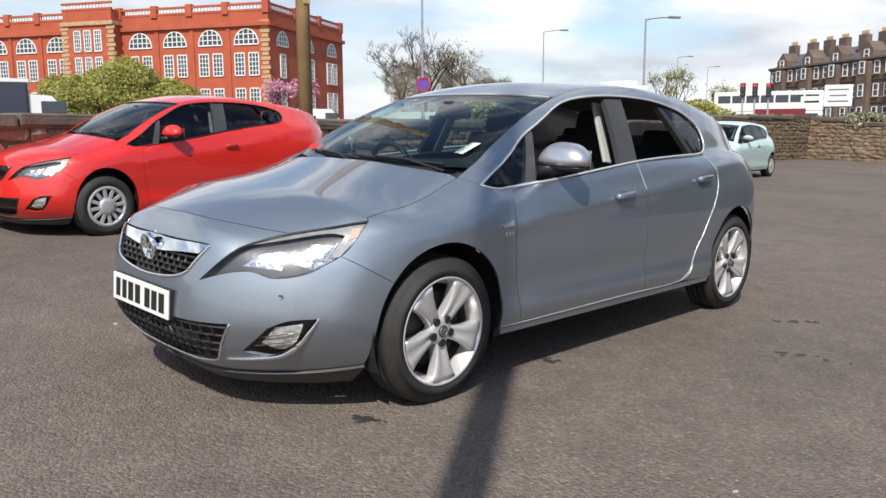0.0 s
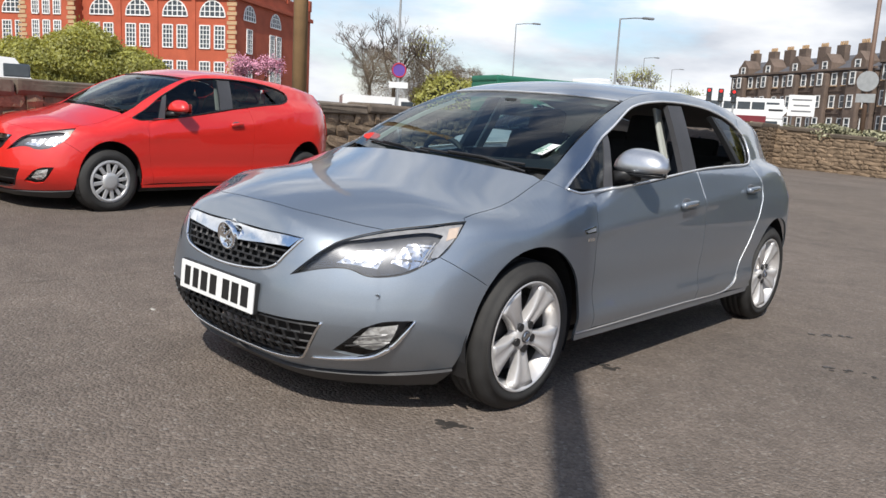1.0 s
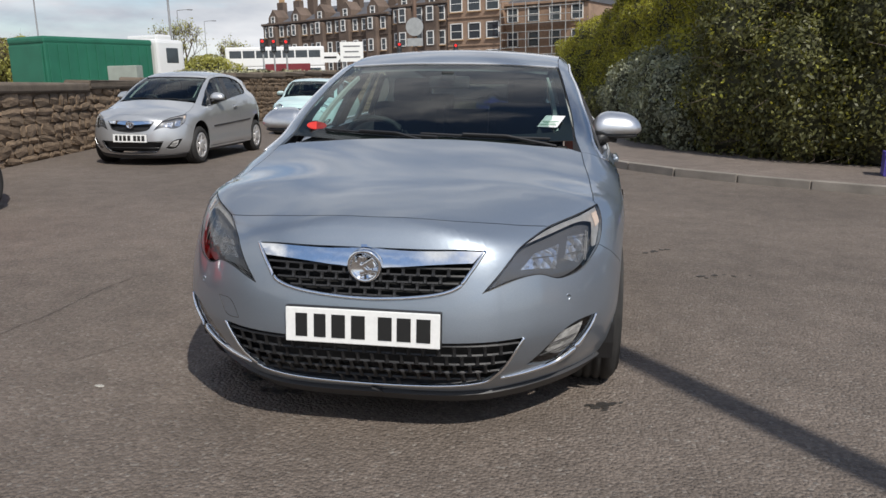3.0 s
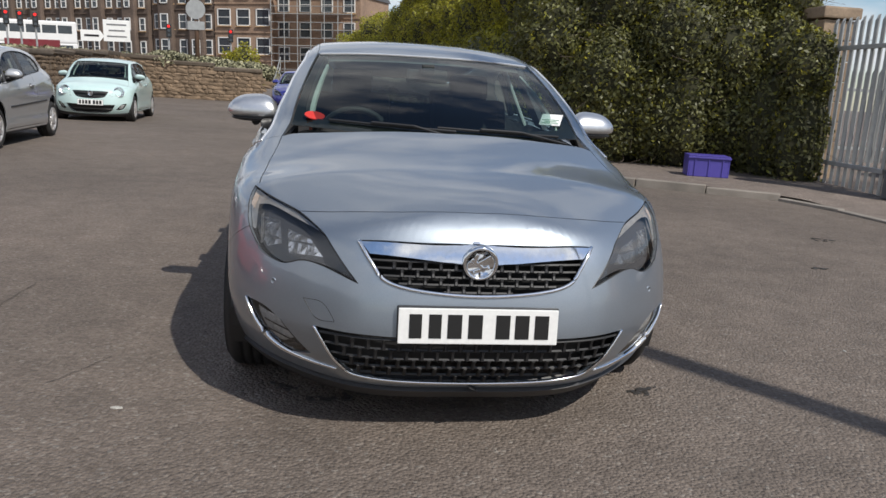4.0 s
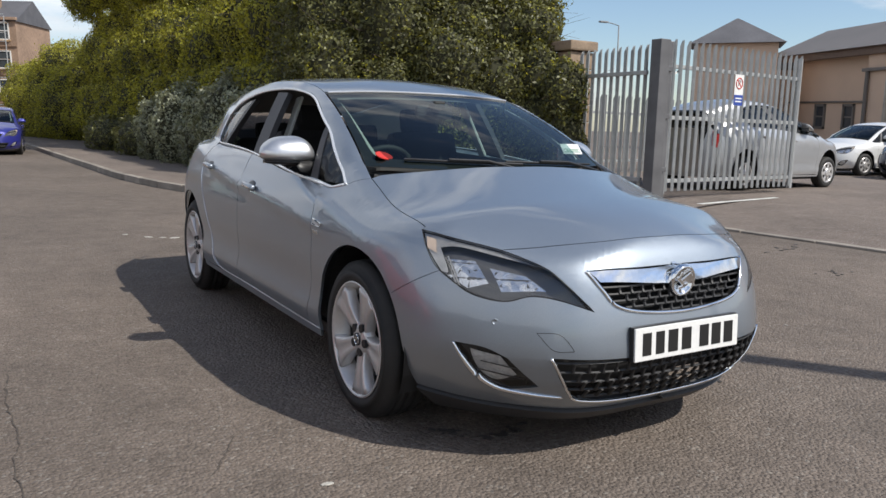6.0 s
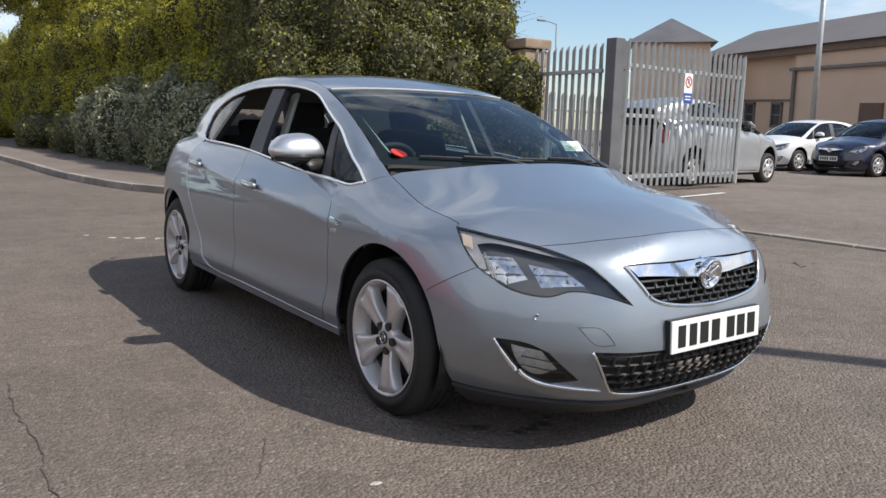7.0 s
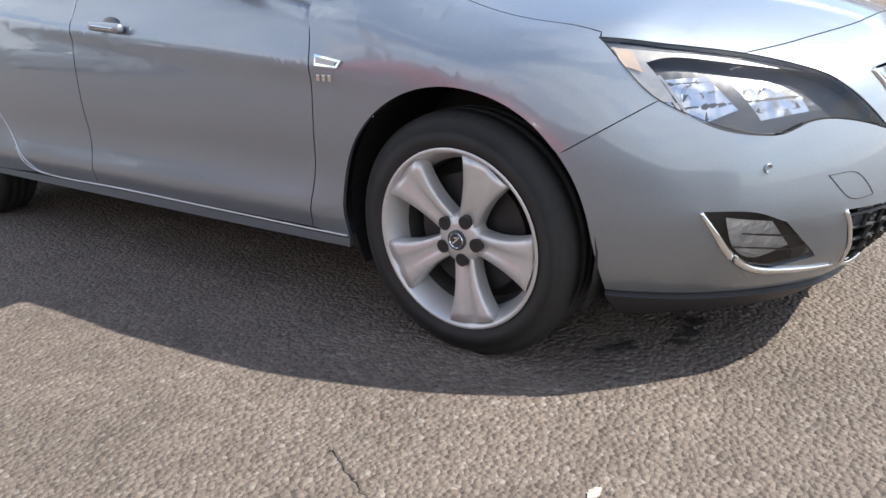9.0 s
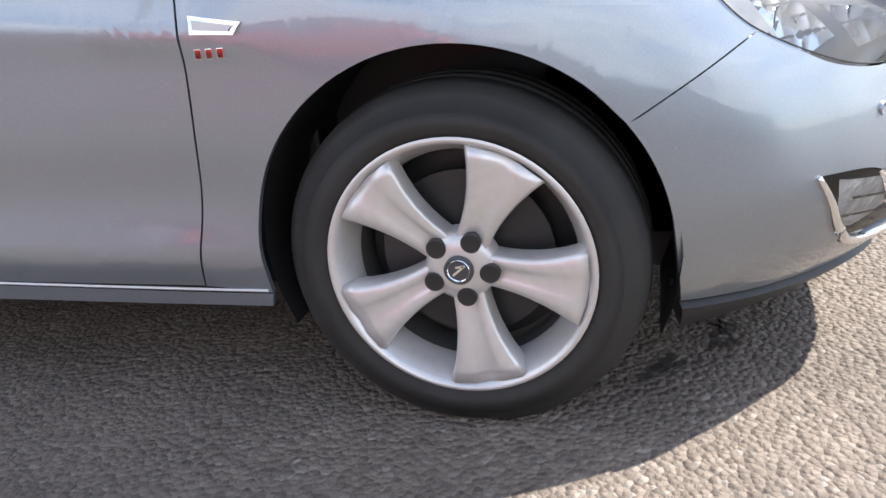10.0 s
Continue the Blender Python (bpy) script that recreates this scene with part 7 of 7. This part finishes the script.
    for nm, size, at in (("floor_pan", (1.5, 2.0, 0.05), (0, 0, 0.2)), ("engine_tray", (1.1, 0.6, 0.35), (0, -1.75, 0.42)), ("bulkhead", (1.3, 0.05, 0.6), (0, -1.0, 0.55)), ("spare_well", (1.08, 0.9, 0.3), (0, 1.5, 0.4))):
        bm = boxed(size, pose(*at), 0.01)
        for v in bm.verts:
            v.co = W(v.co)
        part(nm, bm, black, car)
    for x in (-0.74, 0.74):
        bm = boxed((0.03, 1.9, 0.62), pose(x, 0.05, 0.56), 0.01)
        for v in bm.verts:
            v.co = W(v.co)
        part("door_card", bm, CABIN, car)
    bm = lay(upp, [[(0.0, None, 1.325), (0.52, None, 1.31)], [(0.52, None, 1.31), (0.55, 0.4, None), (0.5, 1.2, None), (0.42, 1.7, None)], [(0.42, 1.7, None), (0.0, 1.75, None)], [(0.0, 1.75, None), (0.0, None, 1.325)]], ABOVE, 0.15, sink=0.03, both=True, warp=warp, fine=0.1)
    part("headlining", bm, HEADLINER, car)
    if seats:
        bm = boxed((1.3, 0.46, 0.2), pose(0, -0.8, 0.84, -6), 0.05)
        box(bm, (0.36, 0.2, 0.09), pose(-0.36, -0.72, 0.925), 0.03)
        box(bm, (0.3, 0.3, 0.4), pose(0, -0.6, 0.6), 0.04)
        for v in bm.verts:
            v.co = W(v.co)
        part("dashboard", bm, CABIN, car, "dark plastic dashboard", smooth=False)
        bm = bmesh.new()
        tube(bm, [W(Vector((-0.37 + 0.185 * math.cos(a), -0.53 - 0.075 * math.sin(a), 0.885 + 0.165 * math.sin(a)))) for a in np.linspace(0, 2 * math.pi, 33)], 0.016, 8, cap=False)
        sw = part("steering_wheel", bm, CABIN, car, "black steering wheel", smooth=True)
        part("wheel_boss", boxed((0.16, 0.06, 0.1), Matrix.Translation(W(Vector((-0.37, -0.545, 0.88)))) @ pose(0, 0, 0, -22), 0.03), CABIN, sw)
        part("wheel_crossbar", boxed((0.34, 0.025, 0.04), Matrix.Translation(W(Vector((-0.37, -0.535, 0.885)))) @ pose(0, 0, 0, -22), 0.01), CABIN, sw)
        for x in (-0.37, 0.37):
            st = part("front_seat", boxed((0.5, 0.5, 0.16), Matrix.Translation(W(Vector((x, -0.02, 0.52)))) @ pose(0, 0, 0, 8), 0.05), SEATCLOTH, car, "dark cloth front seat")
            part("backrest", boxed((0.48, 0.14, 0.62), Matrix.Translation(W(Vector((x, 0.3, 0.82)))) @ pose(0, 0, 0, -18), 0.06), SEATCLOTH, st)
            part("headrest", boxed((0.25, 0.1, 0.17), Matrix.Translation(W(Vector((x, 0.42, 1.185)))) @ pose(0, 0, 0, -14), 0.045), SEATCLOTH, st)
        st = part("rear_seat", boxed((1.24, 0.5, 0.16), Matrix.Translation(W(Vector((0, 0.82, 0.52)))) @ pose(0, 0, 0, 8), 0.05), SEATCLOTH, car, "dark cloth rear bench")
        part("backrest", boxed((1.2, 0.14, 0.56), Matrix.Translation(W(Vector((0, 1.15, 0.78)))) @ pose(0, 0, 0, -22), 0.05), SEATCLOTH, st)
        for x in (-0.34, 0.34):
            part("headrest", boxed((0.25, 0.09, 0.14), Matrix.Translation(W(Vector((x, 1.24, 1.09)))) @ pose(0, 0, 0, -18), 0.04), SEATCLOTH, st)
        for sgn in (-1, 1):
            part("inner_pillar_trim", boxed((0.02, 0.07, 0.36), Matrix.Translation(W(Vector((sgn * 0.61, 0.13, 1.14)))) @ pose(0, 0, 0, -9, sgn * -23), 0.008), PILLARTRIM, car)
        bm = boxed((0.22, 0.035, 0.07), Matrix.Translation(W(Vector((0, -0.42, 1.235)))), 0.015)
        rv = part("interior_mirror", bm, CABIN, car, "black interior mirror")
        part("sensor_pod", boxed((0.07, 0.06, 0.05), Matrix.Translation(W(Vector((0, -0.46, 1.27)))), 0.012), CABIN, rv)
    # ---- wheels
    for sx, sy, nm in ((1, -1, "front_wheel"), (-1, -1, "front_wheel"), (1, 1, "rear_wheel"), (-1, 1, "rear_wheel")):
        c = W(Vector((sx * 0.775, sy * AXLE, HUBZ)))
        c.z = wheel_r - 0.0105
        build_wheel(car, nm, Matrix.Translation(c) @ (pose(0, 0, 0, 0, 0, 0) if sx > 0 else pose(0, 0, 0, 0, 0, 180)), wheel_r, rim_r, 0.205, alloy, wheel, turn=46.0 if sx < 0 else 38.0, bolts=near)
    return car


hero = build_car("parked_hatchback", "silver-blue five-door hatchback with open side windows, parked on tarmac", pose(0, 0, 0), SILVER, near=True, open_windows=True)

# stickers on the inside of the screen
for nm, lab, cx, cz, w, h, mt in (("screen_sticker", "red sticker low on the windscreen", -0.566, 1.025, 0.095, 0.07, LABELRED), ("permit_label", "white parking permit low on the windscreen", 0.56, 1.06, 0.1, 0.105, WHITE)):
    c0 = solve_key(HATCH.upper, (abs(cx), None, cz))
    mm = Matrix.Translation((cx, c0.y + 0.012, cz)) @ pose(0, 0, 0, -62, 0, 24 if cx < 0 else -24)
    st = empty(nm, lab, "sticker", mm)
    bm = boxed((w, 0.003, h), None, 0.001)
    if mt is LABELRED:
        bm = prism(bmesh.new(), [(w / 2 * math.cos(a), h / 2 * math.sin(a)) for a in np.linspace(0, 2 * math.pi, 25)[:-1]], -0.002, 0.002, Matrix(((1, 0, 0, 0), (0, 0, 1, 0), (0, 1, 0, 0), (0, 0, 0, 1))))
    part("sheet", bm, mt, st)
    if mt is WHITE:
        part("print_panel", boxed((w * 0.86, 0.002, h * 0.42), pose(0, -0.003, -h * 0.2)), WHITE, st)
        for k in range(3):
            part("text_bar", boxed((w * (0.8 - 0.2 * (k == 1)), 0.002, 0.005), pose(0, -0.0042, -0.036 + 0.014 * k)), LABELGREEN, st)
# ---------------------------------------------------------------- the other vehicles
def bend(width, height, wb, front, back, hub=0.3, flat_nose=0.0, cabin=0.0):
    """A bending of the hatchback: overall width, height, wheelbase and overhangs; cabin lengthens the roof rearwards."""
    sx = width / 1.808

    def w(p):
        y = float(np.interp(p.y, [-2.25, -1.3425, 1.3425, 2.15], [-wb / 2 - front, -wb / 2, wb / 2, wb / 2 + back]))
        z = float(np.interp(p.z, [0, 0.318, 0.95, 1.44], [0, hub, hub + (height - hub) * 0.56, height]))
        y += cabin * max(p.z - 0.95, 0) * 2.0
        return Vector((p.x * sx, y, z))

    return w


def wedge(base, rise):
    """The same with a waistline that climbs towards the tail, so that the rear side window tapers."""

    def w(p):
        up = rise * min(max((p.y + 0.7) / 1.8, 0), 1) * float(np.interp(p.z, [0.5, 1.04, 1.4], [0, 1, 0]))
        return base(Vector((p.x, p.y, p.z + up)))

    return w


def upright(base):
    """The same with an upright screen and tailgate under a flat roof."""

    def w(p):
        k = max(p.z - 0.95, 0)
        q = Vector((p.x * (1 + 0.12 * k), p.y + k * float(np.interp(p.y, [-1.1, -0.2, 0.9, 1.8], [-0.85, -0.65, 0.1, 0.6])), p.z))
        if p.z > 1.2:
            q.z += 0.5 * (p.z - 1.2) * max(abs(p.y - 0.4) - 0.6, 0)
        return base(q)

    return w


build_car("parked_hatchback", "bright red three-door hatchback beside the stone wall", pose(-5.43, 0.525, 0, 0, 0, 6.2), REDPAINT, warp=wedge(bend(1.70, 1.41, 2.489, 0.76, 0.64, 0.295), 0.13), three_door=True, alloy=TRIM, wheel="trim", chrome=False, wheel_r=0.295, rim_r=0.195, step=0.05)
build_car("parked_hatchback", "silver three-door hatchback with tinted windows and a black rubbing strip", pose(-5.85, 7.95, 0, 0, 0, 3), SILVER2, warp=wedge(bend(1.64, 1.42, 2.49, 0.70, 0.60, 0.29), 0.05), three_door=True, alloy=ALLOY, wheel="seven", chrome=False, wheel_r=0.29, rim_r=0.19, rub_strip=True)
build_car("parked_hatchback", "pale mint small hatchback with round lamps and a black grille", pose(-5.85, 15.2, 0, 0, 0, 4), MINT, warp=upright(bend(1.68, 1.38, 2.467, 0.62, 0.55, 0.29)), three_door=True, wheel="seven", chrome=False, wheel_r=0.29, rim_r=0.19, bar=BLACKPL, round_lamps=True)
build_car("parked_hatchback", "deep blue hatchback parked at the end of the yard", pose(-1.69, 24.2, 0, 0, 0, -4), BLUEPAINT, warp=bend(1.69, 1.44, 2.57, 0.80, 0.75, 0.29), wheel="seven", chrome=False, wheel_r=0.29, rim_r=0.19, bar=BLUEPAINT)
yardz = 0.15
build_car("parked_people_carrier", "silver people carrier parked inside the gate", pose(11.1, 6.1, yardz, 0, 0, 93), SILVER2, warp=bend(1.74, 1.66, 2.69, 0.85, 0.80, 0.31, cabin=0.55), wheel="seven", chrome=False, wheel_r=0.31, rim_r=0.2)
ROW = (-98.0, YARD)
build_car("parked_hatchback", "navy-blue hatchback with a chrome grille bar, in the inner yard", pose(19.1, 6.25, ROW[1], 0, 0, ROW[0]), NAVY, warp=bend(1.71, 1.48, 2.51, 0.8, 0.68, 0.3), wheel="seven", chrome=False, wheel_r=0.3, rim_r=0.2)
build_car("parked_hatchback", "white hatchback in the inner yard", pose(19.4, 8.5, ROW[1], 0, 0, ROW[0]), WHITEPAINT, warp=bend(1.75, 1.45, 2.6, 0.8, 0.75, 0.3), wheel="seven", chrome=False, wheel_r=0.3, rim_r=0.2, bar=BLACKPL)
build_car("parked_hatchback", "white small hatchback with a black grille, in the inner yard", pose(18.8, 3.6, ROW[1], 0, 0, ROW[0]), WHITEPAINT, warp=upright(bend(1.68, 1.38, 2.467, 0.62, 0.55, 0.29)), three_door=True, wheel="seven", chrome=False, wheel_r=0.29, rim_r=0.19, bar=BLACKPL, seats=False, round_lamps=True)
build_car("parked_hatchback", "silver hatchback at the end of the row in the inner yard", pose(18.5, 0.6, ROW[1], 0, 0, ROW[0]), SILVER2, warp=bend(1.74, 1.46, 2.55, 0.8, 0.7, 0.3), wheel="seven", chrome=False, wheel_r=0.3, rim_r=0.2, seats=False)

TARP = mat("green_tarpaulin", (0.02, 0.14, 0.085), 0.6, var=0.15, scale=1.2)
lorry = empty("tipper_lorry", "green-sheeted lorry with a white cab beyond the wall", "lorry", stand(-22.1, 30.6, 0.1, 72))
part("body", boxed((6.0, 2.4, 1.9), pose(-0.4, 0, 1.95), 0.06), TARP, lorry)
part("tailgate", boxed((0.08, 2.2, 1.7), pose(-3.45, 0, 1.9), 0.02), TARP, lorry)
part("sheet", boxed((6.1, 2.45, 0.3), pose(-0.4, 0, 2.98), 0.1), TARP, lorry)
for k in range(12):
    part("side_rib", boxed((0.1, 0.08, 1.8), pose(-3.2 + 0.5 * k, -1.22, 1.9), 0.02), TARP, lorry)
part("chassis", boxed((8.2, 1.2, 0.3), pose(0.5, 0, 0.75), 0.03), BLACKPL, lorry)
cab = part("cab", boxed((1.9, 2.4, 2.5), pose(3.85, 0, 1.95), 0.18), WHITEPAINT, lorry)
part("cab_window", boxed((0.8, 0.03, 0.75), pose(3.95, -1.2, 2.4), 0.02), PANE, cab)
part("wind_deflector", boxed((1.0, 2.2, 0.5), pose(3.6, 0, 3.2), 0.12), WHITEPAINT, cab)
for x in (-2.4, -1.3, 3.8):
    for y in (-1.0, 1.0):
        bm = bmesh.new()
        lathe(bm, [(-0.15, 0.2), (-0.15, 0.48), (0.15, 0.48), (0.15, 0.2), (0.1, 0.0001)], 20)
        part("wheel", bm, RUBBER, lorry, m=pose(x, y, 0.48, 0, 0, -90 if y < 0 else 90))
cabinet = tagged(link("street_cabinet", boxed((1.3, 0.5, 1.9), None, 0.03), mat("grey_green_cabinet", (0.30, 0.33, 0.29), 0.5), None, stand(-17.6, 25.8, 0.95)), "pale grey-green street cabinet beside the road", "cabinet")
van = empty("box_van", "white-cab van with a dark blue box body", "van", stand(-31.1, 4.95, -0.6, 72))
part("box_body", boxed((5.0, 2.2, 2.1), pose(-0.6, 0, 1.75), 0.05), NAVY, van)
part("box_rim", boxed((5.1, 2.25, 0.14), pose(-0.6, 0, 2.85), 0.03), WHITEPAINT, van)
bm = prism(bmesh.new(), [(1.9, 0.4), (4.3, 0.4), (4.2, 1.2), (3.3, 1.5), (2.7, 2.3), (1.9, 2.35)], -1.0, 1.0, Matrix(((1, 0, 0, 0), (0, 0, 1, 0), (0, 1, 0, 0), (0, 0, 0, 1))))
vc = part("cab", bm, WHITEPAINT, van)
part("cab_window", boxed((0.9, 2.04, 0.5), pose(2.75, 0, 1.85), 0.05), PANE, vc)
bm = bmesh.new()
bmesh.ops.create_cone(bm, cap_ends=True, segments=28, radius1=0.5, radius2=0.5, depth=0.02, matrix=pose(-1.5, -1.115, 1.55, 90))
part("round_emblem", bm, LABELGREEN, van)
for x in (-2.0, 3.2):
    for y in (-0.9, 0.9):
        part("wheel", lathe(bmesh.new(), [(-0.12, 0.1), (-0.12, 0.36), (0.12, 0.36), (0.12, 0.1), (0.08, 0.0001)], 18), RUBBER, van, m=pose(x, y, 0.36, 0, 0, -90 if y < 0 else 90))


def white_van(x, y, rz, label):
    v = empty("panel_van", label, "van", stand(x, y, -0.3, rz))
    bm = prism(bmesh.new(), [(-2.4, 0.35), (2.5, 0.35), (2.45, 1.0), (1.75, 1.25), (1.2, 1.95), (-2.3, 2.0), (-2.4, 1.9)], -0.95, 0.95, Matrix(((1, 0, 0, 0), (0, 0, 1, 0), (0, 1, 0, 0), (0, 0, 0, 1))))
    part("body", bm, WHITEPAINT, v)
    part("side_window", boxed((0.7, 1.94, 0.42), pose(1.2, 0, 1.55), 0.05), PANE, v)
    part("lettering_bar", boxed((1.9, 0.01, 0.16), pose(-0.6, -0.958, 1.5)), BLACKPL, v)
    for wx in (-1.6, 1.6):
        for wy in (-0.85, 0.85):
            part("wheel", lathe(bmesh.new(), [(-0.11, 0.1), (-0.11, 0.33), (0.11, 0.33), (0.11, 0.1), (0.08, 0.0001)], 18), RUBBER, v, m=pose(wx, wy, 0.33, 0, 0, -90 if wy < 0 else 90))


white_van(-33.5, 22.2, 55, "white panel van on the road beyond the wall")
white_van(-30.0, 26.8, 55, "white panel van with dark lettering beyond the wall")
tagged(link("road", boxed((90, 9, 1.1), pose(0, 0, 0.0), 0.1), TARMAC, None, stand(-31.0, 74.4, 0.0, 20)), "raised tarmac road beyond the end wall", "road", kind="structure")
bus = empty("double_decker_bus", "white and maroon double-decker bus on the road", "bus", stand(-29.8, 74.8, 0.55, 20))
MAROON = mat("maroon_paint", (0.16, 0.012, 0.02), 0.35, coat=0.5)
part("lower_deck", boxed((10, 2.4, 1.9), pose(0, 0, 1.45), 0.1), WHITEPAINT, bus)
part("upper_deck", boxed((10, 2.4, 2.0), pose(0, 0, 3.4), 0.16), WHITEPAINT, bus)
part("maroon_sweep", boxed((4.6, 2.44, 1.0), pose(1.2, 0, 2.2), 0.05), MAROON, bus)
for k in range(7):
    part("upper_window", boxed((1.2, 2.43, 0.75), pose(-4.0 + 1.33 * k, 0, 3.65), 0.04), PANE, bus)
    part("lower_window", boxed((1.2, 2.43, 0.75), pose(-4.0 + 1.33 * k, 0, 1.85), 0.04), PANE, bus)
for x in (-3.2, 3.4):
    for y in (-1.0, 1.0):
        part("wheel", lathe(bmesh.new(), [(-0.15, 0.15), (-0.15, 0.48), (0.15, 0.48), (0.15, 0.15), (0.1, 0.0001)], 20), RUBBER, bus, m=pose(x, y, 0.48, 0, 0, -90 if y < 0 else 90))
